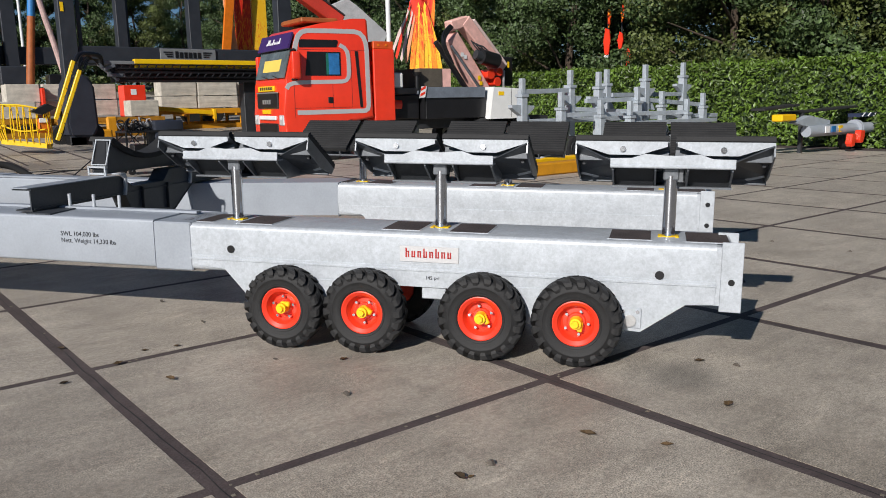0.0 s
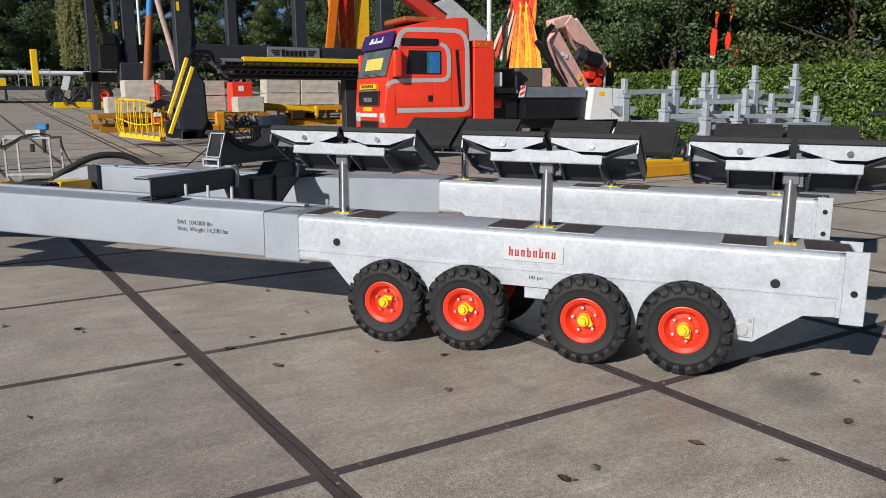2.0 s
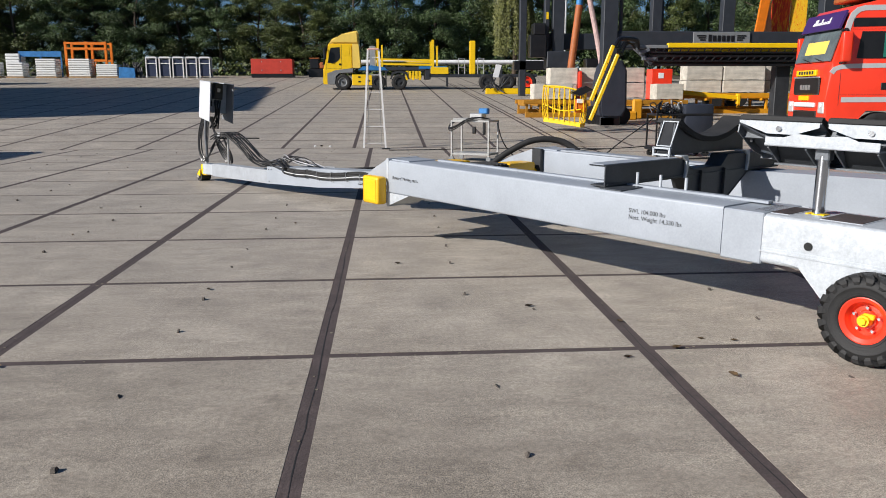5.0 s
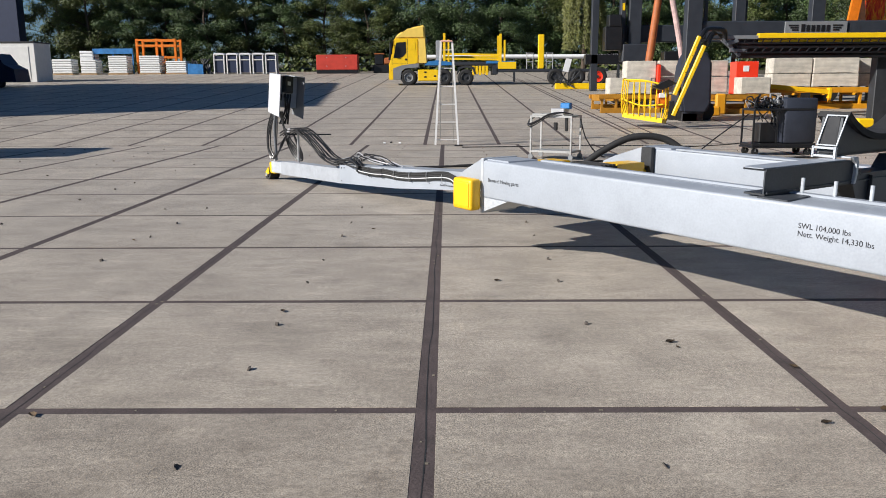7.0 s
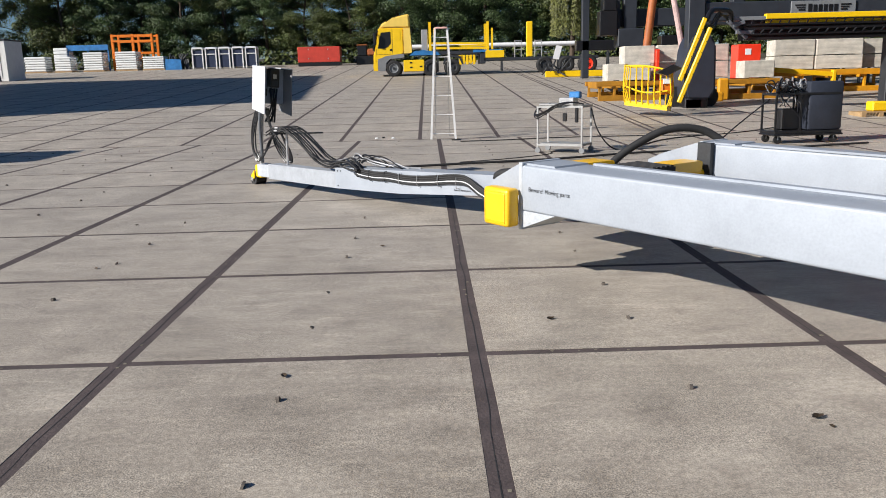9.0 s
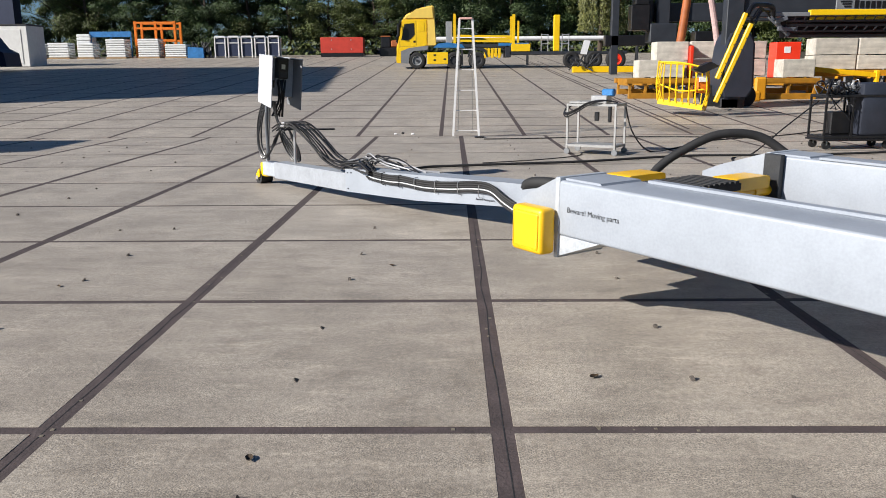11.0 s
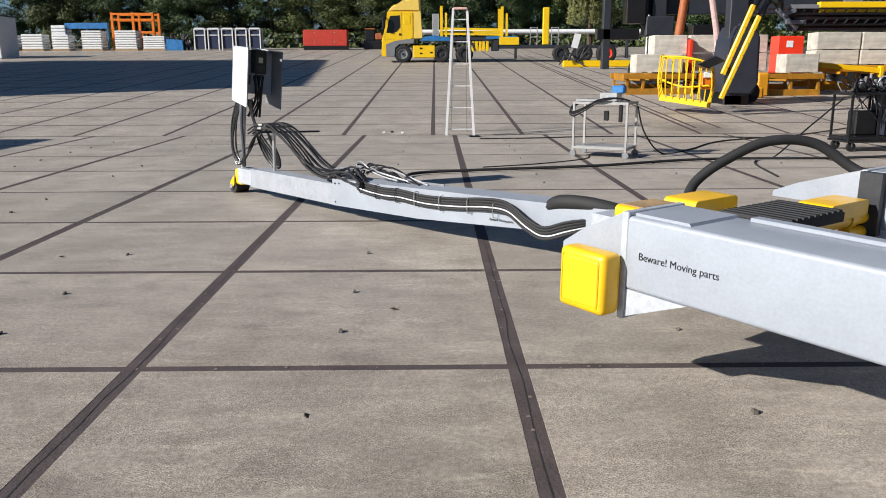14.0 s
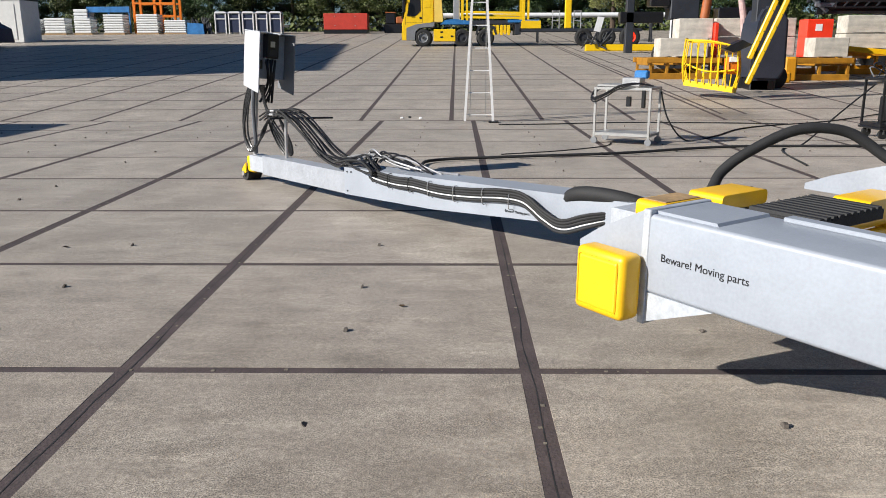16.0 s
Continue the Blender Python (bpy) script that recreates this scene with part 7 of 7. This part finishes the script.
prism(bm, [(-24.4, ZL), (-22.9, ZL), (-22.95, ZL + 0.9), (-24.35, ZL + 1.0)], "y", 73.8, 74.0)
tagged(new("blue_crate", mesh_of("blue_crate", bm, M_BLUE)), "blue plastic sheet over a crate", "crate")
ZC = ground_z(58)
SC = thing("site_container", pose(-44.0, 58, ZC), "white site container with plain sheet walls", "container")
bm = B()
box(bm, 0, 13.2, 0, 2.5, 0.0, 2.9, 0.03)
part("shell", bm, M_WHITEP, SC)
for k in range(4):
    bm = B()
    box(bm, 0.35 + 3.25 * k, 3.0 + 3.25 * k, -0.03, 0.001, 0.22, 2.62, 0.012)
    part("wall_panel", bm, M_WHITEP, SC)
bm = B()
box(bm, -0.03, 13.23, -0.05, 2.53, 2.902, 3.0, 0.01)
part("roof_edge", bm, M_DARK, SC)
bm = B()
box(bm, 9.85, 10.0, -0.06, -0.032, 2.25, 2.75)
part("blue_mark", bm, M_BLUE, SC)
NT = thing("blue_van", pose(-33.6, 50, ground_z(50)), "dark blue panel van parked at the yard edge", "van")
bm = B()
prism(bm, [(0, 0.35), (0, 2.2), (4.2, 2.2), (4.7, 1.5), (5.3, 1.2), (5.4, 0.35)], "y", 0, 1.9)
part("body", bm, M_NAVYB, NT)
for x in (1.0, 4.3):
    truck_wheel(NT, x, 0.1, 0.33, 0.33, 0.2, M_DARK, 1)
OX = thing("orange_machine", pose(-6.9, 75, ground_z(75)), "small orange and black machine before the trees", "machine")
bm = B()
box(bm, 0.15, 1.0, 0, 1.2, 0.8, 1.75, 0.06)
part("cab", bm, M_BLACK, OX)
bm = B()
box(bm, 1.02, 1.9, 0, 1.2, 0.8, 1.45, 0.12)
part("hood", bm, M_RUST, OX)
bm = B()
box(bm, 0.1, 1.05, -0.02, 1.22, 1.752, 1.84, 0.02)
part("roof", bm, M_RUST, OX)
bm = B()
box(bm, 0, 2.4, 0, 1.3, 0.0, 0.8, 0.05)
part("undercarriage", bm, M_BLACK, OX)

# west hall and unseen box that throw the shade on the yard, and a north hall
NB = thing("wall_west", pose(0, 0, 0), "dark blue clad hall wall beside the yard", "building", kind="structure")
bm = B()
box(bm, -46, -27.9, 22.6, 45.6, -0.2, 13.3)
part("cladding", bm, M_NAVYB, NB)
bm = B()
box(bm, -46.2, -27.7, 22.4, 45.8, 13.3, 13.6)
part("parapet", bm, M_DARK, NB)
NB3 = thing("wall_north", pose(0, 0, 0), "tall navy clad hall behind the site container", "building", kind="structure")
bm = B()
box(bm, -62, -42.7, 79.0, 80.4, -0.2, 12.0)
part("cladding", bm, M_NAVYB, NB3)
bm = B()
box(bm, -62.2, -42.6, 78.9, 80.5, 12.0, 12.3)
part("parapet", bm, M_DARK, NB3)
# added out of view for the small shadow on the left; its true caster is unknown
NB2 = thing("wall_south", pose(0, 0, 0), "plain grey unseen box added to cast a shadow on the yard", "building", kind="structure")
bm = B()
box(bm, -26, -13.9, 12.4, 15.0, -0.2, 3.1)
part("cladding", bm, M_PLATE, NB2)

for x in (5.72, 6.28):
    bm = B()
    ys_ = [19.0 + 2.0 * k for k in range(22)]
    rows = [[bm.verts.new((x + e, y, ground_z(y) + h)) for e, h in ((-0.035, -0.01), (-0.035, 0.006), (0.035, 0.006), (0.035, -0.01))] for y in ys_]
    for p, q in zip(rows, rows[1:]):
        for k in range(3):
            bm.faces.new((p[k], q[k], q[k + 1], p[k + 1]))
    bmesh.ops.recalc_face_normals(bm, faces=bm.faces[:])
    tagged(new("floor_rail", mesh_of("floor_rail", bm, M_JOINT)), "dark steel rail let into the yard slabs", "rail", group="floor rails")

# ---------------------------------------------------------------- trees and hedge
def leaf_mesh(name, centres, normals, size, mat, seed, stretch=1.6, tumble=0.55):
    """Many small bent leaf sprays, each a pair of triangles, as one mesh."""
    rng = np.random.default_rng(seed)
    n = len(centres)
    nrm = normals + rng.normal(0, tumble, (n, 3))
    nrm /= np.linalg.norm(nrm, axis=1, keepdims=True)
    ref = rng.normal(0, 1, (n, 3))
    u = np.cross(nrm, ref)
    u /= np.linalg.norm(u, axis=1, keepdims=True)
    v = np.cross(nrm, u)
    s = (size * rng.uniform(0.6, 1.35, n))[:, None]
    a, c = centres - u * s * stretch / 2, centres + u * s * stretch / 2
    b, d = centres + v * s / 2 + nrm * s * 0.15, centres - v * s / 2 + nrm * s * 0.15
    verts = np.stack([a, b, c, d], 1).reshape(-1, 3)
    k = np.arange(n) * 4
    faces = np.stack([k, k + 1, k + 2, k + 3], 1)
    me = bpy.data.meshes.new(name)
    me.from_pydata(verts.tolist(), [], faces.tolist())
    me.materials.append(mat)
    return me


def build_tree(seed, height, width, mat, leaves, size, low=0.08):
    rng = np.random.default_rng(seed)
    t = thing("tree", pose(0, 0, 0), "dense dark green broadleaf tree at the yard edge", "tree", group="trees round the yard")
    bm = B()
    top = Vector((rng.uniform(-0.4, 0.4), rng.uniform(-0.4, 0.4), height * 0.8))
    pts = [Vector((0, 0, -0.15)), Vector((rng.uniform(-0.15, 0.15), 0, height * 0.25)), Vector((rng.uniform(-0.3, 0.3), rng.uniform(-0.3, 0.3), height * 0.55)), top]
    sm = smooth_path(pts, 4)
    for i, (p, q) in enumerate(zip(sm, sm[1:])):
        r = 0.22 * (1 - i / len(sm)) + 0.03
        rod(bm, p, q, r, r * 0.88, n=8)
    for k in range(9):
        b0 = sm[int(3 + k * 0.9) % len(sm)]
        an = rng.uniform(0, 2 * math.pi)
        e = b0 + Vector((math.cos(an) * width * 0.4, math.sin(an) * width * 0.4, height * rng.uniform(0.08, 0.22)))
        rod(bm, b0, e, 0.07, 0.02, n=6)
    part("trunk", bm, M_BARK, t)
    blobs = []
    for k in range(70):
        h = rng.uniform(low, 1.0)
        reach = width / 2 * math.sqrt(max(0.05, 1 - (abs(h - 0.42) / 0.62) ** 2.2))
        an, rr = rng.uniform(0, 2 * math.pi), reach * math.sqrt(rng.uniform(0.15, 1.0))
        blobs.append((rr * math.cos(an), rr * math.sin(an), h * height, rng.uniform(0.55, 1.15) * (1.15 - 0.4 * h)))
    blobs = np.array(blobs)
    pick = rng.integers(0, len(blobs), leaves)
    d = rng.normal(0, 1, (leaves, 3))
    d /= np.linalg.norm(d, axis=1, keepdims=True)
    r = blobs[pick, 3] * rng.uniform(0.55, 1.08, leaves)
    c = blobs[pick, :3] + d * r[:, None] * np.array([1.15, 1.15, 0.8])
    c[:, 2] = np.maximum(c[:, 2], 0.1)
    ob = new("crown", leaf_mesh("crown", c, d, size, mat, seed + 1))
    ob.parent = t
    return t


TREES = [build_tree(21, 12.5, 7.0, M_LEAF, 36000, 0.108), build_tree(22, 14.5, 6.5, M_LEAF, 38000, 0.112), build_tree(23, 10.5, 7.5, M_LEAF2, 34000, 0.105), build_tree(24, 13.0, 6.0, M_LEAF3, 34000, 0.11), build_tree(25, 11.5, 6.4, M_LEAF2, 32000, 0.10)]
rng = np.random.default_rng(77)
spots = []
for row, (y, step) in enumerate(((83.5, 4.3), (88.5, 4.8))):
    x = -72.0 + 2 * row
    while x < 62:
        spot = (x + rng.uniform(-0.9, 0.9), y + rng.uniform(-1.2, 1.2))
        if not -64.0 < spot[0] < -42.2:
            spots.append(spot)
        x += step
for row, (x, step) in enumerate(((29.5, 3.9), (34.5, 4.6))):
    y = -14.0 + row
    while y < 70:
        spots.append((x + rng.uniform(-0.8, 0.8) + max(0.0, y - 25) * 0.12, y + rng.uniform(-0.8, 0.8)))
        y += step
used = [False] * len(TREES)
for i, (x, y) in enumerate(spots):
    k = int(rng.choice([0, 0, 1, 1, 2, 3, 4]))
    if x > 28 and y < 8:
        k = 2 if k % 2 else 4
    m = pose(x, y, ground_z(y), 0, 0, float(rng.uniform(0, 360)))
    if y > 75 and -34 < x < -5:
        m = m @ Matrix.Diagonal((1.0, 1.0, float(rng.uniform(0.56, 0.88)), 1.0))
    if not used[k]:
        TREES[k].matrix_basis = m
        used[k] = True
    else:
        copy_thing(TREES[k], m)
for k in range(len(TREES)):
    if not used[k]:
        TREES[k].matrix_basis = pose(-70 + 3 * k, 94, ground_z(94))

# weeping willow behind the lorry: long hanging strands
WI = thing("tree", pose(10.2, 57.0, ground_z(57)), "weeping willow with long yellow-green hanging strands", "tree", group="trees round the yard")
bm = B()
rod(bm, (0, 0, -0.1), (0.15, 0.1, 4.0), 0.20, 0.15, n=9)
rod(bm, (0.15, 0.1, 4.0), (-0.1, 0.0, 9.0), 0.15, 0.06, n=8)
rng = np.random.default_rng(31)
strand = []
for k in range(120):
    an, rr, zt = rng.uniform(0, 2 * math.pi), 1.35 * math.sqrt(rng.uniform(0.05, 1.0)), rng.uniform(5.5, 10.5)
    zb = zt - rng.uniform(1.5, 7.0)
    if k < 10:
        rod(bm, (0, 0, min(8.5, zt - 1.0)), (rr * math.cos(an), rr * math.sin(an), zt), 0.05, 0.015, n=6)
    h = rng.uniform(0, 1, 190)
    sway = 0.35 * np.sqrt(h)
    strand.append(np.stack([(rr + sway) * math.cos(an) + rng.normal(0, 0.06, 190), (rr + sway) * math.sin(an) + rng.normal(0, 0.06, 190), zt + (max(2.2, zb) - zt) * h], 1))
part("trunk", bm, M_BARK, WI)
c = np.concatenate(strand)
ob = new("crown", leaf_mesh("crown", c, np.tile((-0.5, -0.8, 0.1), (len(c), 1)), 0.07, M_WILLOW, 32, 2.6, 0.5))
ob.parent = WI

# clipped laurel hedge along the yard's side
rng = np.random.default_rng(9)
n = 56000
hx, hy, hz = 1.1, 44.0, 2.65
face = rng.uniform(0, 1, n)
yy = rng.uniform(-14, 30, n)
c = np.zeros((n, 3))
nr = np.zeros((n, 3))
front = face < 0.66
top = ~front
c[front] = np.stack([np.full(front.sum(), 24.9), yy[front], rng.uniform(0.05, hz, front.sum())], 1)
nr[front] = (-1, 0, 0.25)
c[top] = np.stack([rng.uniform(24.9, 26.9, top.sum()), yy[top], np.full(top.sum(), hz)], 1)
nr[top] = (-0.2, 0, 1)
bumps = np.array([noise.noise(Vector((p[0] * 0.8, p[1] * 0.8, p[2] * 0.9))) * 0.22 + noise.noise(Vector(p) * 2.3) * 0.10 for p in c])
c += nr * bumps[:, None]
c -= nr * (np.abs(rng.normal(0, 0.15, n)))[:, None]
c[:, 2] = np.maximum(c[:, 2], 0.03)
hedge = new("hedge", leaf_mesh("hedge", c, nr, 0.072, M_HEDGE, 4, 2.2, 0.8))
tagged(hedge, "clipped glossy green laurel hedge along the yard", "hedge", kind="stuff")
# solid dark green box stands in for the hedge's shaded inside between leaves
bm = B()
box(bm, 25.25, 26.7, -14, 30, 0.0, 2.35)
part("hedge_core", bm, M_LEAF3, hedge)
n = 5000
c = np.stack([rng.uniform(-70, 60, n), rng.uniform(79.5, 82.5, n), rng.uniform(0.0, 1.3, n) ** 1.5], 1)
c[:, 2] += np.array([ground_z(y) for y in c[:, 1]])
under = new("undergrowth", leaf_mesh("undergrowth", c, np.tile((0.0, -0.6, 0.6), (n, 1)), 0.3, M_LEAF2, 6))
tagged(under, "low green undergrowth below the trees", "bushes", kind="stuff")

# ---------------------------------------------------------------- pavement slabs
LX = [-46 + 2.0 * k for k in range(36)]
FXL = [x - 0.48 for x in [-46 + 2.0 * k for k in range(38)]]
NY = [-14 + 2.0 * k for k in range(17)]
FY = [18 + 2.0 * k for k in range(32)]
GX, GY = 0.050, 0.036
bm = B()
pv = [[bm.verts.new((x, y, ground_z(y) - 0.0018)) for x in (-47, 25)] for y in (-14, 18, 80)]
for j in range(2):
    bm.faces.new((pv[j][0], pv[j][1], pv[j + 1][1], pv[j + 1][0]))
pavement = tagged(new("pavement", mesh_of("pavement", bm, M_JOINT)), "yard of large square concrete slabs with dark joints", "pavement", kind="structure")
slab_meshes = {}
rng = np.random.default_rng(3)


def slab_mesh(w, slope):
    key = (round(w, 3), slope)
    gy = 0.05 if slope else GY
    if key not in slab_meshes:
        bm = B()
        box(bm, 0, w, 0, 2.0 - 2 * gy, -0.02, 0.0, 0.001)
        if slope:
            for v in bm.verts:
                v.co.z += 0.05 * v.co.y
        slab_meshes[key] = mesh_of("slab", bm, M_SLAB)
    return slab_meshes[key]


rest_v, rest_f = [], []
for lines, rows, slope in ((LX, NY[:-1], 0), (FXL, FY[:-1], 1)):
    gy = 0.05 if slope else GY
    for y in rows:
        for x0, x1 in zip(lines, lines[1:]):
            z = ground_z(y + gy) + rng.uniform(-0.0004, 0.0008)
            near = -12.6 < x0 < 12 and -8.5 < y < (18 if not slope else 29)
            if near:
                ob = new("slab", slab_mesh(x1 - x0 - 2 * GX, slope))
                ob.parent = pavement
                ob.matrix_basis = pose(x0 + GX, y + gy, z)
            else:
                a, b, c0, d = x0 + GX, x1 - GX, y + gy, y + 2.0 - gy
                z2 = z + (ground_z(y + 2 - gy) - ground_z(y + gy))
                k = len(rest_v)
                rest_v += [(a, c0, z), (b, c0, z), (b, d, z2), (a, d, z2), (a, c0, z - 0.02), (b, c0, z - 0.02), (b, d, z2 - 0.02), (a, d, z2 - 0.02)]
                rest_f += [(k, k + 1, k + 2, k + 3), (k, k + 4, k + 5, k + 1), (k + 1, k + 5, k + 6, k + 2), (k + 2, k + 6, k + 7, k + 3), (k + 3, k + 7, k + 4, k)]
me = bpy.data.meshes.new("slab_field")
me.from_pydata(rest_v, [], rest_f)
me.materials.append(M_SLABFAR)
sf = new("slab_field", me)
sf.parent = pavement
tagged(sf, "far field of concrete slabs", kind="stuff")

# cracked seam along the middle of the long joints, and the slabs' lifting holes
bm = B()
for x in (-4.0, -2.0, 0.0, 2.0, 4.0, 6.0):
    y, dx = -8.0, 0.0
    while y < 17.5:
        ln = random.uniform(0.15, 0.5)
        nx = random.uniform(-0.012, 0.012)
        w = random.uniform(0.0015, 0.0038)
        vs = [bm.verts.new(p) for p in ((x + dx - w, y, -0.0008), (x + dx + w, y, -0.0008), (x + nx + w, y + ln, -0.0008), (x + nx - w, y + ln, -0.0008))]
        bm.faces.new(vs)
        y, dx = y + ln, nx
seam = part("joint_crack", bm, M_RUBBER, pavement, "open crack along the joint filler")
seam["kind"] = "stuff"
bm = B()
for x in (-4.0, -2.0, 0.0, 2.0, 4.0):
    for k in range(26):
        px, py, s = x + random.gauss(0, 0.02), random.uniform(-6, 17), random.uniform(0.004, 0.010)
        box(bm, px - s, px + s, py - s, py + s, -0.006, 0.001, m=None)
for yy_ in (-2.0, 0.0, 2.0, 4.0, 6.0):
    for k in range(26):
        px, py, s = random.uniform(-6, 6), yy_ + random.gauss(0, 0.012), random.uniform(0.004, 0.009)
        box(bm, px - s, px + s, py - s, py + s, -0.006, 0.001)
grit = part("joint_grit", bm, M_GRIT, pavement, "pale grit and moss in the joints")
grit["kind"] = "stuff"
bm = B()
for i, (x0, x1) in enumerate(zip(LX, LX[1:])):
    if not -11 < x0 < 9:
        continue
    for y in NY[:-1]:
        if y < -7:
            continue
        for dy in (0.57, 1.41):
            if random.random() < 0.8:
                rod(bm, ((x0 + x1) / 2 + random.uniform(-0.02, 0.02), y + dy, -0.003), ((x0 + x1) / 2, y + dy, 0.0012), 0.024, 0.022, n=9)
holes = part("lifting_hole", bm, M_HOLE, pavement, "small dark filled lifting holes")
holes["kind"] = "stuff"

# fallen leaves
bm = B()
outline = [(-0.05, 0.0), (-0.025, 0.022), (0.01, 0.03), (0.04, 0.015), (0.06, 0.0), (0.035, -0.02), (0.0, -0.026), (-0.03, -0.018)]
a = [bm.verts.new((u, v, 0.012 + 0.25 * abs(v) + random.uniform(0, 0.008))) for u, v in outline]
mid = bm.verts.new((0.0, 0.0, 0.004))
for k in range(8):
    bm.faces.new((a[k], a[(k + 1) % 8], mid))
LEAF = mesh_of("fallen_leaf", bm, M_DRYLEAF)
leaves = [(-1.04, 1.73), (-1.87, -0.06), (1.47, 0.93), (2.01, 0.58), (2.34, -0.52), (2.42, 0.15), (1.84, -0.17), (2.82, -2.6), (2.86, -2.63), (3.75, -2.99), (3.57, -2.67), (1.45, 1.02), (2.62, 0.1), (2.2, -0.02), (4.4, -2.9), (4.9, -2.4), (-0.7, 5.0), (0.5, 2.6), (-3.1, 4.4), (3.3, -0.9), (5.4, -3.4), (-3.5, 6.5)]
for k, (x, y) in enumerate(leaves):
    ob = new("fallen_leaf", LEAF)
    s = random.uniform(0.35, 0.8)
    ob.matrix_basis = pose(x, y, 0.0, 0, 0, random.uniform(0, 360)) @ Matrix.Diagonal((s, s, s, 1))
    tagged(ob, "dry brown leaf lying on the concrete slab", "leaf", group="fallen leaves")
